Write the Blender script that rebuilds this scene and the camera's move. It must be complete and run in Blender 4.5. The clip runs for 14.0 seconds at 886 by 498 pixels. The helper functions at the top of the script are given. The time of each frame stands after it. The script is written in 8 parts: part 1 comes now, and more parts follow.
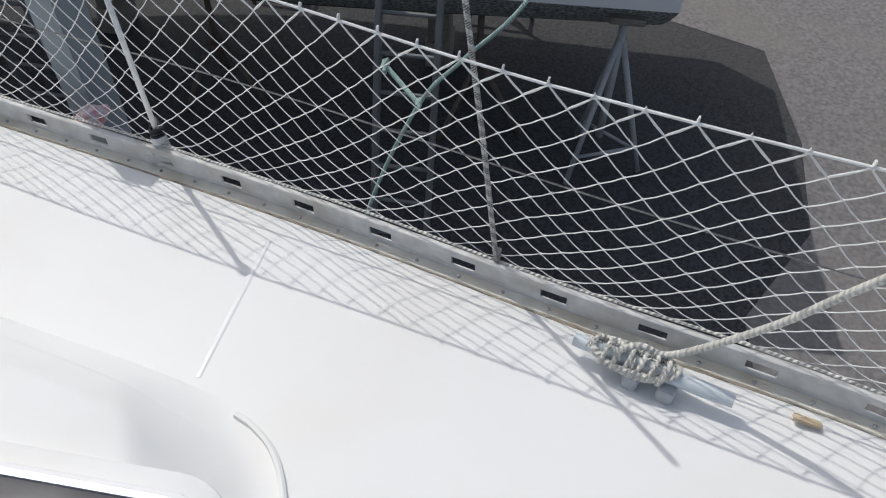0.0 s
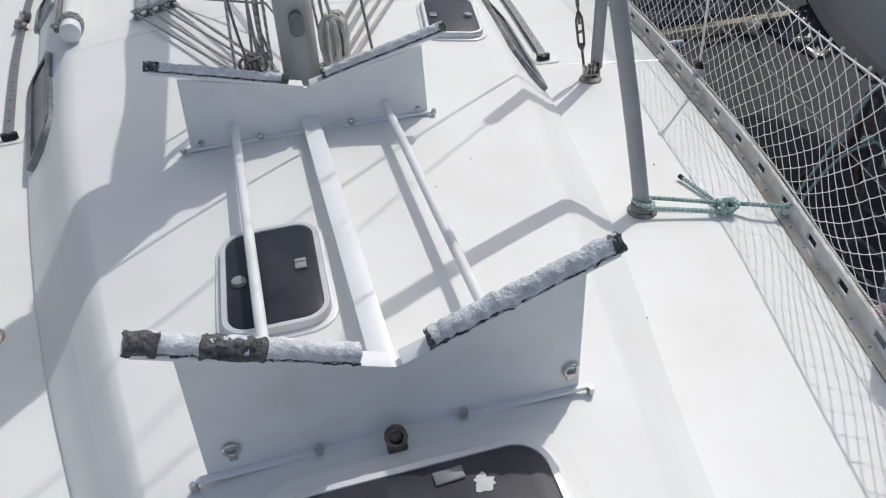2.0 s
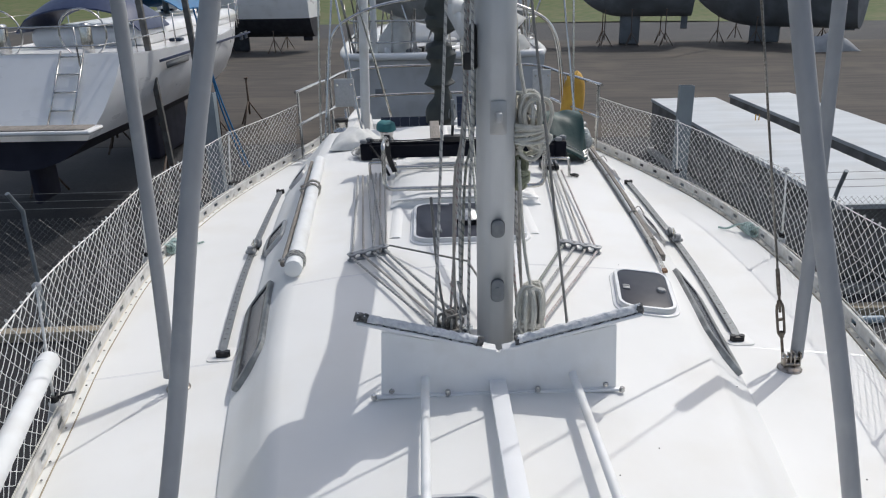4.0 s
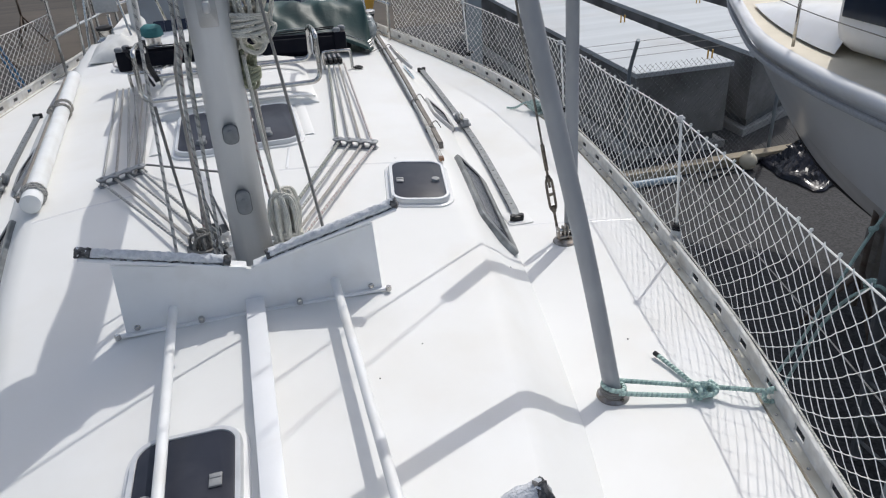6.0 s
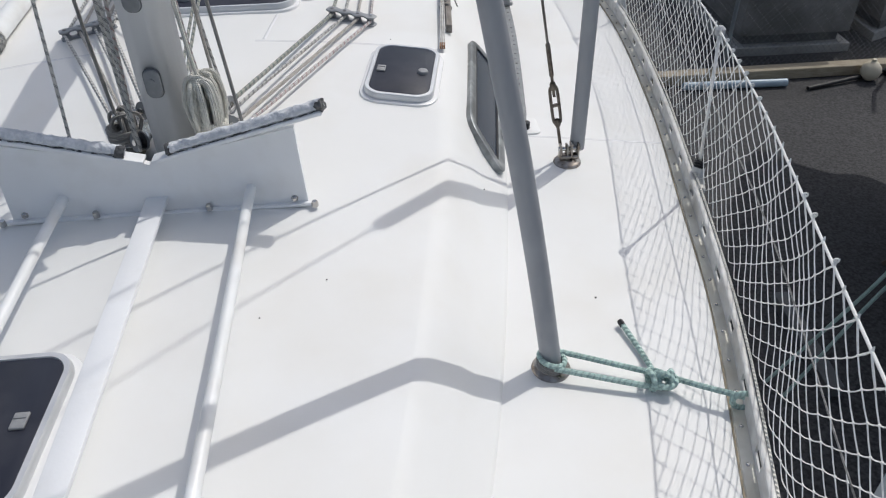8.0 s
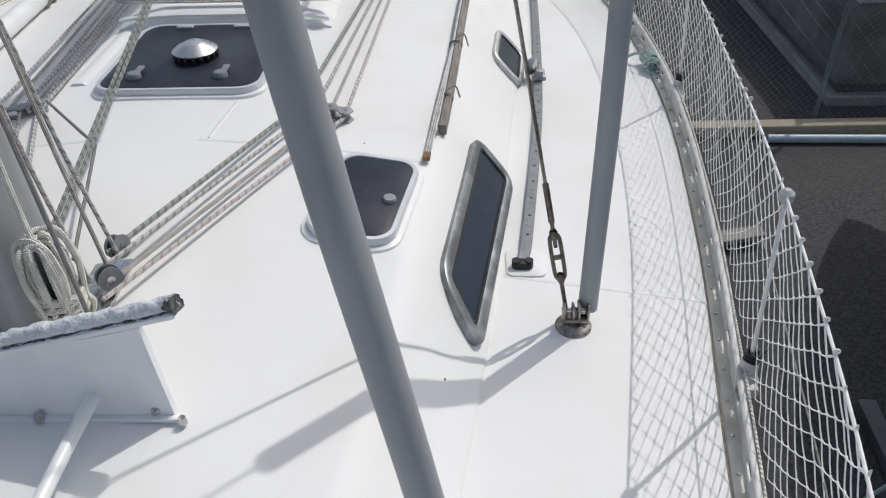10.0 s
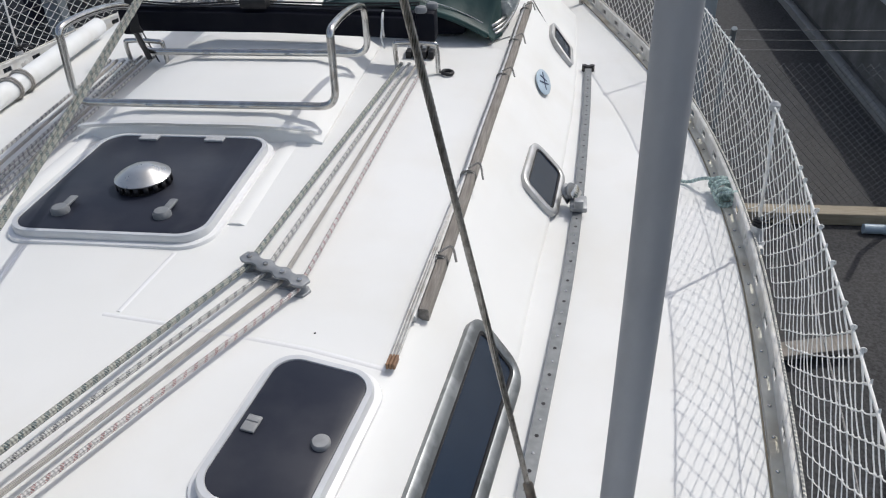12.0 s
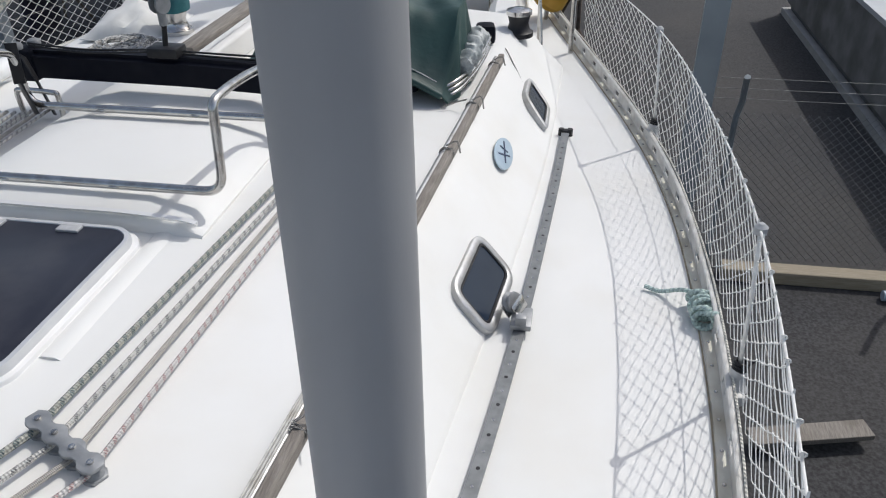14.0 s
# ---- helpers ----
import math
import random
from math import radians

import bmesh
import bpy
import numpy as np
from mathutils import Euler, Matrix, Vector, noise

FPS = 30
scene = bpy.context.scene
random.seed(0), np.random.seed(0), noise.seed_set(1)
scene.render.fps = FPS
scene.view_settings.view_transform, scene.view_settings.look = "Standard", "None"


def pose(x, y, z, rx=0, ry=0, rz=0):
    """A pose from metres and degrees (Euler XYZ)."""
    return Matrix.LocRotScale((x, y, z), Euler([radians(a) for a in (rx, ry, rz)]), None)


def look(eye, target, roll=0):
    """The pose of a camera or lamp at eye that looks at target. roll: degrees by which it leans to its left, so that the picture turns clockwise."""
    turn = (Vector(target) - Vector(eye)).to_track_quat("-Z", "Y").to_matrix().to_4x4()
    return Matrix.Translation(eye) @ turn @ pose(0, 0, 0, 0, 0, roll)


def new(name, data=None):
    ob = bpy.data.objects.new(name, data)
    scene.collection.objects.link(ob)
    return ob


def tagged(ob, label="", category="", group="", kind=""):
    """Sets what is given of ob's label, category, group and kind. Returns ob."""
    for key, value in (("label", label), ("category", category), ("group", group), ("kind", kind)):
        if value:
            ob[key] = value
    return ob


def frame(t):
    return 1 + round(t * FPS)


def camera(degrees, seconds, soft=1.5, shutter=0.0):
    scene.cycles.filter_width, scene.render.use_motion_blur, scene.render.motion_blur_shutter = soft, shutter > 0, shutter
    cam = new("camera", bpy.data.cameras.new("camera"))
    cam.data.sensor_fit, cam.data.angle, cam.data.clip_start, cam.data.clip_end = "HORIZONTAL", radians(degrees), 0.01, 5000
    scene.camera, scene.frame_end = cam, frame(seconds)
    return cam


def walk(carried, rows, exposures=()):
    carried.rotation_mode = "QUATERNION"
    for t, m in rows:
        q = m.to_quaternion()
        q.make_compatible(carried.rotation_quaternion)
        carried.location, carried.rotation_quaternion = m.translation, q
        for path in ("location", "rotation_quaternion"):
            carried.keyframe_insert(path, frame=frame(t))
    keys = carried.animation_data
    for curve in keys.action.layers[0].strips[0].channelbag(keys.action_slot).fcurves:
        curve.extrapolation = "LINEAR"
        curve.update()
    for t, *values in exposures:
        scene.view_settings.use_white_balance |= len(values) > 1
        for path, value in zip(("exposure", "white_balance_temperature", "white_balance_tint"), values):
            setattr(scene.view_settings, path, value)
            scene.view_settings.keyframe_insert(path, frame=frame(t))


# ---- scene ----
cam = camera(60.98, 14.0, soft=1.15)
PATH = [
    (0, (-0.186, -2.212, 1.324), (1.15, -2.053, -0.156), 2.0),
    (0.5, (-0.139, -2.151, 1.322), (1.035, -1.498, -0.16), -1.4),
    (1, (-0.119, -2.119, 1.335), (0.828, -1.095, -0.098), -2.2),
    (1.5, (-0.125, -2.114, 1.351), (0.55, -0.805, -0.002), -2.4),
    (2, (-0.145, -2.116, 1.378), (0.251, -0.59, 0.148), -2.1),
    (2.5, (-0.198, -2.101, 1.41), (-0.032, -0.408, 0.359), -1.6),
    (3, (-0.244, -2.071, 1.465), (-0.222, -0.253, 0.633), -1.1),
    (5.3, (-0.034, -2.041, 1.5), (0.151, -0.167, 0.827), -2.9),
    (5.5, (0.004, -2.017, 1.47), (0.268, -0.183, 0.716), -3.0),
    (6, (0.091, -1.947, 1.427), (0.507, -0.24, 0.473), -3.2),
    (6.5, (0.22, -1.897, 1.394), (0.657, -0.286, 0.293), -2.5),
    (7, (0.389, -1.841, 1.372), (0.719, -0.268, 0.182), -1.8),
    (7.2, (0.43, -1.819, 1.368), (0.71, -0.252, 0.157), -1.5),
    (9.3, (0.816, -1.189, 1.324), (0.817, 0.377, 0.079), -1.1),
    (9.5, (0.852, -1.124, 1.324), (0.838, 0.449, 0.089), -1.2),
    (10, (0.908, -0.921, 1.324), (0.848, 0.671, 0.114), -1.8),
    (10.5, (0.937, -0.715, 1.332), (0.832, 0.893, 0.146), -2.6),
    (11, (0.983, -0.568, 1.297), (0.837, 1.057, 0.141), -2.8),
    (11.5, (1.046, -0.408, 1.299), (0.85, 1.228, 0.166), -2.7),
    (12, (1.088, -0.206, 1.31), (0.837, 1.43, 0.187), -2.5),
    (12.5, (1.111, 0.004, 1.312), (0.818, 1.636, 0.193), -2.5),
    (13, (1.159, 0.151, 1.285), (0.845, 1.781, 0.169), -2.2),
    (13.5, (1.248, 0.273, 1.281), (0.934, 1.908, 0.171), -1.7),
    (14, (1.292, 0.361, 1.274), (0.994, 2.017, 0.194), -0.9),
]
walk(cam, [(t, look(eye, target, roll)) for t, eye, target, roll in PATH],
     exposures=[(0, -0.22), (2, -0.24), (3, -0.19), (5.5, -0.06), (6.5, -0.15), (7.2, -0.18), (9.3, -0.24), (10, -0.23), (11, -0.15), (14, -0.13)])

# ---- light ----
SUN = Vector((0.545, 0.57, 1.0)).normalized()
world = bpy.data.worlds.new("sky")
scene.world = world
world.use_nodes = True
wn = world.node_tree
sky = wn.nodes.new("ShaderNodeTexSky")
sky.sky_type, sky.sun_disc = "NISHITA", False
sky.sun_elevation, sky.sun_rotation = math.asin(SUN.z), math.atan2(SUN.x, SUN.y)
sky.air_density, sky.dust_density, sky.ozone_density = 1.0, 2.6, 0.9
haze = wn.nodes.new("ShaderNodeHueSaturation")
haze.inputs["Saturation"].default_value = 0.76
wn.links.new(sky.outputs[0], haze.inputs["Color"])
wn.links.new(haze.outputs[0], wn.nodes["Background"].inputs[0])
wn.nodes["Background"].inputs[1].default_value = 0.142
sun = new("sun", bpy.data.lights.new("sun", "SUN"))
sun.data.energy, sun.data.angle, sun.data.color = 2.26, radians(0.55), (0.985, 0.965, 0.925)
sun.matrix_basis = look(SUN * 40, (0, 0, 0))

# ---- materials ----
MATS = {}


def mat(name, c1, c2=None, scale=6.0, rough=0.5, metal=0.0, bump=0.0, bscale=150.0, stain=None, sscale=1.5, samount=0.3, spec=0.5, stretch=(1, 1, 1), rvar=0.1):
    """A surface with colour grain at one scale, stains at a larger one and fine relief."""
    m = bpy.data.materials.new(name)
    m.use_nodes = True
    nt = m.node_tree
    n, ln = nt.nodes, nt.links.new
    b = n["Principled BSDF"]
    geo = n.new("ShaderNodeNewGeometry")
    mp = n.new("ShaderNodeMapping")
    mp.inputs["Scale"].default_value = stretch
    ln(geo.outputs["Position"], mp.inputs[0])
    c2 = c2 or tuple(v * 0.85 for v in c1)
    t1 = n.new("ShaderNodeTexNoise")
    t1.inputs["Scale"].default_value, t1.inputs["Detail"].default_value = scale, 6
    ln(mp.outputs[0], t1.inputs["Vector"])
    r1 = n.new("ShaderNodeValToRGB")
    r1.color_ramp.elements[0].position, r1.color_ramp.elements[1].position = 0.35, 0.65
    r1.color_ramp.elements[0].color, r1.color_ramp.elements[1].color = (*c2, 1), (*c1, 1)
    ln(t1.outputs["Fac"], r1.inputs[0])
    col = r1.outputs[0]
    if stain:
        t2 = n.new("ShaderNodeTexNoise")
        t2.inputs["Scale"].default_value, t2.inputs["Detail"].default_value = sscale, 8
        ln(geo.outputs["Position"], t2.inputs["Vector"])
        r2 = n.new("ShaderNodeValToRGB")
        r2.color_ramp.elements[0].position, r2.color_ramp.elements[1].position = 0.5, 0.72
        r2.color_ramp.elements[0].color, r2.color_ramp.elements[1].color = (0, 0, 0, 1), (samount,) * 3 + (1,)
        ln(t2.outputs["Fac"], r2.inputs[0])
        mx = n.new("ShaderNodeMix")
        mx.data_type = "RGBA"
        ln(r2.outputs[0], mx.inputs[0])
        ln(col, mx.inputs[6])
        mx.inputs[7].default_value = (*stain, 1)
        col = mx.outputs[2]
    ln(col, b.inputs["Base Color"])
    b.inputs["Metallic"].default_value = metal
    b.inputs["Specular IOR Level"].default_value = spec
    rr = n.new("ShaderNodeMapRange")
    rr.inputs[3].default_value, rr.inputs[4].default_value = max(0.02, rough - rvar), min(1, rough + rvar)
    ln(t1.outputs["Fac"], rr.inputs[0])
    ln(rr.outputs[0], b.inputs["Roughness"])
    if bump:
        t3 = n.new("ShaderNodeTexNoise")
        t3.inputs["Scale"].default_value, t3.inputs["Detail"].default_value = bscale, 4
        ln(mp.outputs[0], t3.inputs["Vector"])
        bp = n.new("ShaderNodeBump")
        bp.inputs["Strength"].default_value, bp.inputs["Distance"].default_value = bump, 0.004
        ln(t3.outputs["Fac"], bp.inputs["Height"])
        ln(bp.outputs[0], b.inputs["Normal"])
    MATS[name] = m
    return m


def rope_mat(name, base, fleck=None, amount=0.5, pitch=0.012, twist=1.0, strands=3.0):
    """Laid or braided cordage: u runs along the rope in metres, v once round it."""
    m = bpy.data.materials.new(name)
    m.use_nodes = True
    nt = m.node_tree
    n, ln = nt.nodes, nt.links.new
    b = n["Principled BSDF"]
    uv = n.new("ShaderNodeUVMap")
    sp = n.new("ShaderNodeSeparateXYZ")
    ln(uv.outputs[0], sp.inputs[0])

    def fn(op, a, c=None):
        q = n.new("ShaderNodeMath")
        q.operation = op
        for k, v in enumerate((a, c)):
            if v is None:
                continue
            if isinstance(v, (int, float)):
                q.inputs[k].default_value = v
            else:
                ln(v, q.inputs[k])
        return q.outputs[0]

    along = fn("MULTIPLY", sp.outputs[0], 1 / pitch)
    around = fn("MULTIPLY", sp.outputs[1], strands)
    s1 = fn("SINE", fn("MULTIPLY", fn("ADD", along, around), 6.2832))
    s2 = fn("SINE", fn("MULTIPLY", fn("SUBTRACT", along, around), 6.2832))
    weave = s1 if twist > 0 else fn("MULTIPLY", s1, s2)
    mx = n.new("ShaderNodeMix")
    mx.data_type = "RGBA"
    mx.inputs[6].default_value = (*base, 1)
    mx.inputs[7].default_value = (*(fleck or tuple(v * 0.55 for v in base)), 1)
    if fleck:
        run = fn("MULTIPLY", sp.outputs[0], 1 / 0.027)
        one = fn("GREATER_THAN", fn("SINE", fn("MULTIPLY", fn("ADD", run, sp.outputs[1]), 6.2832)), 0.75 - amount)
        fine = fn("MULTIPLY", sp.outputs[0], 1 / 0.0048)
        two = fn("GREATER_THAN", fn("SINE", fn("MULTIPLY", fn("SUBTRACT", fine, fn("MULTIPLY", sp.outputs[1], 3.0)), 6.2832)), -0.25)
        gate = fn("MULTIPLY", fn("MULTIPLY", one, fn("ADD", fn("MULTIPLY", two, 0.65), 0.12)), 0.95)
        ln(gate, mx.inputs[0])
    else:
        ln(fn("MULTIPLY", fn("LESS_THAN", weave, -0.55), 0.5), mx.inputs[0])
    dirt = n.new("ShaderNodeTexNoise")
    dirt.inputs["Scale"].default_value = 30
    geo = n.new("ShaderNodeNewGeometry")
    ln(geo.outputs["Position"], dirt.inputs["Vector"])
    m2 = n.new("ShaderNodeMix")
    m2.data_type, m2.blend_type = "RGBA", "MULTIPLY"
    m2.inputs[0].default_value = 0.5
    ln(mx.outputs[2], m2.inputs[6])
    ln(dirt.outputs["Fac"], m2.inputs[7])
    hs = n.new("ShaderNodeHueSaturation")
    hs.inputs["Saturation"].default_value, hs.inputs["Value"].default_value = 0.85, 1.45
    ln(m2.outputs[2], hs.inputs["Color"])
    ln(hs.outputs[0], b.inputs["Base Color"])
    b.inputs["Roughness"].default_value = 0.9
    bp = n.new("ShaderNodeBump")
    bp.inputs["Strength"].default_value, bp.inputs["Distance"].default_value = 0.7, 0.003
    ln(weave, bp.inputs["Height"])
    ln(bp.outputs[0], b.inputs["Normal"])
    MATS[name] = m
    return m


GEL = mat("white gelcoat", (0.79, 0.79, 0.775), (0.755, 0.755, 0.735), 2.0, 0.52, spec=0.3, bump=0.05, bscale=700, stain=(0.66, 0.62, 0.54), sscale=2.6, samount=0.28)
GELSMOOTH = mat("smooth gelcoat", (0.80, 0.80, 0.80), (0.77, 0.77, 0.77), 3, 0.22, stain=(0.6, 0.56, 0.48), sscale=5, samount=0.2)
PAINT = mat("white painted ply", (0.80, 0.81, 0.82), (0.77, 0.78, 0.79), 8, 0.4, bump=0.08, bscale=90, stain=(0.5, 0.47, 0.42), sscale=9, samount=0.2)
ALU = mat("anodised aluminium", (0.50, 0.51, 0.52), (0.42, 0.42, 0.42), 30, 0.45, metal=0.75, bump=0.06, bscale=300, stain=(0.30, 0.28, 0.24), sscale=8, samount=0.6)
RAILALU = mat("weathered rail aluminium", (0.66, 0.66, 0.64), (0.54, 0.53, 0.51), 25, 0.6, metal=0.1, bump=0.1, bscale=200, stain=(0.36, 0.32, 0.24), sscale=7, samount=0.5)
SEAL = mat("cream old sealant", (0.78, 0.75, 0.66), (0.66, 0.62, 0.52), 18, 0.8, bump=0.3, bscale=120, stain=(0.34, 0.27, 0.16), sscale=9, samount=0.6)
MASTALU = mat("mast aluminium", (0.56, 0.58, 0.60), (0.49, 0.51, 0.53), 10, 0.45, metal=0.4, stretch=(1, 1, 0.15), stain=(0.35, 0.36, 0.37), sscale=3, samount=0.5)
STEEL = mat("stainless steel", (0.62, 0.62, 0.61), (0.50, 0.49, 0.47), 40, 0.2, metal=1.0, stain=(0.30, 0.22, 0.15), sscale=14, samount=0.35)
WIRE = mat("shroud wire", (0.36, 0.345, 0.325), (0.20, 0.19, 0.175), 120, 0.32, metal=1.0)
BLACK = mat("black plastic", (0.010, 0.010, 0.012), (0.018, 0.018, 0.020), 40, 0.45, bump=0.1, stain=(0.07, 0.068, 0.065), sscale=10, samount=0.3, spec=0.35)
DGREY = mat("grey plastic", (0.22, 0.23, 0.24), (0.17, 0.18, 0.19), 40, 0.5)
LGREY = mat("light grey plastic", (0.46, 0.47, 0.48), (0.38, 0.39, 0.40), 50, 0.5)
MIDGREY = mat("mid grey plastic", (0.30, 0.305, 0.31), (0.24, 0.245, 0.25), 50, 0.5)
ACRYL = mat("smoked acrylic", (0.020, 0.023, 0.036), (0.030, 0.033, 0.046), 5, 0.36, stain=(0.10, 0.10, 0.11), sscale=6, samount=0.3, rvar=0.10, spec=0.22)
# A lighter copy of ACRYL: the foredeck lid's brighter light put into colour.
ACRYLLIT = mat("smoked acrylic with light in its colour", (0.048, 0.048, 0.060), (0.035, 0.035, 0.046), 4, 0.40, stain=(0.10, 0.10, 0.105), sscale=7, samount=0.55, rvar=0.12, spec=0.3)
GLASS = mat("dark saloon glass", (0.014, 0.024, 0.044), (0.018, 0.030, 0.052), 5, 0.22, rvar=0.05, spec=0.25)
PVCG = mat("grey plastic pipe", (0.335, 0.345, 0.36), (0.285, 0.295, 0.31), 12, 0.5, bump=0.05, bscale=90, stain=(0.42, 0.43, 0.44), sscale=9, samount=0.4, stretch=(1, 1, 0.3))
PVCW = mat("white plastic pipe", (0.80, 0.81, 0.81), (0.75, 0.76, 0.75), 8, 0.35, stain=(0.45, 0.40, 0.33), sscale=7, samount=0.3)
RUBRAIL = mat("dirty sealant", (0.36, 0.31, 0.22), (0.24, 0.20, 0.14), 40, 0.8, bump=0.2)
NETW = mat("white net cord", (0.86, 0.86, 0.84), (0.74, 0.73, 0.70), 60, 0.85)
WOOD = mat("weathered grey teak", (0.30, 0.275, 0.245), (0.19, 0.17, 0.15), 22, 0.8, bump=0.5, bscale=90, stretch=(6, 0.5, 6), stain=(0.12, 0.10, 0.08), sscale=6, samount=0.5)
WOODTAN = mat("pine timber", (0.43, 0.37, 0.28), (0.33, 0.28, 0.20), 14, 0.8, bump=0.3, bscale=70, stretch=(0.5, 6, 6), stain=(0.2, 0.16, 0.11), sscale=4, samount=0.5)
STICK = mat("orange varnished wood", (0.30, 0.17, 0.09), (0.20, 0.11, 0.06), 30, 0.6)
FLEECE = mat("grey worn fleece", (0.74, 0.75, 0.77), (0.56, 0.58, 0.61), 70, 0.95, bump=1.0, bscale=160, stain=(0.55, 0.56, 0.58), sscale=14, samount=0.7)
FLEECEDK = mat("black worn foam", (0.05, 0.05, 0.052), (0.16, 0.16, 0.16), 90, 0.95, bump=1.0, bscale=160)
CANVAS = mat("dark green canvas", (0.026, 0.068, 0.064), (0.015, 0.040, 0.040), 5, 0.5, bump=0.3, bscale=40, stain=(0.07, 0.10, 0.095), sscale=3, samount=0.35, spec=0.35)
CLOTH = mat("white sailcloth", (0.72, 0.72, 0.70), (0.6, 0.6, 0.58), 7, 0.8, bump=0.4, bscale=25)
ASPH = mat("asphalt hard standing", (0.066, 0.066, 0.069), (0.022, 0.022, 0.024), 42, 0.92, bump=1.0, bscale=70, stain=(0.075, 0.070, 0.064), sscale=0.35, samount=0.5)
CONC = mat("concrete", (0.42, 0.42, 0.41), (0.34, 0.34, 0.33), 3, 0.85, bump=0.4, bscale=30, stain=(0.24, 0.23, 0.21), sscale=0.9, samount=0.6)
CONCDK = mat("darker concrete with stains", (0.25, 0.25, 0.245), (0.15, 0.15, 0.145), 2.2, 0.9, bump=0.5, bscale=25, stain=(0.085, 0.08, 0.075), sscale=1.3, samount=0.8)
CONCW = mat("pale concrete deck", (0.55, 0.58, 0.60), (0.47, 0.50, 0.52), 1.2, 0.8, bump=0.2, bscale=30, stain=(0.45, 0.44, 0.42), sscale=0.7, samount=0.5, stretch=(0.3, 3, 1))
STEELDK = mat("dark grey painted steel", (0.10, 0.11, 0.12), (0.07, 0.075, 0.08), 6, 0.6, stain=(0.13, 0.11, 0.09), sscale=4, samount=0.4)
POST = mat("galvanised grey steel", (0.28, 0.32, 0.345), (0.23, 0.265, 0.29), 5, 0.5, metal=0.25, stain=(0.16, 0.16, 0.16), sscale=3, samount=0.4)
RUST = mat("rusty steel", (0.16, 0.13, 0.11), (0.10, 0.07, 0.05), 12, 0.8, bump=0.3)
HULLW = mat("white hull paint", (0.82, 0.83, 0.84), (0.79, 0.80, 0.81), 1.0, 0.3, stain=(0.55, 0.54, 0.50), sscale=1.6, samount=0.25, stretch=(1, 1, 3))
HULLG = mat("grey hull bottom", (0.20, 0.22, 0.24), (0.14, 0.155, 0.17), 2, 0.8, stain=(0.08, 0.08, 0.09), sscale=1.0, samount=0.6)
ANTIF = mat("dark antifouling", (0.016, 0.018, 0.026), (0.030, 0.032, 0.042), 3, 0.8, stain=(0.07, 0.07, 0.075), sscale=1.2, samount=0.5)
BLUE = mat("blue tarpaulin", (0.02, 0.16, 0.34), (0.015, 0.11, 0.25), 4, 0.6, bump=0.3, bscale=20)
YELLOW = mat("orange yellow buoy", (0.60, 0.36, 0.05), (0.50, 0.28, 0.04), 6, 0.6)
CREAM = mat("cream deck paint", (0.66, 0.60, 0.48), (0.60, 0.54, 0.42), 4, 0.6)
GRASS = mat("grass bank", (0.075, 0.11, 0.030), (0.11, 0.12, 0.045), 1.5, 0.95, bump=1.0, bscale=8, stain=(0.16, 0.14, 0.07), sscale=0.3, samount=0.6)
SOLAR = mat("solar cells", (0.022, 0.028, 0.050), (0.028, 0.034, 0.060), 12, 0.2)
REDP = mat("red and clear plastic bag", (0.58, 0.26, 0.27), (0.70, 0.62, 0.62), 40, 0.4, bump=0.6, bscale=40)
BADGE = mat("pale blue badge", (0.42, 0.52, 0.60), (0.36, 0.46, 0.55), 9, 0.4)
NAVY = mat("navy paint", (0.02, 0.035, 0.09), (0.025, 0.04, 0.10), 9, 0.4)
BRONZE = mat("brown bronze", (0.20, 0.175, 0.15), (0.10, 0.085, 0.07), 60, 0.38, metal=0.8)
OLDSTEEL = mat("tea stained stainless", (0.42, 0.40, 0.37), (0.24, 0.21, 0.18), 50, 0.3, metal=1.0, stain=(0.20, 0.13, 0.08), sscale=30, samount=0.5)
FLAKE = mat("flaked white paint", (0.72, 0.71, 0.68), (0.6, 0.6, 0.57), 40, 0.7)
CASTW = mat("pale cast aluminium", (0.62, 0.62, 0.61), (0.50, 0.50, 0.49), 40, 0.55, metal=0.15, stain=(0.32, 0.29, 0.24), sscale=16, samount=0.5)

RGREEN = rope_mat("pale green laid rope", (0.37, 0.53, 0.48), None, pitch=0.014, twist=1, strands=1)
RBEIGE = rope_mat("beige braided rope", (0.50, 0.465, 0.42), None, pitch=0.006, twist=-1, strands=4)
RBLACK = rope_mat("white rope with black fleck", (0.54, 0.53, 0.50), (0.10, 0.10, 0.11), 0.32, pitch=0.012, twist=-1)
RFLECK = rope_mat("strongly flecked black and white rope", (0.56, 0.54, 0.50), (0.03, 0.03, 0.035), 0.95, pitch=0.012, twist=-1)
RTEAL = rope_mat("grey rope with teal and yellow fleck", (0.37, 0.37, 0.32), (0.03, 0.09, 0.11), 0.45, pitch=0.014, twist=-1)
RRED = rope_mat("white rope with red fleck", (0.56, 0.53, 0.51), (0.34, 0.12, 0.11), 0.22, pitch=0.014, twist=-1)
RGREY = rope_mat("grey cord", (0.30, 0.29, 0.27), None, pitch=0.005, twist=-1, strands=3)
RWHITE = rope_mat("white three strand rope", (0.66, 0.64, 0.57), None, pitch=0.012, twist=1, strands=1)

# ---- building helpers ----
def thing(name, at=(0, 0, 0), rz=0.0, **tags):
    ob = new(name)
    ob.empty_display_size = 0.05
    ob.matrix_basis = pose(*at, 0, 0, rz)
    return tagged(ob, **tags)


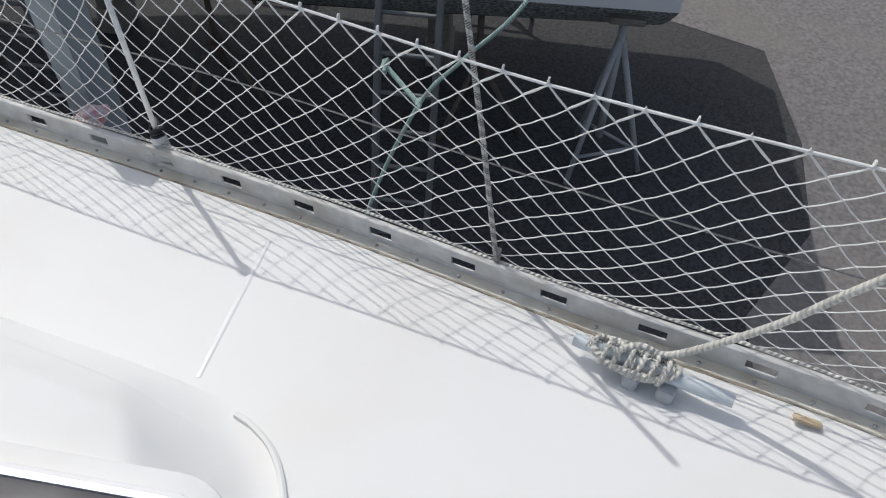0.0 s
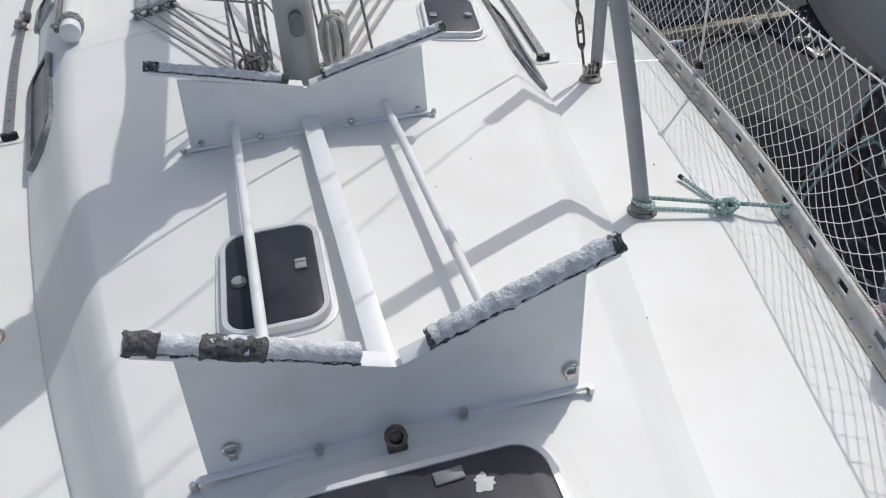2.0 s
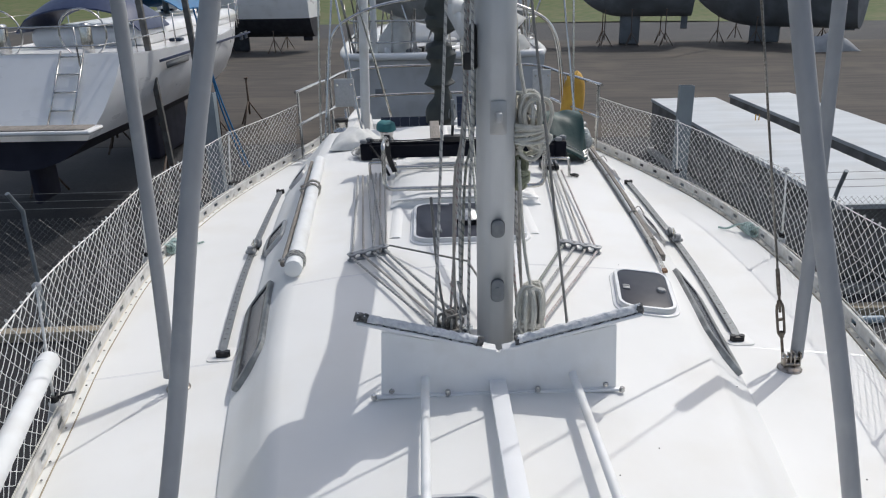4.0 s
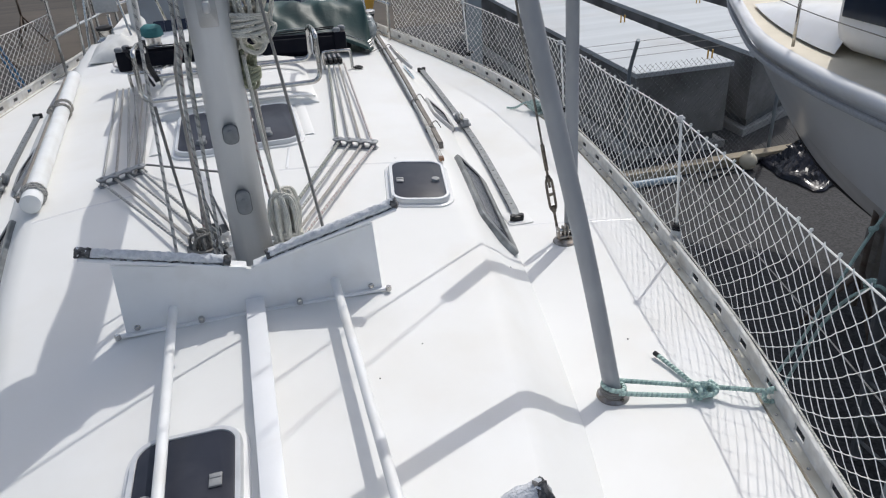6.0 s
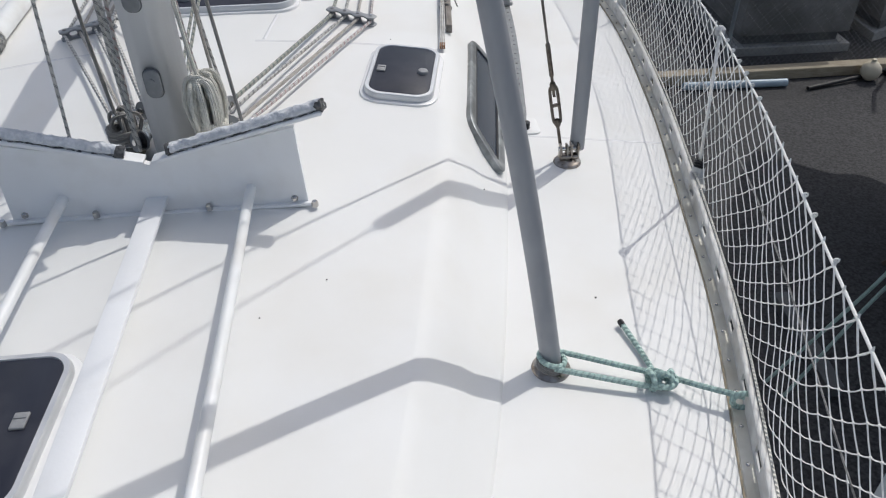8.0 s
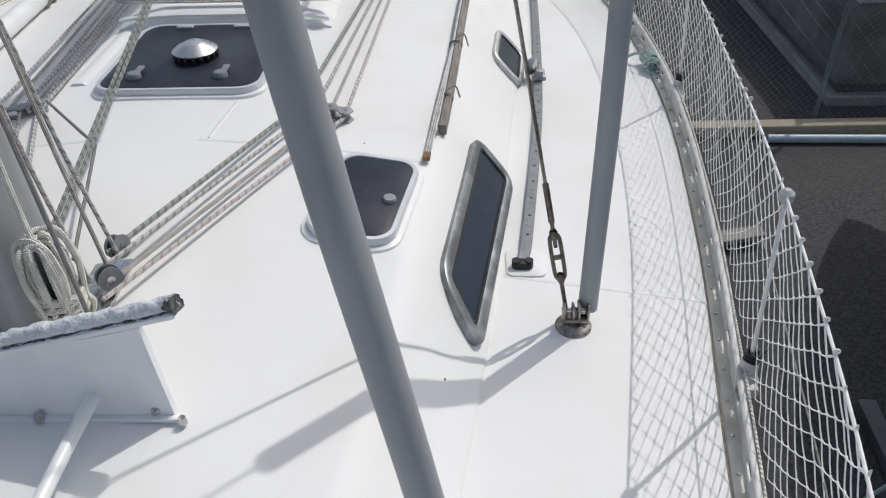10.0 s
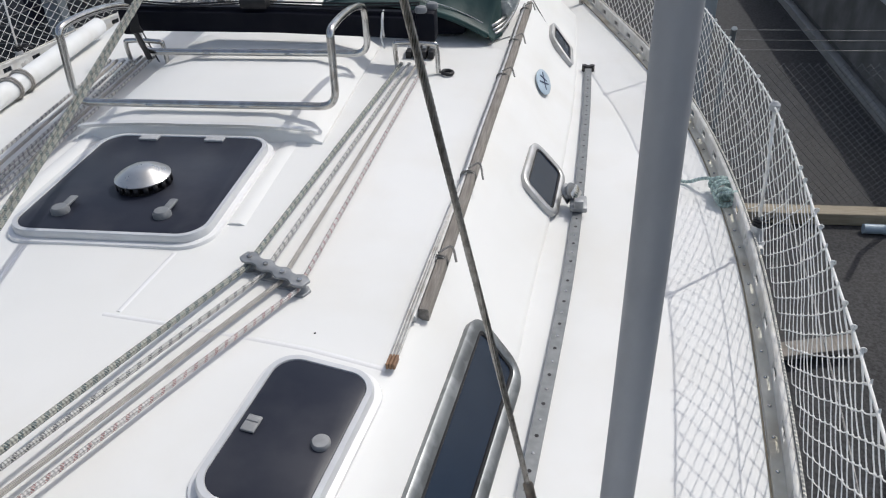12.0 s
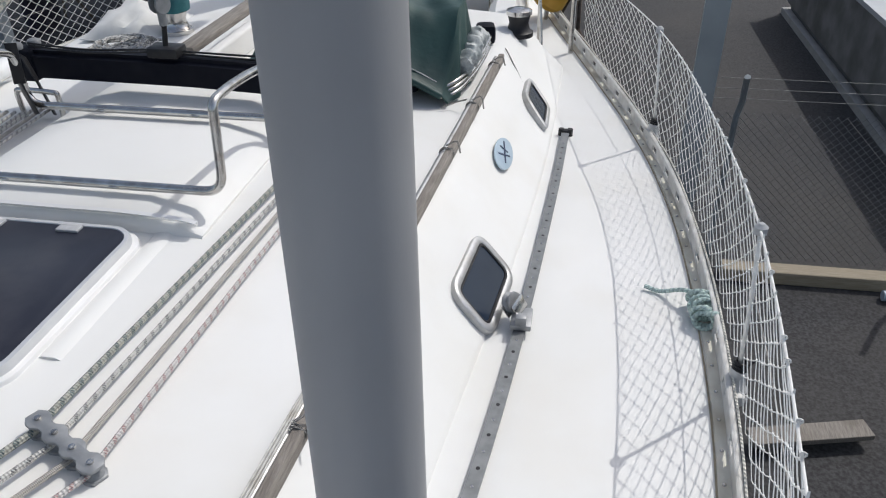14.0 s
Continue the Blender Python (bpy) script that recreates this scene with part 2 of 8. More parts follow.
def finish(name, bm, material, smooth=True):
    me = bpy.data.meshes.new(name)
    if smooth:
        for fc in bm.faces:
            fc.smooth = True
        for e in bm.edges:
            if len(e.link_faces) == 2 and e.calc_face_angle(0) > 0.7:
                e.smooth = False
    bm.to_mesh(me)
    bm.free()
    me.materials.append(material)
    return new(name, me)


def part(name, bm, material, parent, label="", smooth=True):
    """One mesh under a thing or a part, in the parent's own space."""
    ob = finish(name, bm, material, smooth)
    ob.parent = parent
    return tagged(ob, label=label)


def wpart(name, bm, material, parent, label="", smooth=True):
    """The same from a mesh in world space; the parent stands unturned."""
    off = Vector()
    p = parent
    while p:
        off += p.matrix_basis.translation
        p = p.parent
    bmesh.ops.translate(bm, verts=bm.verts, vec=-off)
    return part(name, bm, material, parent, label, smooth)


def solo(name, bm, material, smooth=True, **tags):
    """A thing that is one mesh; its origin goes to the middle of its base."""
    co = np.array([v.co[:] for v in bm.verts])
    base = Vector(((co[:, 0].min() + co[:, 0].max()) / 2, (co[:, 1].min() + co[:, 1].max()) / 2, co[:, 2].min()))
    bmesh.ops.translate(bm, verts=bm.verts, vec=-base)
    ob = finish(name, bm, material, smooth)
    ob.location = base
    return tagged(ob, **tags)


def bx(bm, size, at=(0, 0, 0), rot=None, bevel=0.0, seg=2):
    """A box of that size about at, its edges rounded."""
    tmp = bmesh.new()
    bmesh.ops.create_cube(tmp, size=1.0)
    bmesh.ops.scale(tmp, vec=size, verts=tmp.verts)
    if bevel:
        bmesh.ops.bevel(tmp, geom=tmp.edges, offset=bevel, segments=seg, affect="EDGES", profile=0.5)
    m = Matrix.Translation(at) @ (rot.to_4x4() if rot else Matrix())
    bmesh.ops.transform(tmp, matrix=m, verts=tmp.verts)
    merge(bm, tmp)
    return bm


def merge(bm, tmp):
    vs = [bm.verts.new(v.co) for v in tmp.verts]
    tmp.verts.index_update()
    for fc in tmp.faces:
        bm.faces.new([vs[v.index] for v in fc.verts])
    tmp.free()


def smoothline(pts, n=6):
    """A Catmull-Rom line through the points."""
    P = [Vector(p) for p in pts]
    P = [2 * P[0] - P[1]] + P + [2 * P[-1] - P[-2]]
    out = []
    for a, b, c, d in zip(P, P[1:], P[2:], P[3:]):
        for k in range(n):
            t = k / n
            out.append(0.5 * (2 * b + (c - a) * t + (2 * a - 5 * b + 4 * c - d) * t * t + (3 * b - a - 3 * c + d) * t ** 3))
    return out + [P[-2]]


def tube(bm, pts, r, sides=8, cap=True, closed=False):
    """A round bar along the points; r is one radius or one for each point. Carries a u along, v round map."""
    P = [Vector(p) for p in pts]
    n = len(P)
    R = r if isinstance(r, (list, tuple)) else [r] * n
    uv = bm.loops.layers.uv.verify()
    rings, dist, side = [], [0.0], None
    for k in range(n):
        a, b = P[k - 1 if (k or closed) else 0], P[(k + 1) % n if (k < n - 1 or closed) else k]
        tan = (b - a).normalized()
        if side is None:
            side = tan.orthogonal().normalized()
        side = (side - tan * side.dot(tan))
        side = side.normalized() if side.length > 1e-6 else tan.orthogonal().normalized()
        up = tan.cross(side)
        rings.append([bm.verts.new(P[k] + R[k] * (math.cos(q) * side + math.sin(q) * up)) for q in (2 * math.pi * j / sides for j in range(sides))])
        if k:
            dist.append(dist[-1] + (P[k] - P[k - 1]).length)
    pairs = list(zip(range(n - 1), range(1, n))) + ([(n - 1, 0)] if closed else [])
    for k, l in pairs:
        d1 = dist[l] if l else dist[-1] + (P[0] - P[-1]).length
        for j in range(sides):
            fc = bm.faces.new((rings[k][j], rings[k][(j + 1) % sides], rings[l][(j + 1) % sides], rings[l][j]))
            for lp, w in zip(fc.loops, ((dist[k], j / sides), (dist[k], (j + 1) / sides), (d1, (j + 1) / sides), (d1, j / sides))):
                lp[uv].uv = w
    if cap and not closed:
        bm.faces.new(rings[0][::-1]), bm.faces.new(rings[-1])
    return bm


def sweep(bm, pts, prof, cap=True):
    """A profile of (side, up) points drawn along a line that keeps upright; side is to the right of the way."""
    P = [Vector(p) for p in pts]
    rings = []
    for k, p in enumerate(P):
        tan = P[min(k + 1, len(P) - 1)] - P[max(k - 1, 0)]
        side = Vector((tan.y, -tan.x, 0)).normalized()
        up = side.cross(tan).normalized()
        rings.append([bm.verts.new(p + side * s + up * u) for s, u in prof])
    m = len(prof)
    for a, b in zip(rings, rings[1:]):
        for j in range(m):
            bm.faces.new((a[j], a[(j + 1) % m], b[(j + 1) % m], b[j]))
    if cap:
        bm.faces.new(rings[0][::-1]), bm.faces.new(rings[-1])
    bmesh.ops.recalc_face_normals(bm, faces=bm.faces)
    return bm


def lathe(bm, prof, seg=24, at=(0, 0, 0), m=None):
    """A turned body from (radius, height) points."""
    m = Matrix.Translation(at) @ (m or Matrix())
    rings = []
    for r, z in prof:
        if r < 1e-6:
            rings.append([bm.verts.new(m @ Vector((0, 0, z)))])
        else:
            rings.append([bm.verts.new(m @ Vector((r * math.cos(2 * math.pi * j / seg), r * math.sin(2 * math.pi * j / seg), z))) for j in range(seg)])
    for a, b in zip(rings, rings[1:]):
        for j in range(seg):
            k = (j + 1) % seg
            if len(a) == 1 and len(b) > 1:
                bm.faces.new((a[0], b[j], b[k]))
            elif len(b) == 1 and len(a) > 1:
                bm.faces.new((a[j], a[k], b[0]))
            elif len(a) > 1:
                bm.faces.new((a[j], a[k], b[k], b[j]))
    bmesh.ops.recalc_face_normals(bm, faces=bm.faces)
    return bm


def rrect(w, h, r, n=6, cx=0.0, cy=0.0):
    """The outline of a rectangle with round corners."""
    out = []
    for sx, sy, a0 in ((1, 1, 0), (-1, 1, 90), (-1, -1, 180), (1, -1, 270)):
        for k in range(n + 1):
            a = radians(a0 + 90 * k / n)
            out.append((cx + sx * (w / 2 - r) + r * math.cos(a), cy + sy * (h / 2 - r) + r * math.sin(a)))
    return out


def plate(bm, outline, z0, z1, round_=0.0, lift=None):
    """A flat slab of that outline from z0 up to z1, its upper edge eased; lift(x, y) is added to every height."""
    lift = lift or (lambda x, y: 0.0)
    cx, cy = sum(p[0] for p in outline) / len(outline), sum(p[1] for p in outline) / len(outline)
    levels = [(0, z0)] + ([(0, z1 - round_), (0.3 * round_, z1 - 0.3 * round_), (round_, z1)] if round_ else [(0, z1)])
    rings = []
    for inset, z in levels:
        ring = []
        for x, y in outline:
            d = math.hypot(x - cx, y - cy)
            q = 1 - inset / max(d, 1e-6)
            ring.append(bm.verts.new((cx + (x - cx) * q, cy + (y - cy) * q, z + lift(x, y))))
        rings.append(ring)
    m = len(outline)
    for a, b in zip(rings, rings[1:]):
        for j in range(m):
            bm.faces.new((a[j], a[(j + 1) % m], b[(j + 1) % m], b[j]))
    bm.faces.new(rings[0][::-1]), bm.faces.new(rings[-1])
    bmesh.ops.recalc_face_normals(bm, faces=bm.faces)
    return bm


def frame_ring(bm, outer, inner, z0, z1, round_=0.004, lift=None):
    """A flat ring between two outlines of as many points."""
    lift = lift or (lambda x, y: 0.0)
    rings = []
    for (line, z, mixw) in ((outer, z0, 0), (outer, z1 - round_, 0), (outer, z1, 0.18), (outer, z1, 0.82), (outer, z1 - round_, 1), (outer, z0, 1)):
        rings.append([bm.verts.new((o[0] + (i[0] - o[0]) * mixw, o[1] + (i[1] - o[1]) * mixw, z + lift(*o))) for o, i in zip(outer, inner)])
    m = len(outer)
    for a, b in zip(rings, rings[1:] + rings[:1]):
        for j in range(m):
            bm.faces.new((a[j], a[(j + 1) % m], b[(j + 1) % m], b[j]))
    bmesh.ops.recalc_face_normals(bm, faces=bm.faces)
    return bm


def move(bm, m):
    bmesh.ops.transform(bm, matrix=m, verts=bm.verts)
    return bm


def curve_of(knots):
    """A smooth curve through (y, value) knots."""
    ys, vs = [k[0] for k in knots], [k[1] for k in knots]
    sl = []
    for k in range(len(ys)):
        if 0 < k < len(ys) - 1:
            sl.append((vs[k + 1] - vs[k - 1]) / (ys[k + 1] - ys[k - 1]))
        else:
            a = min(k, len(ys) - 2)
            sl.append((vs[a + 1] - vs[a]) / (ys[a + 1] - ys[a]))

    def at(y):
        y = min(max(y, ys[0]), ys[-1])
        k = min(max(sum(1 for q in ys if q <= y) - 1, 0), len(ys) - 2)
        h = ys[k + 1] - ys[k]
        t = (y - ys[k]) / h
        return ((2 * t ** 3 - 3 * t * t + 1) * vs[k] + (t ** 3 - 2 * t * t + t) * h * sl[k] + (3 * t * t - 2 * t ** 3) * vs[k + 1] + (t ** 3 - t * t) * h * sl[k + 1])

    return at


def step(a, b, v):
    t = min(max((v - a) / (b - a), 0.0), 1.0)
    return t * t * (3 - 2 * t)


def ring_of(p, r, ax, n=12, w=0.0):
    q = Vector((0, 0, 1)).rotation_difference(Vector(ax).normalized()).to_matrix()
    return [Vector(p) + q @ Vector((r * math.cos(a), r * math.sin(a) * (1 - w), 0)) for a in np.linspace(0, 2 * math.pi, n + 1)[:-1]]


def between(a, b, n):
    a, b = Vector(a), Vector(b)
    return [a.lerp(b, k / n) for k in range(n + 1)]

# ---- the boat: plan and deck ----
CX = 0.0                      # the boat's middle line
GROUND = -2.75
beam = curve_of([(-3.85, 0.08), (-3.4, 0.36), (-2.93, 0.60), (-2.4, 0.788), (-1.68, 1.035), (-0.9, 1.254), (-0.3, 1.413), (0.25, 1.516), (0.9, 1.624), (1.6, 1.705), (2.2, 1.725), (2.9, 1.685), (3.5, 1.575), (4.1, 1.42), (4.9, 1.20), (5.7, 0.98)])
edge = curve_of([(-1.95, 0.26), (-1.6, 0.385), (-1.19, 0.487), (-0.57, 0.617), (0.16, 0.745), (1.04, 0.83), (1.6, 0.87), (2.3, 0.93), (3.4, 0.99), (4.6, 1.0)])
foot = curve_of([(-1.95, 0.42), (-1.6, 0.535), (-1.22, 0.622), (-0.52, 0.800), (0.33, 0.952), (1.0, 1.03), (1.5, 1.075), (2.3, 1.165), (3.2, 1.23), (4.6, 1.25)])
roof = curve_of([(-1.95, 0.055), (-1.78, 0.085), (-1.6, 0.115), (-1.19, 0.145), (-0.4, 0.175), (0.1, 0.19), (1.0, 0.235), (2.0, 0.255), (4.6, 0.26)])
sheer = curve_of([(-3.85, 0.22), (-2.6, 0.10), (-1.6, 0.045), (-0.4, 0.01), (0.7, 0.0), (2.2, -0.03), (3.4, -0.045), (5.7, -0.02)])
NOSE = -1.90
CREASE = 0.48                 # the small step half way down the coachroof side


def deck_z(x, y):
    """The height of the deck and coachroof."""
    a = abs(x - CX)
    side = sheer(y) + 0.02 * (1 - min(a / max(beam(y), 0.1), 1) ** 2)
    xe, xf = edge(y), foot(y)
    if a < xe:
        up = roof(y) + 0.035 * (1 - (a / xe) ** 2)
    elif a < xf:
        t = (a - xe) / (xf - xe)
        lip = 0.004 / (xf - xe)
        if t < CREASE:
            up = roof(y) * (1 - 0.45 * t / CREASE)
        elif t < CREASE + lip:
            up = roof(y) * (0.55 - 0.07 * (t - CREASE) / lip)
        elif t < 1 - lip:
            up = roof(y) * (0.48 - 0.42 * (t - CREASE - lip) / (1 - CREASE - 2 * lip))
        else:
            up = roof(y) * 0.06 * (1 - t) / lip
    else:
        up = 0.0
    return side + up * min(max((y - 0.16 * min(a / 0.45, 1) ** 3 - NOSE) / 0.19, 0.0), 1.0)


def deck_sheet():
    bm = bmesh.new()
    ys = [-3.84 + 0.06 * k for k in range(31)]
    ys += [-1.98 + 0.02 * k for k in range(24)] + [-1.5 + 0.06 * k for k in range(95)]
    ys = [y for y in ys if y < 4.15]
    rows = []
    for y in ys:
        b, xe, xf = beam(y), edge(y), foot(y)
        xf = min(xf, b * 0.93)
        xe = min(xe, xf * 0.75)
        w = xf - xe
        xs = [xe * k / 12 for k in range(12)] + [xe - 0.014, xe - 0.005, xe + 0.004, xe + 0.012] + [xe + w * q for q in (0.22, 0.36)] + [xe + w * CREASE + q for q in (-0.006, 0.0, 0.004, 0.010)] + [xe + w * q for q in (0.66, 0.8)]
        xs += [xf - 0.010, xf - 0.004, xf, xf + 0.006] + [xf + (b - xf) * k / 9 for k in range(1, 10)]
        full = [-x for x in xs[:0:-1]] + xs
        rows.append([bm.verts.new((CX + x, y, deck_z(CX + x, y))) for x in full])
    for a, b in zip(rows, rows[1:]):
        for k in range(len(a) - 1):
            bm.faces.new((a[k], a[k + 1], b[k + 1], b[k]))
    low = bmesh.ops.extrude_face_region(bm, geom=list(bm.faces))
    bmesh.ops.translate(bm, verts=[v for v in low["geom"] if isinstance(v, bmesh.types.BMVert)], vec=(0, 0, -0.03))
    bmesh.ops.recalc_face_normals(bm, faces=bm.faces)
    return bm


deck = finish("deck", deck_sheet(), GEL)
tagged(deck, "white moulded gelcoat yacht deck with raised coachroof", "deck", kind="structure")


def seam(x0, y0, x1, y1, w=0.007, h=0.0010, name="trim"):
    """A low moulded bead between two places of the deck."""
    bm = bmesh.new()
    pts = [Vector((x0 + (x1 - x0) * k / 14, y0 + (y1 - y0) * k / 14, 0)) for k in range(15)]
    for p in pts:
        p.z = deck_z(p.x, p.y) + 0.0005
    sweep(bm, pts, [(-w, -0.001), (-w * 0.5, h), (w * 0.5, h), (w, -0.001)])
    return tagged(finish(name, bm, GELSMOOTH), "raised white gelcoat bead between panels", "trim", kind="structure")


for s in (1, -1):
    seam(CX + s * 0.54, -1.655, CX + s * 0.92, -1.68)
    seam(CX + s * 1.01, 0.68, CX + s * 1.58, 0.57)
    seam(CX + s * 0.14, 0.98, CX + s * 0.62, 0.93)
    seam(CX + s * 0.62, 0.93, CX + s * 0.79, 0.90)
    seam(CX + s * 0.17, 0.99, CX + s * 0.20, 1.22)


for s in (1, -1):
    bm = bmesh.new()
    lip = smoothline([Vector((s * x, y, deck_z(s * x, y) + 0.004)) for x, y in ((0.468, -1.755), (0.448, -1.795), (0.405, -1.845), (0.335, -1.885), (0.22, -1.92), (0.10, -1.935), (0.0, -1.94))], 5)
    sweep(bm, lip, [(-0.010, -0.008), (-0.008, 0.004), (-0.003, 0.007), (0.003, 0.006), (0.005, -0.008)])
    tagged(finish("trim", bm, GEL), "crisp white moulded lip at the front of the coachroof", "trim", kind="structure")


def hull():
    """The hull under the deck, with its keel and rudder."""
    root = thing("yacht_hull", (CX, 1.0, GROUND + 0.05), label="white yacht hull with dark bottom on the hard standing", category="boat hull")
    bm = bmesh.new()
    secs = []
    for k in range(34):
        y = -3.8 + k * 0.287
        b = beam(min(y, 5.65)) + 0.002
        z0 = sheer(y) - 0.012
        ring = []
        for j in range(-10, 11):
            t = abs(j) / 10
            prof = math.sin(t * math.pi / 2) ** 0.55
            keel = -1.55 + 0.9 * (abs(y - 1.3) / 5.0) ** 2.2
            z = keel + (z0 - keel) * t ** 2.0
            ring.append(bm.verts.new((CX + math.copysign(b * prof, j) * (0.95 + 0.05 * t) if j else CX, y, z)))
        secs.append(ring)
    for a, b in zip(secs, secs[1:]):
        for k in range(20):
            bm.faces.new((a[k], a[k + 1], b[k + 1], b[k]))
    bm.faces.new(secs[-1]), bm.faces.new(secs[0][::-1])
    bmesh.ops.recalc_face_normals(bm, faces=bm.faces)
    wpart("hull_side", bm, HULLW, root)
    bm = bmesh.new()
    bx(bm, (0.24, 1.7, 1.25), (CX, 1.5, GROUND + 0.68), bevel=0.08)
    wpart("keel", bm, ANTIF, root, "dark painted fin keel")
    bm = bmesh.new()
    bx(bm, (0.10, 0.5, 1.3), (CX, 5.2, -1.55), bevel=0.04)
    wpart("rudder", bm, ANTIF, root, "dark painted rudder")


hull()


# ---- toe rails, stanchions, nets ----
def rail_pt(y, s, out=0.0, z=0.0):
    """A place on the rail of one side; out is measured away from the boat."""
    return Vector((CX + s * (beam(y) + out) , y, sheer(y) + z))


def toe_rail(s):
    root = thing("toe_rail", rail_pt(0, s), label="weathered pale slotted aluminium toe rail along the deck edge", category="toe rail", group="toe rails")
    ys = [-3.6 + 0.1 * k for k in range(88)]
    bm = bmesh.new()
    sweep(bm, [rail_pt(y, s, 0.0, 0.001) for y in ys], [(-0.031, 0), (-0.029, 0.004), (0.004, 0.005), (0.004, 0)])
    wpart("flange", bm, SEAL, root, "cream weathered flange")
    for lo, hi, d, nm in ((0.005, 0.020, 0.003, "lower_web"), (0.044, 0.060, 0.003, "upper_web"), (0.058, 0.068, 0.007, "rim")):
        bm = bmesh.new()
        sweep(bm, [rail_pt(y, s, 0.0, 0.0) for y in ys], [(-d, lo), (-d, hi - 0.002), (-d * 0.6, hi), (d * 0.6, hi), (d, hi - 0.002), (d, lo)])
        wpart(nm, bm, RAILALU, root)
    y, pitch = -3.535, 0.1965
    while y < 4.9:
        bm = bmesh.new()
        sweep(bm, [rail_pt(y + q, s) for q in (0.055, 0.10, 0.15, pitch)], [(-0.003, 0.019), (-0.003, 0.045), (0.003, 0.045), (0.003, 0.019)])
        wpart("web_bridge", bm, RAILALU, root)
        y += pitch
    bm = bmesh.new()
    sweep(bm, [rail_pt(y, s, -0.034 - 0.0015 * math.sin(y * 7), 0.001) for y in ys], [(-0.0022, 0), (-0.002, 0.0022), (0.002, 0.0022), (0.0022, 0)])
    wpart("grime_line", bm, RUBRAIL, root, "thin line of dirt along the sealant")
    bm = bmesh.new()
    tube(bm, [rail_pt(y, s, 0.010, 0.070 + 0.003 * math.sin(y * 9)) for y in ys], 0.0032, 6)
    wpart("lacing_cord", bm, RWHITE, root, "white cord lacing the net to the rail")
    head = bmesh.new()
    lathe(head, [(0.0, 0.0045), (0.003, 0.004), (0.0048, 0.002), (0.0048, 0.0)], 8)
    me = bpy.data.meshes.new("screw")
    head.to_mesh(me)
    head.free()
    me.materials.append(STEEL)
    for k in range(75):
        p = rail_pt(-3.4 + 0.0982 * k, s, -0.017, 0.0052)
        ob = new("screw", me)
        ob.parent = root
        ob.location = p - root.location


POSTS = (-2.95, -1.335, 0.28, 1.80, 3.30)
height = curve_of([(-3.85, 0.55), (-2.9, 0.535), (-2.3, 0.555), (-1.335, 0.575), (0.28, 0.525), (1.80, 0.47), (4.6, 0.47)])


def stanchion(y, s, wrapped=True):
    h = height(y)
    p = rail_pt(y, s, 0.022, 0.004)
    root = thing("stanchion", p, label="white wrapped steel stanchion in a cast rail base", category="stanchion", group="stanchions")
    bm = bmesh.new()
    bx(bm, (0.045, 0.085, 0.034), (0, 0, 0.015), bevel=0.012)
    lathe(bm, [(0.030, 0.026), (0.024, 0.036), (0.020, 0.062), (0.0195, 0.082), (0.016, 0.088), (0.0, 0.088)], 16)
    part("base", bm, CASTW, root, "cast pale grey aluminium foot")
    bm = bmesh.new()
    tube(bm, [(0, 0, 0.08), (-0.014 * s, 0, 0.3), (-0.030 * s, 0, h)], 0.0066 if y < -1 else 0.0050, 12)
    part("post", bm, NETW if wrapped else STEEL, root)
    bm = bmesh.new()
    lathe(bm, [(0.0145, h - 0.012), (0.0145, h + 0.004), (0.006, h + 0.012), (0, h + 0.012)], 12)
    move(bm, Matrix.Translation((-0.030 * s, 0, 0)))
    part("cap", bm, LGREY, root)
    bm = bmesh.new()
    for k in range(3):
        tube(bm, [(0.015 * math.cos(a), 0.015 * math.sin(a), 0.088 + 0.009 * k + 0.003 * math.sin(a * 2)) for a in np.linspace(0, 2 * math.pi, 13)[:-1]], 0.0042, 6, closed=True)
    tube(bm, smoothline([(0.015, 0, 0.098), (0.040, 0.02, 0.103), (0.05, 0.05, 0.088)], 4), 0.005, 6)
    part("lashing", bm, BLACK, root, "black cord lashing")
    return root


for s in (1, -1):
    toe_rail(s)
    for y in (-1.335, 0.28, 1.80, 3.30):
        stanchion(y, s)


def wobble(i, j, k):
    return noise.noise(Vector((i * 0.37, j * 0.41, k)))


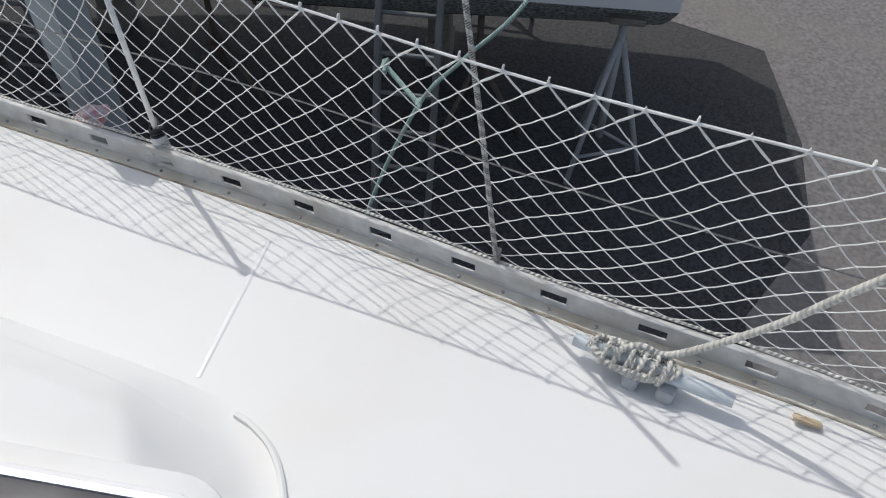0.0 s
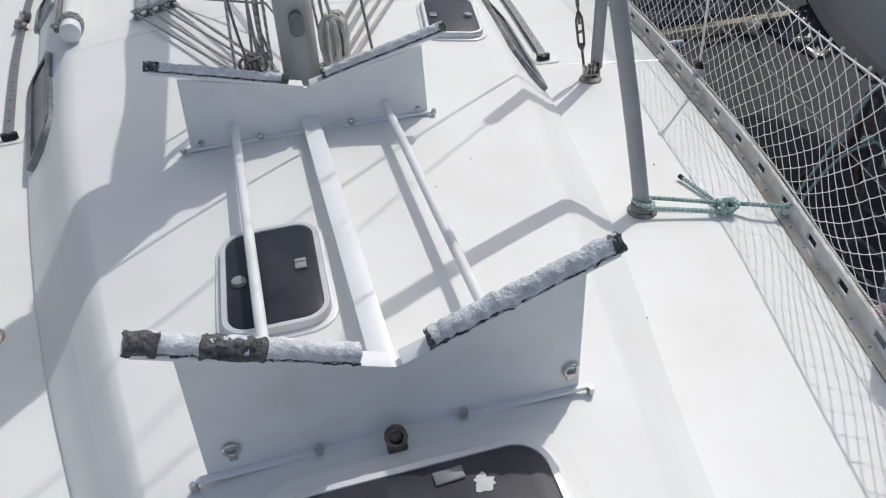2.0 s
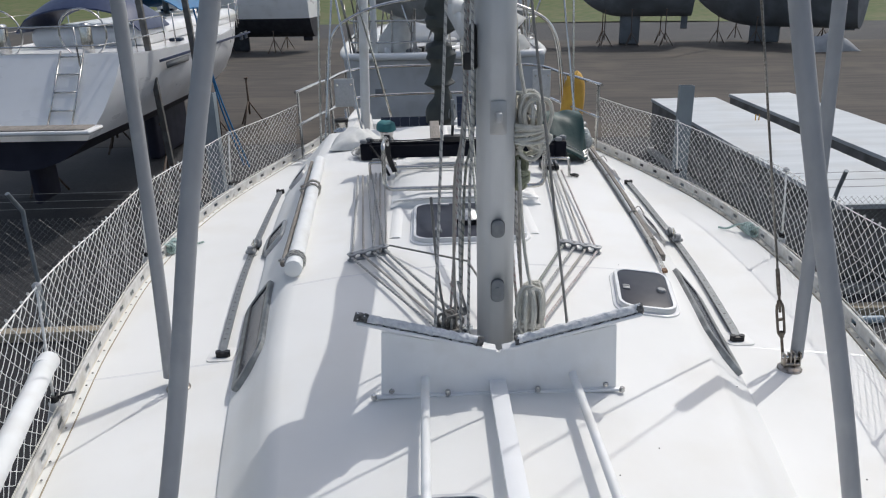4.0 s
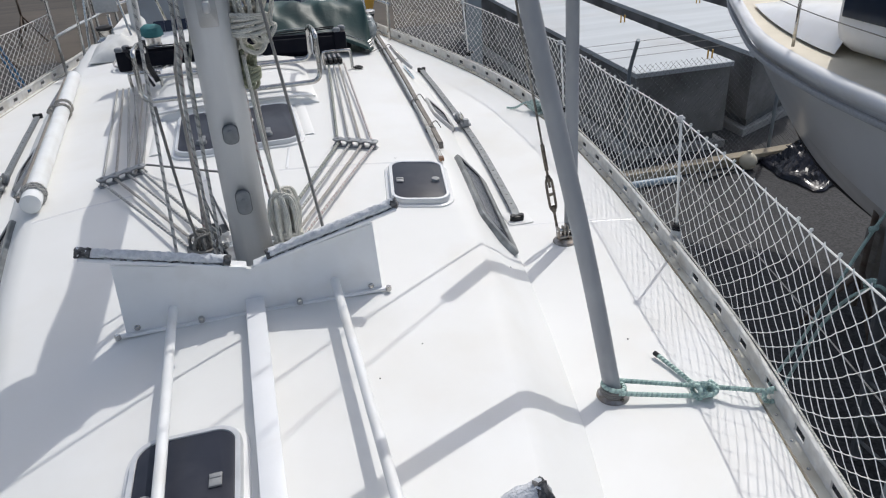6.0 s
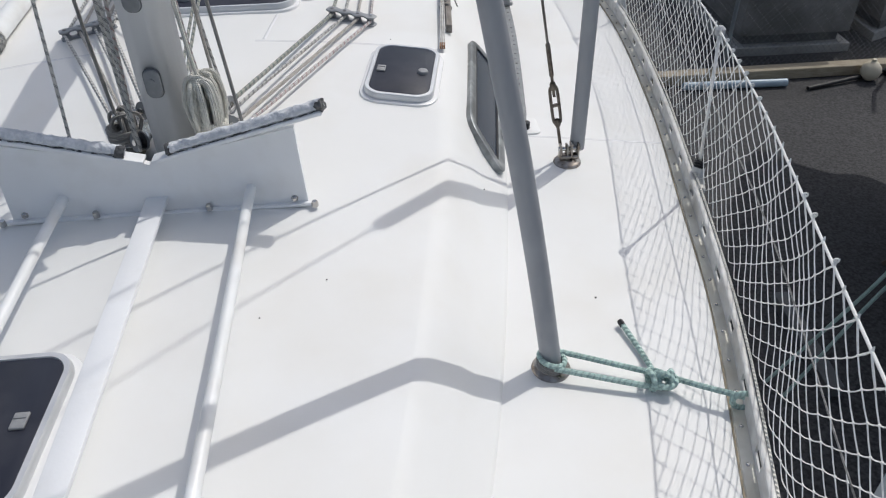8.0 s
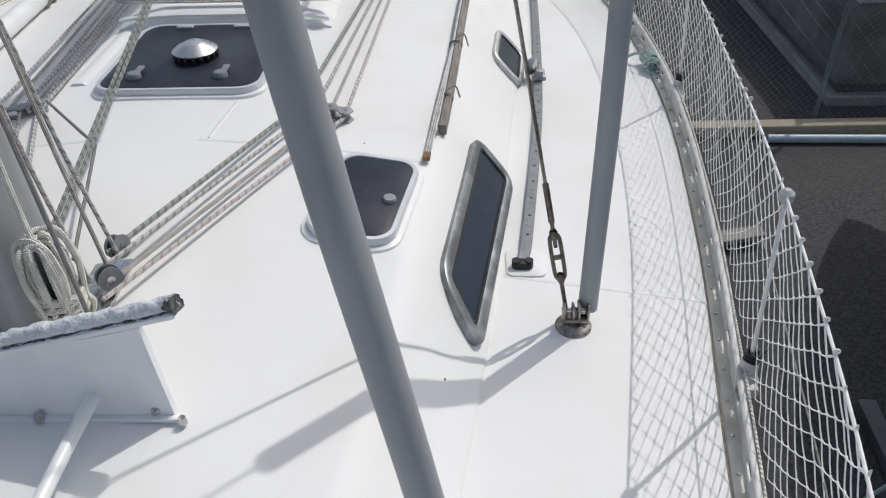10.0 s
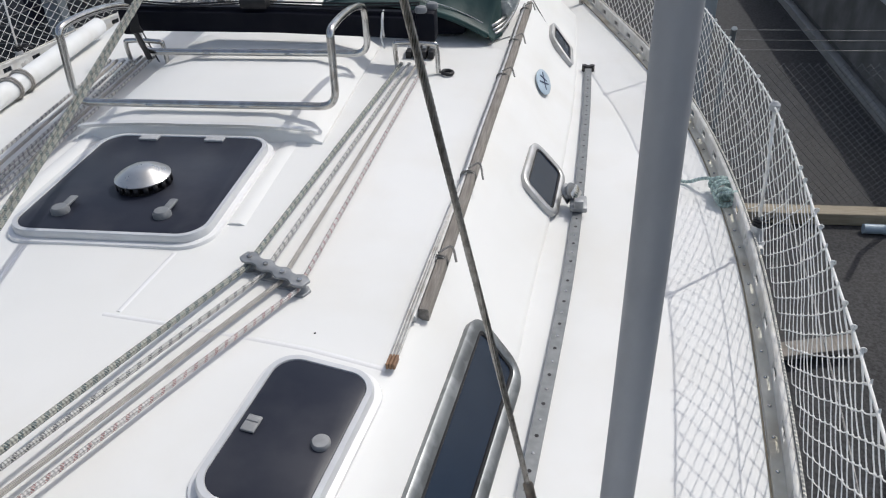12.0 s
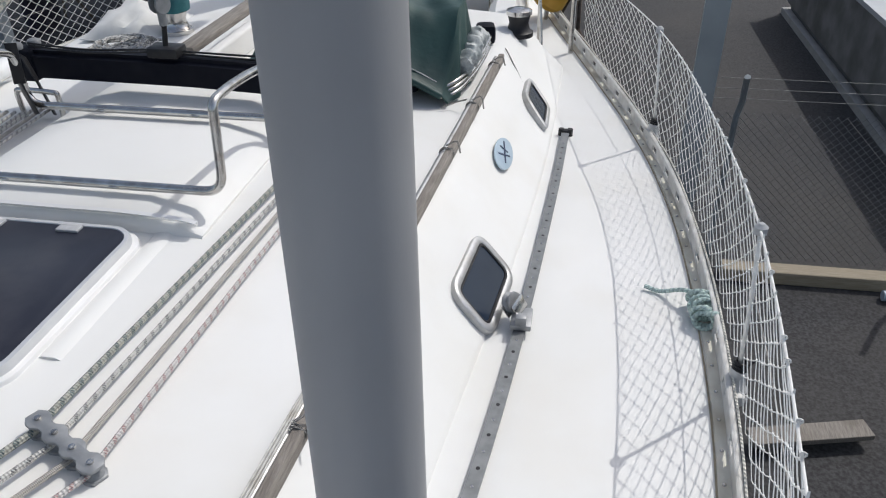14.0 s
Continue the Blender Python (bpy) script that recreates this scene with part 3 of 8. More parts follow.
def net(s, y0=-3.45, y1=4.45):
    """A diamond mesh net from the toe rail up to the top lifeline."""
    root = thing("safety_net", rail_pt(0, s), label="white knotted diamond mesh net laced along the lifelines", category="net", group="safety nets")
    rows, row_y = 16, [y0]
    while row_y[-1] < y1:
        row_y.append(row_y[-1] + 0.0375 - 0.0035 * step(-2.2, -1.0, row_y[-1]))
    n = len(row_y) - 1
    where = {}
    for i in range(n + 1):
        y = row_y[i]
        near = min(abs(y - q) for q in POSTS)
        sag = 0.022 * min(near / 0.7, 1) ** 0.7
        for j in range(rows + 1):
            if (i + j) % 2:
                continue
            t = j / rows
            belly = (0.034 - 0.018 * step(-0.6, 0.8, y)) * math.sin(math.pi * t) * (0.6 + 0.7 * wobble(i * 0.35, 0, 5 + s)) - 0.036 * t
            z = 0.055 + (height(y) - 0.05 - sag) * t ** (1.04 + 0.26 * (1 - step(-1.2, 0.1, y))) + 0.004 * wobble(i, j, 2.0 + s) * (1 if j < rows else 0.2)
            p = rail_pt(y + 0.004 * wobble(i, j, 7.0), s, 0.026 + belly + 0.004 * wobble(i, j, 1.0), z)
            if s < 0 and j < rows and ((y - 2.68) / 0.15) ** 2 + ((t - 0.80) / 0.30) ** 2 < 1:
                continue                     # the torn hole
            where[i, j] = p
    bm = bmesh.new()
    for (i, j), p in where.items():
        for k in (i - 1, i + 1):
            q = where.get((k, j + 1))
            if q is not None:
                mid = (p + q) / 2 - Vector((0, 0, 0.002))
                tube(bm, (p, mid, q), 0.00125, 5, cap=False)
    wpart("mesh", bm, NETW, root)
    bm = bmesh.new()
    for (i, j), p in where.items():
        if -2.9 < p.y < 3.2 and j:
            bx(bm, (0.0034, 0.0034, 0.0038), p)
    wpart("knot", bm, NETW, root)
    tagged(root.children[-1], kind="stuff")
    bm = bmesh.new()
    top = [rail_pt(row_y[i], s, -0.010, height(row_y[i]) + 0.004 - 0.020 * min(min(abs(row_y[i] - q) for q in POSTS) / 0.7, 1)) for i in range(0, n + 1, 2)]
    tube(bm, top, 0.0027, 7)
    wpart("top_lifeline", bm, NETW, root, "white plastic covered top lifeline")
    bm = bmesh.new()
    tube(bm, [rail_pt(row_y[i], s, 0.030, 0.55 * height(row_y[i])) for i in range(0, n + 1, 3)], 0.0018, 6)
    wpart("middle_lifeline", bm, WIRE, root, "thin bare wire lifeline")
    for i in sorted(i for i, j in where if j == rows):
        lows = [where.get((i + k, rows - 1)) for k in (-1, 1)]
        if not -3.0 < row_y[i] < 3.0 or None in lows:
            continue
        a = where[i, rows]
        up = a + Vector((0, 0.003 * wobble(i, 3, 2), 0.010))
        bm = bmesh.new()
        tube(bm, [lows[0] + Vector((0, 0.002, 0.003)), a.lerp(lows[0], 0.12), up, a.lerp(lows[1], 0.12), lows[1] + Vector((0, -0.002, 0.003))], 0.0017, 5)
        if wobble(i, 1, 9) > 0.12:
            tube(bm, ring_of(up, 0.0042, (0.2, 1, 0.1), 8), 0.0018, 5, closed=True)
        wpart("edge_loop", bm, NETW, root)
    if s < 0:
        rnd = random.Random(12)
        for k in range(9):
            p = rail_pt(2.54 + 0.29 * rnd.random(), s, -0.012, height(2.6) - 0.03)
            q = p + Vector((0.02 * (rnd.random() - 0.5), 0.05 * (rnd.random() - 0.5), -0.04 - 0.07 * rnd.random()))
            bm = bmesh.new()
            tube(bm, smoothline([p + Vector((0, 0, 0.03)), p.lerp(q, 0.5) + Vector((0.01, 0.012, 0)), q], 4), 0.0014, 5)
            wpart("loose_thread", bm, NETW, root)


for s in (1, -1):
    net(s)

# ---- mast, boom, shrouds ----
MY = 0.245                       # the mast's middle


def ellipse_tube(bm, z0, z1, a, b, at, seg=28, groove=True):
    rings = []
    zs = [z0 + (z1 - z0) * k / 12 for k in range(13)]
    for z in zs:
        ring = []
        for k in range(seg):
            q = 2 * math.pi * k / seg
            cx_, sy_ = math.cos(q), math.sin(q)
            x = a * math.copysign(abs(cx_) ** 0.85, cx_)
            y = b * math.copysign(abs(sy_) ** 0.85, sy_)
            if groove and abs(x) < a * 0.16 and y < 0:
                y += 0.006
            ring.append(bm.verts.new((at[0] + x, at[1] + y, z)))
        rings.append(ring)
    for p, q in zip(rings, rings[1:]):
        for j in range(seg):
            bm.faces.new((p[j], p[(j + 1) % seg], q[(j + 1) % seg], q[j]))
    bm.faces.new(rings[0][::-1]), bm.faces.new(rings[-1])
    return bm


def mast():
    z0 = deck_z(0, MY)
    root = thing("mast", (0.01, MY, z0), label="weathered grey aluminium mast standing on the coachroof", category="mast")
    part("section", ellipse_tube(bmesh.new(), 0.02, 13.5, 0.060, 0.088, (0, 0, 0)), MASTALU, root)
    bm = bmesh.new()
    plate(bm, rrect(0.20, 0.26, 0.03), 0.0, 0.022, 0.006)
    part("mast_step", bm, ALU, root)
    for x in (-0.016, 0.016):
        bm = bmesh.new()
        bx(bm, (0.0016, 0.0040, 6.0), (x, -0.0710, 3.05))
        part("seam_line", bm, DGREY, root, "dark seam down the mast")
    for z, h in ((0.265, 0.075), (0.475, 0.055)):
        bm = bmesh.new()
        plate(bm, rrect(0.044, h + 0.005, 0.019), 0, 0.004, 0.001)
        move(bm, pose(0, -0.0865, z, 90, 0, 0))
        part("gasket", bm, STEELDK, root, "dark gasket round the fitting")
        bm = bmesh.new()
        plate(bm, rrect(0.040, h, 0.018), 0, 0.012, 0.004)
        lathe(bm, [(0.008, 0.012), (0.008, 0.017), (0, 0.018)], 10, (0, 0.008, 0))
        move(bm, pose(0, -0.086, z, 90, 0, 0))
        part("fitting_plate", bm, DGREY, root, "dark riveted fitting plate")
    bm = bmesh.new()
    plate(bm, rrect(0.05, 0.10, 0.006), 0, 0.006, 0.002)
    bx(bm, (0.02, 0.03, 0.05), (0, 0.005, 0.012), bevel=0.006)
    move(bm, pose(0, -0.085, 0.82, 90, 0, 0))
    part("eye_plate", bm, ALU, root)
    bm = bmesh.new()
    bx(bm, (0.02, 0.03, 0.13), (-0.07, -0.02, 1.02), bevel=0.006)
    bx(bm, (0.03, 0.018, 0.05), (-0.085, -0.035, 0.98), bevel=0.006)
    part("cleat", bm, BLACK, root, "black horn cleat")
    bm = bmesh.new()
    lathe(bm, [(0.0, 0), (0.03, 0), (0.032, 0.01), (0.028, 0.03), (0.024, 0.045), (0.03, 0.055), (0.0, 0.06)], 20)
    move(bm, pose(0.068, 0.0, 0.80, 0, 90, 0))
    part("winch", bm, STEEL, root)
    for z, w in ((5.2, 1.0), (9.0, 0.75)):
        for s in (1, -1):
            bm = bmesh.new()
            tube(bm, [(s * 0.05, 0.0, z), (s * w, 0.22, z + 0.08)], [0.03, 0.018], 8)
            part("spreader", bm, MASTALU, root)
    return root


def boom():
    root = thing("boom", (0.02, MY + 0.10, 1.21), label="aluminium boom with the mainsail stowed along it", category="boom")
    bm = bmesh.new()
    ellipse_tube(bm, 0, 3.9, 0.05, 0.07, (0, 0, 0), groove=False)
    move(bm, pose(0, 0, 0, -90, 0, 0))
    part("section", bm, MASTALU, root)
    bm = bmesh.new()
    tube(bm, [(0.012 * math.sin(k * 1.3), 0.1 + 0.25 * k, 0.07 + 0.008 * math.sin(k * 2.1)) for k in range(15)], [0.040 + 0.010 * math.sin(k * 1.7) for k in range(15)], 12)
    part("sail", bm, CLOTH, root, "white sail in loose folds")
    bm = bmesh.new()
    tube(bm, smoothline([(0.0, 0.05, 0.02), (-0.02, 0.12, 0.16), (0.02, 0.10, 0.32), (-0.02, 0.04, 0.46), (0.0, 0.0, 0.62)], 8), [0.07 + 0.03 * math.sin(k * 1.9) for k in range(33)], 12)
    for v in bm.verts:
        v.co += 0.05 * noise.noise_vector(v.co * 9)
    part("sail_luff", bm, CLOTH, root, "sail luff bunched at the mast")


mast()
boom()


def chainplate(x, y, fork=True):
    root = thing("chainplate", (x, y, deck_z(x, y) - 0.002), label="round stainless chainplate on the side deck", category="chainplate", group="chainplates")
    bm = bmesh.new()
    lathe(bm, [(0.0, 0.0), (0.046, 0.0), (0.046, 0.006), (0.040, 0.012), (0.028, 0.014), (0.024, 0.018), (0, 0.018)], 28)
    part("base_ring", bm, OLDSTEEL, root)
    if fork:
        bm = bmesh.new()
        for s in (-1, 1):
            bx(bm, (0.007, 0.032, 0.052), (s * 0.011 - 0.014, 0.006, 0.040), Matrix.Rotation(-0.12, 3, "X"), bevel=0.003)
            bx(bm, (0.007, 0.034, 0.056), (s * 0.011 + 0.022, 0.006, 0.044), Matrix.Rotation(-0.12, 3, "X"), bevel=0.003)
        bx(bm, (0.062, 0.030, 0.016), (0.004, 0.002, 0.024), bevel=0.005)
        part("toggle", bm, OLDSTEEL, root)
        bm = bmesh.new()
        for q in (-0.014, 0.022):
            tube(bm, [(q - 0.018, 0.004, 0.052), (q + 0.018, 0.004, 0.052)], 0.0075, 10)
        part("clevis_pin", bm, STEEL, root)
    return root


def pipe(base, d, length, r=0.0245, wire_to=9.0, wave=4.44):
    """A plastic pipe slipped over a shroud; the wire goes on above it."""
    d = Vector(d).normalized()
    base = Vector(base)
    root = thing("shroud_cover", base, label="grey plastic pipe slipped over a mast shroud", category="shroud cover", group="shroud covers")
    bm = bmesh.new()
    pts = [d * (length * k / 16) + Vector((0.006 * math.sin(length * k / 16 * wave), 0.006 * math.sin(length * k / 16 * wave * 0.75 + 1), 0)) for k in range(17)]
    tube(bm, pts, r, 22, cap=False)
    tube(bm, pts[::-1], r - 0.003, 22, cap=False)
    part("pipe", bm, PVCG, root)
    bm = bmesh.new()
    tube(bm, [Vector((0, 0, -0.02)), d * length * 0.5, d * wire_to], 0.0032, 8)
    part("shroud_wire", bm, WIRE, root)
    return root


def turnbuckle(base, d):
    base, d = Vector(base), Vector(d).normalized()
    root = thing("shroud", base, label="bare steel wire shroud on an open turnbuckle", category="shroud", group="bare shrouds")
    rot = Vector((0, 0, 1)).rotation_difference(d).to_matrix().to_4x4()

    def seg(name, bm, m, lab=""):
        move(bm, rot)
        part(name, bm, m, root, lab)

    bm = bmesh.new()
    tube(bm, [(0, 0, -0.025), (0, 0, 0.10)], 0.0055, 10)
    seg("lower_screw", bm, BRONZE)
    bm = bmesh.new()
    for s in (-1, 1):
        tube(bm, smoothline([(0, 0, 0.085), (s * 0.011, 0, 0.10), (s * 0.0125, 0, 0.15), (s * 0.011, 0, 0.215), (0, 0, 0.23)], 4), 0.0052, 8)
    lathe(bm, [(0.008, 0.08), (0.010, 0.085), (0.010, 0.10), (0.008, 0.105)], 12)
    lathe(bm, [(0.008, 0.215), (0.010, 0.22), (0.010, 0.235), (0.008, 0.24)], 12)
    bx(bm, (0.026, 0.012, 0.010), (0, 0, 0.158), bevel=0.003)
    seg("body", bm, BRONZE, "open bronze-stained turnbuckle body")
    bm = bmesh.new()
    tube(bm, [(0, 0, 0.19), (0, 0, 0.26), (0, 0, 0.265), (0, 0, 0.37), (0, 0, 0.375)], [0.005, 0.005, 0.0075, 0.0075, 0.004], 10)
    seg("terminal", bm, BRONZE)
    bm = bmesh.new()
    tube(bm, [(0, 0, 0.37), (0, 0, 2.38)], 0.0030, 8)
    seg("wire_core", bm, WIRE)
    for k in range(9):
        bm = bmesh.new()
        a0 = 2 * math.pi * k / 9
        tube(bm, [(0.0034 * math.cos(a0 + q * 0.70), 0.0034 * math.sin(a0 + q * 0.70), 0.37 + q * 0.0073) for q in range(276)], 0.00115, 4)
        seg("wire_strand", bm, WIRE)
    bm = bmesh.new()
    tube(bm, [(0, 0, 0.37 + 63 * 0.032), (0, 0, 6.0)], 0.0042, 6)
    seg("upper_wire", bm, WIRE)


for s in (1, -1):
    x = s * 1.178
    z = deck_z(x, 0.48)
    chainplate(x, 0.48)
    pipe((x + s * 0.037, 0.506, z + 0.035), (0, 0.071, 1), 1.39, wave=2.46)
    turnbuckle((x - s * 0.020, 0.508, z + 0.045), (-s * 0.195, -0.009, 1))
    x = 0.929 if s > 0 else -0.945
    z = deck_z(x, -0.44)
    chainplate(x, -0.44, fork=False)
    pipe((x, -0.44, z + 0.018), (-s * 0.176, 0.178, 1), 1.44)

# ---- deck gear ----
WOODPALE = mat("pale dry wood", (0.62, 0.50, 0.34), (0.52, 0.40, 0.26), 30, 0.8, bump=0.2, bscale=90)
HOSE = mat("pale blue hose", (0.62, 0.67, 0.69), (0.52, 0.58, 0.61), 20, 0.4, stain=(0.6, 0.6, 0.58), sscale=12, samount=0.5)


def tilt_at(x, y, e=0.08):
    """The deck's slope as a turn, from heights round a place."""
    n = Vector((-(deck_z(x + e, y) - deck_z(x - e, y)) / (2 * e), -(deck_z(x, y + e) - deck_z(x, y - e)) / (2 * e), 1)).normalized()
    return Vector((0, 0, 1)).rotation_difference(n).to_matrix().to_4x4()


def hatch(x, y, w, d, rz, label, r=0.06, knob=(0, 0), latch=(0, 0), lift=0.012, handles=False, vent=False, marks=False):
    """A deck hatch: moulded kerb, metal frame, smoked lid and its fittings."""
    root = thing("deck_hatch", (0, 0, 0), label=label, category="hatch", group="deck hatches")
    root.matrix_basis = Matrix.Translation((x, y, deck_z(x, y) - 0.006)) @ tilt_at(x, y) @ pose(0, 0, 0, 0, 0, rz)
    bm = bmesh.new()
    plate(bm, rrect(w + 0.03, d + 0.03, r + 0.012, 8), -0.02, lift, 0.006)
    part("kerb", bm, GELSMOOTH, root)
    if marks:
        bm = bmesh.new()
        plate(bm, rrect(w + 0.10, d + 0.10, r + 0.045, 8), -0.04, lift - 0.006, 0.010)
        part("moulding", bm, GEL, root)
    bm = bmesh.new()
    frame_ring(bm, rrect(w, d, r, 8), rrect(w - 0.034, d - 0.034, r - 0.014, 8), lift - 0.002, lift + 0.020, 0.006)
    part("hatch_frame", bm, ALUW, root, "pale anodised frame")
    bm = bmesh.new()
    plate(bm, rrect(w - 0.030, d - 0.030, r - 0.012, 8), lift, lift + 0.0185, 0.003)
    part("lid", bm, ACRYLLIT if marks else ACRYL, root, "smoked acrylic lid")
    top = lift + 0.0185
    if knob != (0, 0):
        bm = bmesh.new()
        lathe(bm, [(0.0, 0.0), (0.018, 0.0), (0.018, 0.006), (0.015, 0.010), (0.0, 0.011)], 20, (*knob, top - 0.0005))
        part("knob", bm, MIDGREY, root)
        bm = bmesh.new()
        bx(bm, (0.028, 0.038, 0.006), (*latch, top + 0.0025), bevel=0.002)
        bx(bm, (0.024, 0.010, 0.003), (latch[0], latch[1] + 0.008, top + 0.006), bevel=0.001)
        part("latch", bm, MIDGREY, root)
    if handles:
        for hx in (-0.157, 0.127):
            bm = bmesh.new()
            lathe(bm, [(0.0, 0.0), (0.024, 0.0), (0.024, 0.010), (0.018, 0.018), (0.0, 0.020)], 20, (hx, -d * 0.33, top - 0.0005))
            bx(bm, (0.022, 0.055, 0.008), (hx + 0.008, -d * 0.33 + 0.035, top + 0.012), bevel=0.003)
            part("handle", bm, DGREY, root)
            bm = bmesh.new()
            bx(bm, (0.06, 0.028, 0.008), (hx * 0.75, d * 0.5 - 0.035, top + 0.003), bevel=0.002)
            part("hinge", bm, LGREY, root)
    if vent:
        bm = bmesh.new()
        lathe(bm, [(0.0, 0.0), (0.070, 0.0), (0.070, 0.008), (0.060, 0.012), (0.060, 0.02), (0.0, 0.02)], 30, (0.003, -0.03, top - 0.0005))
        part("vent_base", bm, BLACK, root)
        bm = bmesh.new()
        lathe(bm, [(0.074, 0.024), (0.076, 0.028), (0.060, 0.040), (0.036, 0.052), (0.026, 0.057), (0.0, 0.058)], 36, (0.003, -0.03, top))
        part("vent_cowl", bm, SATIN, root, "spun aluminium cowl")
        for k in range(18):
            a = 2 * math.pi * k / 18
            bm = bmesh.new()
            bx(bm, (0.010, 0.012, 0.020), (0.003 + 0.071 * math.cos(a), -0.03 + 0.071 * math.sin(a), top + 0.014), Matrix.Rotation(a, 3, "Z"))
            part("vent_rib", bm, BLACK, root)
    if marks:
        for (mx, my, sx, sy, seed) in ((0.115, 0.185, 0.030, 0.030, 1), (0.07, 0.12, 0.012, 0.003, 2), (0.02, 0.06, 0.012, 0.004, 3), (-0.02, -0.02, 0.006, 0.003, 4), (0.09, 0.15, 0.004, 0.002, 5)):
            bm = bmesh.new()
            out = []
            for k in range(22):
                a = 2 * math.pi * k / 22
                q = 0.62 + 0.5 * noise.noise(Vector((math.cos(a) * 2.2, math.sin(a) * 2.2, seed * 3.1)))
                out.append((mx + sx * q * math.cos(a), my + sy * q * math.sin(a)))
            plate(bm, out, top, top + 0.0008)
            part("paint_splash", bm, FLAKE, root, "flaking splash of white paint")
        for hx, hy in ((0.06, 0.215), (-0.10, 0.175)):
            bm = bmesh.new()
            bx(bm, (0.055, 0.026, 0.006), (hx, hy, top + 0.002), Matrix.Rotation(0.05, 3, "Z"), bevel=0.002)
            part("hinge", bm, DGREY, root)
    return root


ALUW = mat("bright anodised frame", (0.66, 0.67, 0.68), (0.60, 0.61, 0.62), 14, 0.4, metal=0.35)
SATIN = mat("satin aluminium", (0.66, 0.66, 0.65), (0.58, 0.58, 0.57), 30, 0.3, metal=0.85)
hatch(0.65, 0.70, 0.225, 0.365, -9.5, "small smoked acrylic hatch beside the saloon window", knob=(0.066, -0.012), latch=(-0.072, -0.012))
hatch(-0.19, -0.69, 0.245, 0.375, -2.0, "small smoked acrylic hatch in a white frame under the cradle", knob=(-0.078, -0.010), latch=(0.068, 0.012))
hatch(-0.008, 1.535, 0.545, 0.575, 0.0, "large smoked acrylic hatch with a round vent on the coachroof", r=0.075, handles=True, vent=True)
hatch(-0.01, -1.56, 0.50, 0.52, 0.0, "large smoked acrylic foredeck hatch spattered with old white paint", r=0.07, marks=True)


for s in (1, -1):
    bm = bmesh.new()
    sweep(bm, [(s * 0.335 - 0.03, y, deck_z(s * 0.335, y) + 0.0) for y in np.linspace(1.36, 1.86, 8)], [(-0.034, -0.004), (-0.014, 0.007), (0.014, 0.007), (0.034, -0.004)])
    tagged(finish("trim", bm, GEL), "raised white moulded side of the hatch recess", "trim", kind="structure")


def hood():
    """The moulded cover into which the companion hatch slides."""
    root = thing("hatch_garage", (0.0, 2.1, deck_z(0, 2.1)), label="white moulded sliding hatch cover on the coachroof", category="hatch cover")
    bm = bmesh.new()
    rows = []
    for y, z in ((1.845, 0.0), (1.85, 0.030), (1.87, 0.052), (1.92, 0.060), (2.45, 0.066), (2.75, 0.066)):
        rows.append([bm.verts.new((q * 0.40 * (1 if abs(q) < 1 else 1.02), y, deck_z(0.0, y) - 0.006 + z * (1 - abs(q) ** 8 * 0.9))) for q in (-1, -0.96, -0.9, -0.6, -0.3, 0, 0.3, 0.6, 0.9, 0.96, 1)])
    for a, b in zip(rows, rows[1:]):
        for k in range(10):
            bm.faces.new((a[k], a[k + 1], b[k + 1], b[k]))
    low = bmesh.ops.extrude_face_region(bm, geom=list(bm.faces))
    bmesh.ops.translate(bm, verts=[v for v in low["geom"] if isinstance(v, bmesh.types.BMVert)], vec=(0, 0, -0.02))
    bmesh.ops.recalc_face_normals(bm, faces=bm.faces)
    wpart("cover", bm, GEL, root)
    bm = bmesh.new()
    sweep(bm, smoothline([Vector((x, 1.853 + 0.010 * abs(x) ** 3, deck_z(0, 1.86) + 0.046 - 0.02 * (abs(x) / 0.40) ** 6)) for x in (-0.395, -0.36, -0.2, 0.0, 0.2, 0.36, 0.395)], 4), [(-0.008, -0.010), (-0.010, 0.004), (-0.002, 0.010), (0.008, 0.006)])
    wpart("front_lip", bm, GELSMOOTH, root)


hood()


# the cradle for a dinghy: two shaped boards, two bars, one strap board
def board_outline(top_mid, top_side, half, z0):
    return [(-half, z0), (half, z0), (half - 0.012, top_side), (0.03, top_mid + 0.012), (0.0, top_mid), (-0.03, top_mid + 0.012), (-half + 0.012, top_side)]


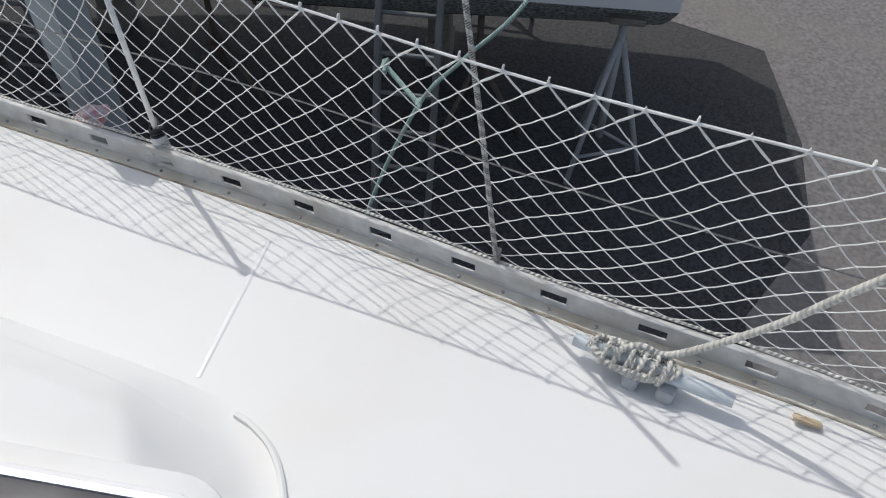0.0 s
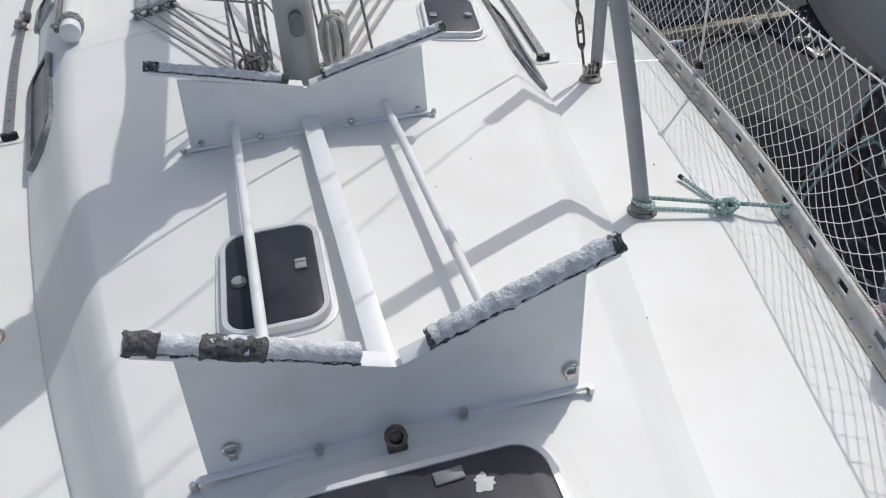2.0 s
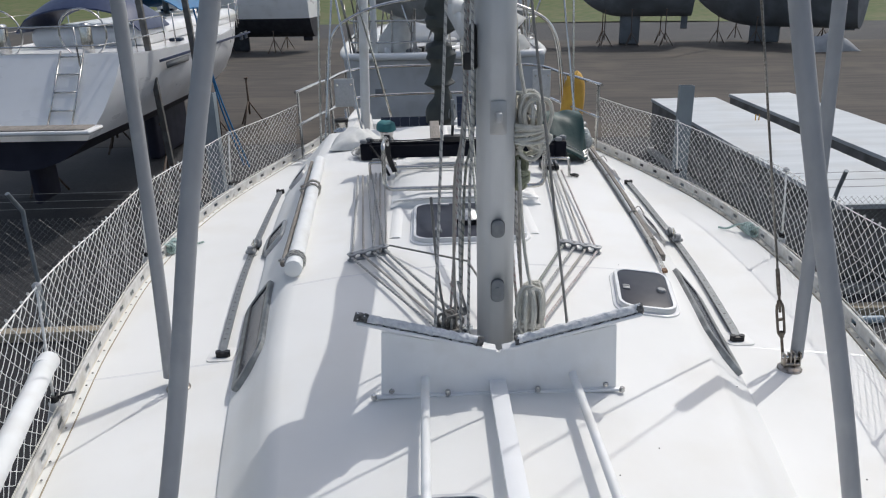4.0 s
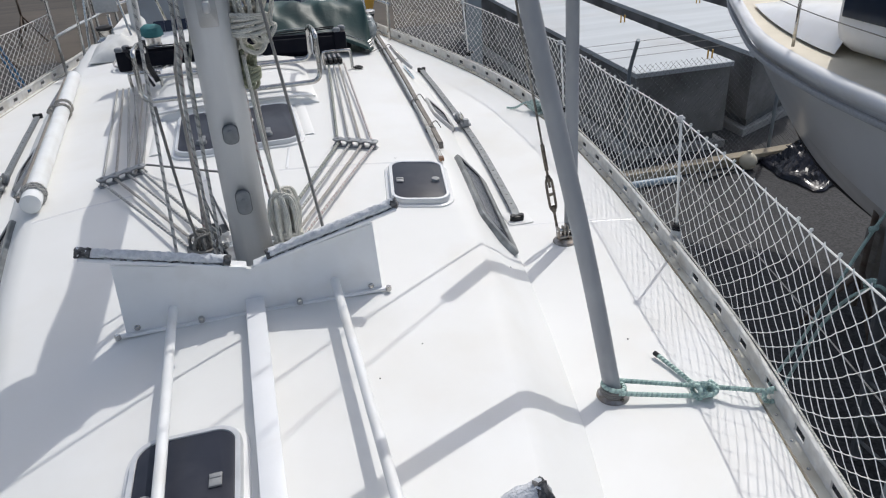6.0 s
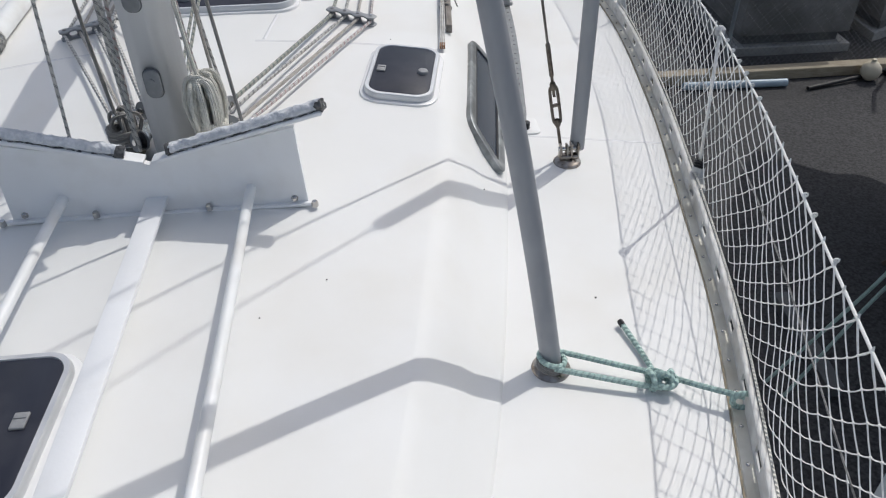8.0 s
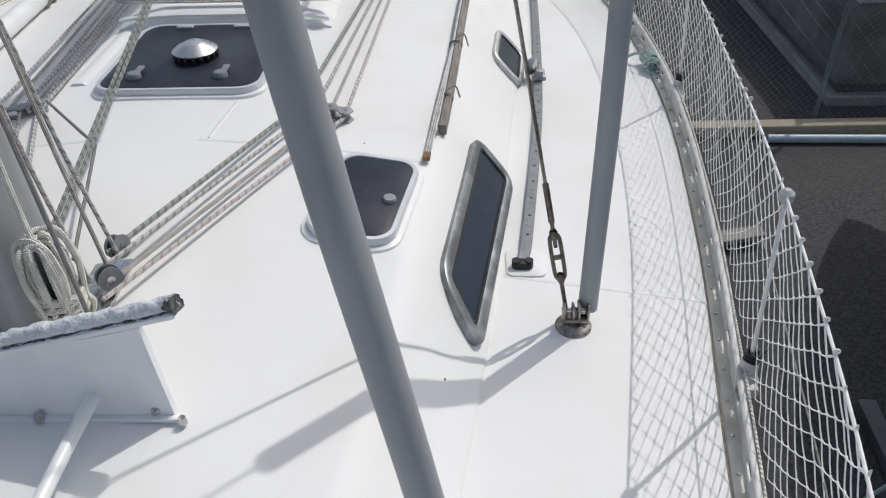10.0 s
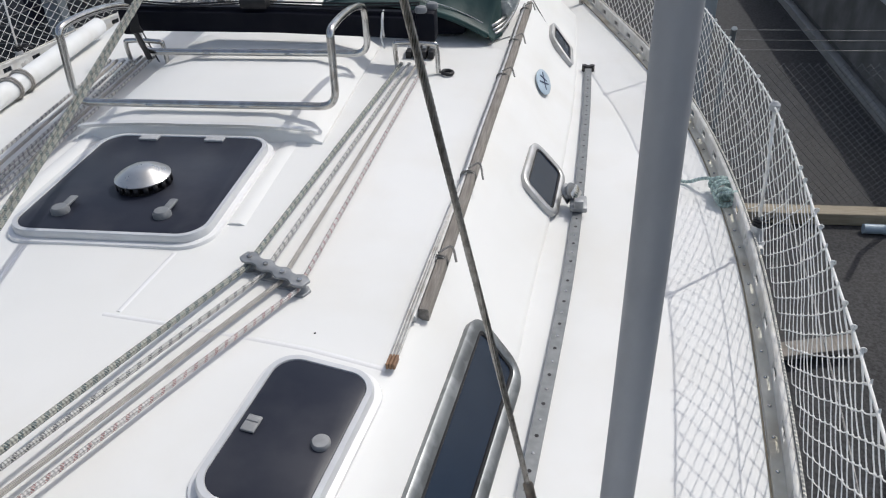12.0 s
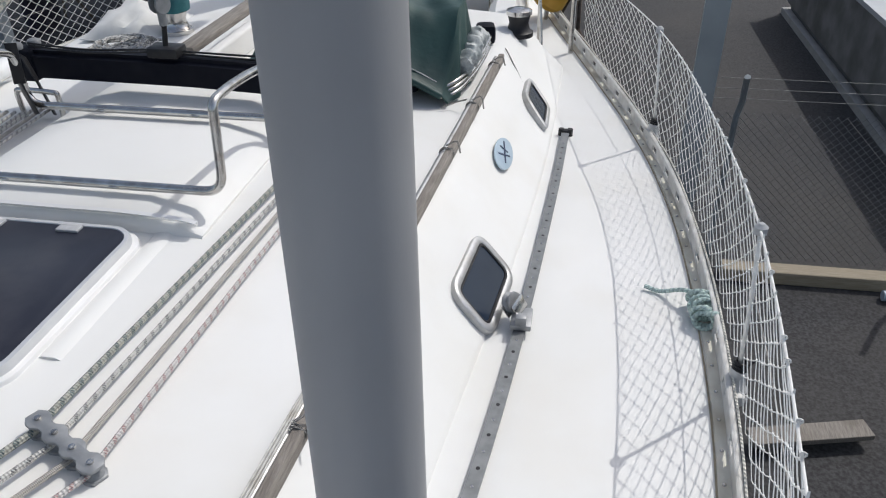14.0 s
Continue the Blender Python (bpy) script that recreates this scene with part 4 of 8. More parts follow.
def cradle():
    root = thing("dinghy_cradle", (0.0, -0.6, deck_z(0, -0.6)), label="white painted dinghy cradle bolted across the coachroof", category="cradle")
    boards = []
    for y, top, side, half, z0, tipw, tipz in ((0.0, 0.385, 0.465, 0.37, 0.195, 0.43, 0.495), (-1.19, 0.395, 0.52, 0.365, 0.165, 0.41, 0.55)):
        bm = bmesh.new()
        plate(bm, board_outline(top, side, half, z0), -0.008, 0.008)
        move(bm, pose(0, y, 0, 90, 0, 0))
        bo = wpart("board", bm, PAINT, root, "white painted shaped board", smooth=False)
        boards.append(bo)
        bm = bmesh.new()
        for s in (1, -1):
            a, b = Vector((s * 0.01, y, top + 0.008)), Vector((s * tipw, y, tipz + 0.006))
            d = (b - a).normalized()
            bx(bm, ((b - a).length, 0.040, 0.010), (a + b) / 2 + Vector((0, 0, 0.002)), Vector((1, 0, 0)).rotation_difference(d).to_matrix(), bevel=0.003)
        wpart("top_flange", bm, PAINT, root)
        for s in (1, -1):
            bm = bmesh.new()
            a, b = Vector((s * (0.06 if y < -1 else 0.05), y, 0)), Vector((s * (tipw + 0.005), y, 0))
            slope = (tipz - top) / tipw
            n = 110
            pts, rad = [], []
            for k in range(n + 1):
                p = a.lerp(b, k / n)
                p.z = top + 0.022 + slope * abs(p.x)
                big = 0.0195 if y < -1 else 0.0150
                rad.append((0.5 if k in (0, n) else 1) * big * (1 + 0.10 * noise.noise(Vector((k * 0.21, s * 4, y)))))
                pts.append(p + Vector((0, 0.004 * noise.noise(Vector((k * 0.12, 2, y))), 0)))
            tube(bm, pts, rad, 20)
            for v in bm.verts:
                v.co += 0.0035 * noise.noise_vector(v.co * 60) + 0.0020 * noise.noise_vector(v.co * 190)
                if v.co.z < top + 0.018 + slope * abs(v.co.x):
                    v.co.z = top + 0.018 + slope * abs(v.co.x)
            wpart("padding", bm, FLEECE, root, "worn grey fleece padding")
            bm = bmesh.new()
            spans = ((0.0, 0.03), (0.95, 1.0)) if s > 0 else (((0.42, 0.70), (0.86, 1.0)) if y < -1 else ((0.0, 0.05), (0.90, 1.0)))
            for f0, f1 in spans:
                sub = [pts[k] + Vector((0, -0.003, 0.001)) for k in range(n + 1) if f0 <= k / n <= f1]
                if len(sub) > 1:
                    tube(bm, sub, (0.0195 if y < -1 else 0.0150) * (1.05 if s < 0 and y < -1 else 1.0), 18)
            tube(bm, [p + Vector((0, -0.0165 if y < -1 else -0.012, -0.010)) for p in pts], 0.0022, 6)
            for v in bm.verts:
                v.co += 0.005 * noise.noise_vector(v.co * 75 + Vector((9, 2, 4))) + 0.0025 * noise.noise_vector(v.co * 210)
            wpart("torn_foam", bm, FLEECEDK, root, "black torn foam under the padding")
        bm = bmesh.new()
        bx(bm, (0.775, 0.014, 0.010), (0.0, y - 0.013, deck_z(0.25, y) + 0.004), bevel=0.003)
        wpart("foot_batten", bm, PAINT, root)
        for x in (-0.31, 0.34) if y < -1 else (-0.335, 0.335):
            bm = bmesh.new()
            if y < -1:
                tube(bm, [(x + 0.013 * math.cos(a), y - 0.014, deck_z(x, y) + 0.072 + 0.013 * math.sin(a)) for a in np.linspace(0, 2 * math.pi, 15)[:-1]], 0.004, 8, closed=True)
                bx(bm, (0.016, 0.012, 0.020), (x, y - 0.012, deck_z(x, y) + 0.055), bevel=0.003)
                wpart("eye_bolt", bm, STEEL, root)
            else:
                lathe(bm, [(0.0, 0.010), (0.005, 0.010), (0.0065, 0.005), (0.009, 0.003), (0.009, 0.0)], 8, m=pose(x, y - 0.008, 0.262, 90, 0, 0))
                wpart("bolt", bm, STEEL, root)
        for x in (-0.39, -0.16, 0.12, 0.385):
            bm = bmesh.new()
            lathe(bm, [(0.0, 0.016), (0.007, 0.016), (0.009, 0.010), (0.009, 0.0)], 6, (x, y - 0.02, deck_z(x, y) + 0.006))
            wpart("bolt", bm, STEEL, root)
    for x in (-0.23, 0.23):
        bm = bmesh.new()
        tube(bm, [(x, -0.005, 0.30), (x, -0.10, 0.302), (x, -0.6, 0.297), (x, -1.19, 0.30)], 0.0130, 16)
        wpart("bar", bm, PVCW, root, "white plastic tube")
    bm = bmesh.new()
    bx(bm, (0.053, 1.19, 0.012), (-0.005, -0.595, 0.285), bevel=0.002)
    wpart("tie_board", bm, PAINT, root)
    bm = bmesh.new()
    lathe(bm, [(0.0, 0), (0.028, 0), (0.028, 0.006), (0.024, 0.009), (0, 0.009)], 18)
    tube(bm, [(0.022 * math.cos(a), 0.022 * math.sin(a), 0.016) for a in np.linspace(0, 2 * math.pi, 15)[:-1]], 0.006, 8, closed=True)
    bx(bm, (0.05, 0.018, 0.010), (0, -0.030, 0.006), bevel=0.004)
    move(bm, pose(-0.02, -1.235, deck_z(0, -1.235) + 0.028, 62, 0, 0) @ Matrix.Scale(0.78, 4))
    wpart("ring_plate", bm, BRONZE, root, "dark folding ring plate")


cradle()


# ---- windows in the coachroof sides ----
def on_side(y, t, s):
    """A place on the sloping side: t runs from 0 at the roof's edge to 1 at its foot."""
    x = s * (edge(y) + (foot(y) - edge(y)) * t)
    return Vector((CX + x, y, deck_z(CX + x, y)))


def side_window(name, corners, s, label, bright=True, border=0.045, r_out=0.05, r_in=0.02):
    """A pane and its frame on the coachroof side; corners are (y, t)."""
    root = thing(name, on_side(sum(c[0] for c in corners) / len(corners), 0.5, s), label=label, category="window", kind="structure")
    pts = [on_side(y, t, s) for y, t in corners]
    mid = sum(pts, Vector()) / len(pts)
    nrm = Vector()
    for a, b in zip(pts, pts[1:] + pts[:1]):
        nrm += (a - mid).cross(b - mid)
    nrm.normalize()
    if nrm.z < 0:
        nrm = -nrm
    ax = (pts[1] - pts[0])
    ax = (ax - nrm * ax.dot(nrm)).normalized()
    ay = nrm.cross(ax)
    flat = [((p - mid).dot(ax), (p - mid).dot(ay)) for p in pts]
    n = len(flat)
    turn = 1 if sum(a[0] * b[1] - b[0] * a[1] for a, b in zip(flat, flat[1:] + flat[:1])) > 0 else -1

    def inset(d):
        out = []
        for k in range(n):
            p, a, b = (Vector((*flat[j % n], 0)) for j in (k, k - 1, k + 1))
            da, db = (p - a).normalized(), (b - p).normalized()
            na, nb_ = Vector((-da.y, da.x, 0)) * turn, Vector((-db.y, db.x, 0)) * turn
            out.append(p + (na + nb_) * d / (1 + na.dot(nb_)))
        return out

    def rounded(poly, r0):
        out = []
        for k in range(n):
            p, a, b = poly[k], poly[k - 1], poly[(k + 1) % n]
            da, db = (a - p), (b - p)
            r = min(r0, da.length * 0.4, db.length * 0.4)
            q0, q1 = p + da.normalized() * r, p + db.normalized() * r
            for t in np.linspace(0, 1, 7):
                v = q0 * (1 - t) ** 2 + p * 2 * t * (1 - t) + q1 * t * t
                out.append((v.x, v.y))
        return out

    outer, inner, edge_in = rounded(inset(0.0), r_out), rounded(inset(border), r_in), rounded(inset(border + 0.008), r_in * 0.8)
    place = Matrix.Translation(mid + nrm * 0.009) @ Matrix((ax, ay, nrm)).transposed().to_4x4()
    bm = bmesh.new()
    frame_ring(bm, outer, inner, -0.02, 0.012, 0.003)
    move(bm, place)
    wpart("window_frame", bm, STEELDULL if bright else ALU, root, "mottled polished metal frame")
    bm = bmesh.new()
    plate(bm, edge_in, -0.012, 0.0045)
    move(bm, place)
    wpart("pane", bm, GLASS, root, "dark glass")
    bm = bmesh.new()
    frame_ring(bm, inner, edge_in, 0.0, 0.0085, 0.002)
    move(bm, place)
    wpart("gasket", bm, BLACK, root)
    return root


STEELDULL = mat("mottled polished steel", (0.25, 0.265, 0.27), (0.13, 0.14, 0.145), 15, 0.40, metal=0.7, stretch=(1, 0.6, 1), stain=(0.42, 0.44, 0.45), sscale=19, samount=0.6)
for s in (1, -1):
    side_window("window_1", [(0.335, 0.88), (0.490, 0.28), (1.215, 0.42), (1.165, 1.05)], s, "long dark saloon window in a broad mottled steel frame", border=0.032, r_out=0.07, r_in=0.022)
    side_window("window_2", [(1.90, 1.05), (1.94, 0.50), (2.255, 0.50), (2.22, 1.03)], s, "small dark opening port in a bright rounded frame", bright=False, border=0.024, r_out=0.06, r_in=0.030)
    side_window("window_3", [(3.235, 0.89), (3.33, 0.44), (3.55, 0.43), (3.475, 0.86)], s, "small dark aft port in a bright rounded frame", bright=False, border=0.020, r_out=0.05, r_in=0.025)


# ---- genoa tracks ----
trackx = curve_of([(0.70, 1.062), (0.82, 1.085), (1.70, 1.19), (2.74, 1.262), (3.34, 1.29)])


def genoa_track(s):
    root = thing("genoa_track", (s * 1.2, 2.0, deck_z(s * 1.2, 2.0)), label="grey drilled aluminium sheet track on the side deck", category="track", group="sheet tracks")
    ys = np.linspace(0.73, 3.30, 40)
    bm = bmesh.new()
    sweep(bm, [(s * trackx(y), y, deck_z(s * trackx(y), y) + 0.002) for y in ys], [(-0.014, 0), (-0.014, 0.004), (-0.009, 0.006), (-0.009, 0.012), (-0.016, 0.014), (-0.016, 0.018), (0.016, 0.018), (0.016, 0.014), (0.009, 0.012), (0.009, 0.006), (0.014, 0.004), (0.014, 0)])
    rail = wpart("rail", bm, TRACKM, root)
    hole = bmesh.new()
    lathe(hole, [(0.0, 0.0007), (0.0048, 0.0007), (0.0048, 0.0)], 10)
    me = bpy.data.meshes.new("hole")
    hole.to_mesh(me)
    hole.free()
    me.materials.append(BLACK)
    screwm = bpy.data.meshes.new("screw")
    sc = bmesh.new()
    lathe(sc, [(0.0, 0.0012), (0.0035, 0.0010), (0.0045, 0.0)], 10)
    sc.to_mesh(screwm)
    sc.free()
    screwm.materials.append(STEEL)
    for k in range(49):
        y = 0.80 + 0.05 * k
        ob = new("hole" if k % 2 else "screw", me if k % 2 else screwm)
        ob.parent = rail
        ob.location = Vector((s * trackx(y), y, deck_z(s * trackx(y), y) + 0.0200)) - root.location
    for y in (0.715, 3.32):
        x = s * trackx(y)
        bm = bmesh.new()
        bx(bm, (0.052, 0.032, 0.026), (x, y, deck_z(x, y) + 0.014), bevel=0.008)
        lathe(bm, [(0, 0.03), (0.012, 0.03), (0.012, 0)], 12, (x - 0.018, y, deck_z(x, y)))
        lathe(bm, [(0, 0.03), (0.012, 0.03), (0.012, 0)], 12, (x + 0.018, y, deck_z(x, y)))
        wpart("end_stop", bm, BLACK, root)
    y = 1.98
    x = s * trackx(y)
    z = deck_z(x, y)
    bm = bmesh.new()
    bx(bm, (0.056, 0.085, 0.018), (x, y, z + 0.030), bevel=0.004)
    bx(bm, (0.03, 0.028, 0.03), (x, y - 0.028, z + 0.048), bevel=0.004)
    car = wpart("car", bm, LGREYD, root, "grey sliding car")
    bm = bmesh.new()
    lathe(bm, [(0.0, -0.013), (0.028, -0.013), (0.030, -0.009), (0.024, 0), (0.030, 0.009), (0.028, 0.013), (0, 0.013)], 22)
    move(bm, pose(x - s * 0.03, y + 0.035, z + 0.056, 25, s * 60, 0))
    wpart("sheave", bm, LGREYD, root)
    bm = bmesh.new()
    for q in (-1, 1):
        bx(bm, (0.04, 0.055, 0.004), (0, 0, q * 0.017), bevel=0.0015)
    move(bm, pose(x - s * 0.022, y + 0.025, z + 0.052, 25, s * 60, 0))
    wpart("cheek", bm, STEEL, root)
    bm = bmesh.new()
    plate(bm, rrect(0.11, 0.12, 0.02, 4, s * 1.075, 0.735), -0.004, 0.006, 0.003, lift=deck_z)
    wpart("pad", bm, GEL, root, "raised white moulded pad")


TRACKM = mat("grey track alloy", (0.25, 0.26, 0.265), (0.19, 0.20, 0.205), 40, 0.5, metal=0.6)
LGREYD = mat("mid grey alloy", (0.33, 0.34, 0.35), (0.26, 0.27, 0.28), 40, 0.45, metal=0.4)
for s in (1, -1):
    genoa_track(s)


# ---- hand rail battens and lashings on the roof edge ----
def batten(s):
    root = thing("roof_batten", (s * 0.86, 1.1, deck_z(s * 0.86, 1.1)), label="weathered grey wooden batten lashed along the coachroof edge", category="batten")
    line = [Vector((s * x, y, deck_z(s * x, y) + 0.022)) for x, y in ((0.842, 1.07), (0.860, 1.3), (0.884, 1.65), (0.907, 2.0), (0.931, 2.35), (0.954, 2.7), (0.977, 3.1), (0.998, 3.45))]
    bm = bmesh.new()
    sweep(bm, smoothline(line, 4), [(-0.012, -0.018), (-0.012, 0.010), (-0.009, 0.014), (0.009, 0.014), (0.012, 0.010), (0.012, -0.018)])
    wpart("wood", bm, WOOD, root)
    bm = bmesh.new()
    tube(bm, [p + Vector((-s * 0.021, -0.02, 0.002)) for p in smoothline(line, 4)], 0.009, 10)
    wpart("rod", bm, ALU, root, "thin metal rod beside the wood")
    for k, y in enumerate((1.27, 1.70, 2.46, 2.86, 3.32)):
        x = s * float(np.interp(y, [q.y for q in line], [abs(q.x) for q in line]))
        p = Vector((x - s * 0.008, y, deck_z(x, y) + 0.022))
        bm = bmesh.new()
        for q in range(2):
            tube(bm, ring_of(p + Vector((0, 0.007 * q, 0)), 0.023, (0.1 * q, 1, 0.15), w=0.2), 0.0024, 6, closed=True)
        tube(bm, smoothline([p + Vector((0, 0, 0.028)), p + Vector((s * 0.03, 0.02, 0.034)), p + Vector((s * 0.045, -0.01 - 0.02 * (k % 2), 0.01))], 5), 0.003, 6)
        if k in (3, 5):
            tube(bm, smoothline([p + Vector((-s * 0.02, 0, 0.028)), p + Vector((-s * 0.06, 0.01, 0.012)), p + Vector((-s * 0.11, -0.02, 0.0))], 5), 0.003, 6)
        wpart("lashing", bm, RGREY, root, "grey cord lashing")
    return root


batten(1)
RODM = mat("dull white fibre rod", (0.60, 0.59, 0.56), (0.45, 0.44, 0.41), 60, 0.6, stain=(0.28, 0.24, 0.19), sscale=25, samount=0.6)
sticks = thing("lashed_sticks", (0.80, 1.0, deck_z(0.80, 0.95)), label="thin white rods with orange wooden tips lashed beside the batten", category="rods")
for k in range(3):
    bm = bmesh.new()
    tube(bm, [(0.797 + 0.007 * k, 0.925, deck_z(0.8, 0.92) + 0.016), (0.828 + 0.006 * k, 1.25, deck_z(0.83, 1.25) + 0.026), (0.862, 1.62, deck_z(0.86, 1.62) + 0.028)], 0.0026, 6)
    wpart("rod", bm, RODM, sticks)
    bm = bmesh.new()
    bx(bm, (0.006, 0.032, 0.014), (0.795 + 0.007 * k, 0.910, deck_z(0.8, 0.92) + 0.014), Matrix.Rotation(-0.1, 3, "Z"), bevel=0.0015)
    wpart("tip", bm, STICK, sticks, "orange varnished wooden tip")

badge = thing("oval_badge", on_side(2.77, 0.47, 1) + Vector((0.004, 0, 0.006)), label="pale blue oval badge on the coachroof side", category="badge")
bm = bmesh.new()
plate(bm, [(0.046 * math.cos(a), 0.105 * math.sin(a)) for a in np.linspace(0, 2 * math.pi, 33)[:-1]], 0.0, 0.004, 0.0015)
nb = (on_side(2.77, 0.60, 1) - on_side(2.77, 0.40, 1)).normalized()
rotb = Matrix((nb, Vector((0.06, 1, 0)).normalized(), nb.cross(Vector((0.06, 1, 0)).normalized()))).transposed().to_4x4()
move(bm, rotb)
part("disc", bm, BADGE, badge)
bm = bmesh.new()
bx(bm, (0.007, 0.115, 0.0015), (0, 0.01, 0.005), Matrix.Rotation(0.35, 3, "Z"))
bx(bm, (0.006, 0.075, 0.0015), (0.002, -0.01, 0.0055), Matrix.Rotation(-0.7, 3, "Z"))
bx(bm, (0.005, 0.045, 0.0015), (-0.008, 0.02, 0.0058), Matrix.Rotation(-1.2, 3, "Z"))
move(bm, rotb)
part("emblem", bm, NAVY, badge, "dark blue crossed strokes")


# ---- white tube lashed on the other roof edge, white pole at the rail ----
def white_pole():
    root = thing("white_pole", (-0.82, 1.05, deck_z(-0.82, 1.05)), label="white plastic pole lashed along the coachroof edge", category="pole")
    a, b = Vector((-0.795, 0.98, deck_z(-0.80, 0.98) + 0.045)), Vector((-0.93, 2.95, deck_z(-0.93, 2.95) + 0.055))
    bm = bmesh.new()
    tube(bm, between(a, b, 6), 0.037, 22)
    wpart("tube", bm, PVCW, root)
    bm = bmesh.new()
    d = (b - a).normalized()
    tube(bm, [a - d * 0.012, a - d * 0.008, a + d * 0.05], [0.030, 0.038, 0.0385], 22)
    wpart("end_cap", bm, PVCW, root)
    bm = bmesh.new()
    tube(bm, between(a + Vector((-0.065, 0.1, -0.02)), b + Vector((-0.06, 0.05, -0.02)), 6), 0.012, 10)
    wpart("hand_rail", bm, WOOD, root, "grey wooden hand rail beneath")
    for k, t in enumerate((0.035, 0.62, 0.66)):
        p = a.lerp(b, t)
        bm = bmesh.new()
        for q in range(5 if k == 0 else 3):
            tube(bm, ring_of(p + d * 0.012 * q, 0.0425 + 0.003 * (q % 2), d + Vector((0.12 * (q % 3 - 1), 0, 0.1)), w=0.0), 0.0038, 6, closed=True)
        tube(bm, smoothline([p + Vector((-0.04, 0, 0.02)), p + Vector((-0.075, 0.03, 0.0)), p + Vector((-0.06, 0.08, -0.03))], 5), 0.0055, 6)
        wpart("lashing", bm, RBLACK if k == 0 else RBEIGE, root, "flecked cord lashing")


white_pole()
bm = bmesh.new()
tube(bm, between(rail_pt(0.16, -1, -0.03, 0.30), rail_pt(-1.9, -1, -0.06, 0.40), 4), 0.032, 20)
tube(bm, between(rail_pt(0.185, -1, -0.03, 0.299), rail_pt(0.12, -1, -0.03, 0.302), 1), 0.0345, 20)
pole = solo("rail_pole", bm, PVCW, label="long white plastic pole tied inside the lifelines", category="pole")


# ---- halyard organisers, halyards ----
def organiser(s):
    a, b = Vector((s * 0.385, 1.195, 0)), Vector((s * 0.575, 1.10, 0))
    mid = (a + b) / 2
    root = thing("deck_organiser", (mid.x, mid.y, deck_z(mid.x, mid.y)), label="grey four sheave halyard organiser on the coachroof", category="organiser", group="organisers")
    root.matrix_basis = Matrix.Translation((mid.x, mid.y, deck_z(mid.x, mid.y))) @ tilt_at(mid.x, mid.y) @ pose(0, 0, 0, 0, 0, math.degrees(math.atan2((b - a).y * s, (b - a).x * s)))
    L = (b - a).length
    out = []
    for k in range(4):
        c = -L / 2 + L * (k + 0.5) / 4
        for q in (-0.75, -0.25, 0.25, 0.75):
            out.append((c + q * L / 8, 0.021 if abs(q) < 0.5 else 0.013))
    outline = out + [(x, -y) for x, y in out[::-1]]
    for z0, z1, nm in ((0.0, 0.006, "base_plate"), (0.028, 0.034, "top_plate")):
        bm = bmesh.new()
        plate(bm, outline, z0, z1, 0.002)
        part(nm, bm, LGREYD, root)
    for k in range(4):
        c = -L / 2 + L * (k + 0.5) / 4
        bm = bmesh.new()
        lathe(bm, [(0, 0.006), (0.018, 0.006), (0.012, 0.017), (0.018, 0.028), (0, 0.028)], 16, (c, 0, 0))
        part("sheave", bm, DGREY, root)
        bm = bmesh.new()
        lathe(bm, [(0.006, 0.034), (0.006, 0.038), (0, 0.039)], 8, (c, 0, 0))
        part("bolt", bm, STEEL, root)
    return [root.matrix_basis @ Vector((s * (-L / 2 + L * (k + 0.5) / 4), 0, 0.017)) for k in range(4)]


def line_of(name, pts, r, material, label, category="rope", smooth=False, sides=8):
    bm = bmesh.new()
    tube(bm, smoothline(pts, 6) if smooth else pts, r, sides)
    return solo(name, bm, material, label=label, category=category, group="running lines")


LABELS = {"teal": (RTEAL, "grey braided halyard with teal fleck on the coachroof"), "black": (RBLACK, "white braided halyard with black fleck on the coachroof"), "beige": (RBEIGE, "plain beige braided halyard on the coachroof"), "red": (RRED, "white braided halyard with red fleck on the coachroof")}
for s in (1, -1):
    spots = organiser(s)
    kinds = ("teal", "black", "beige", "red") if s > 0 else ("black", "black", "beige", "black")
    for k, (p, kind) in enumerate(zip(spots, kinds)):
        m_, lab = LABELS[kind]
        r = 0.0068 if k == 0 else 0.0055
        at = Vector((s * (0.105 + 0.012 * k), 0.40 - 0.045 * k, deck_z(0.1, 0.35) + (0.055 if k < 2 else 0.035)))
        aft = Vector((s * (0.545 + 0.030 * k), 2.50, deck_z(s * 0.6, 2.5) + 0.035))
        line_of("halyard", [at, p + Vector((0, -0.012, 0)), p + Vector((0, 0.012, 0.001)), aft], r, m_, lab)
    if s < 0:
        for k in range(3):
            line_of("halyard", [(-0.40 - 0.03 * k, 1.15, deck_z(-0.4, 1.1) + 0.016), (-0.47 - 0.028 * k, 2.55, deck_z(-0.5, 2.5) + 0.03)], 0.0055, RBLACK if k != 1 else RBEIGE, "flecked halyard running aft beside the hatch")
line_of("halyard", [(-0.385, 1.19, deck_z(-0.4, 1.2) + 0.03), (-0.05, 0.78, deck_z(0, 0.8) + 0.10), (0.05, 0.36, 0.33)], 0.0045, RGREY, "thin grey line led across to the mast")


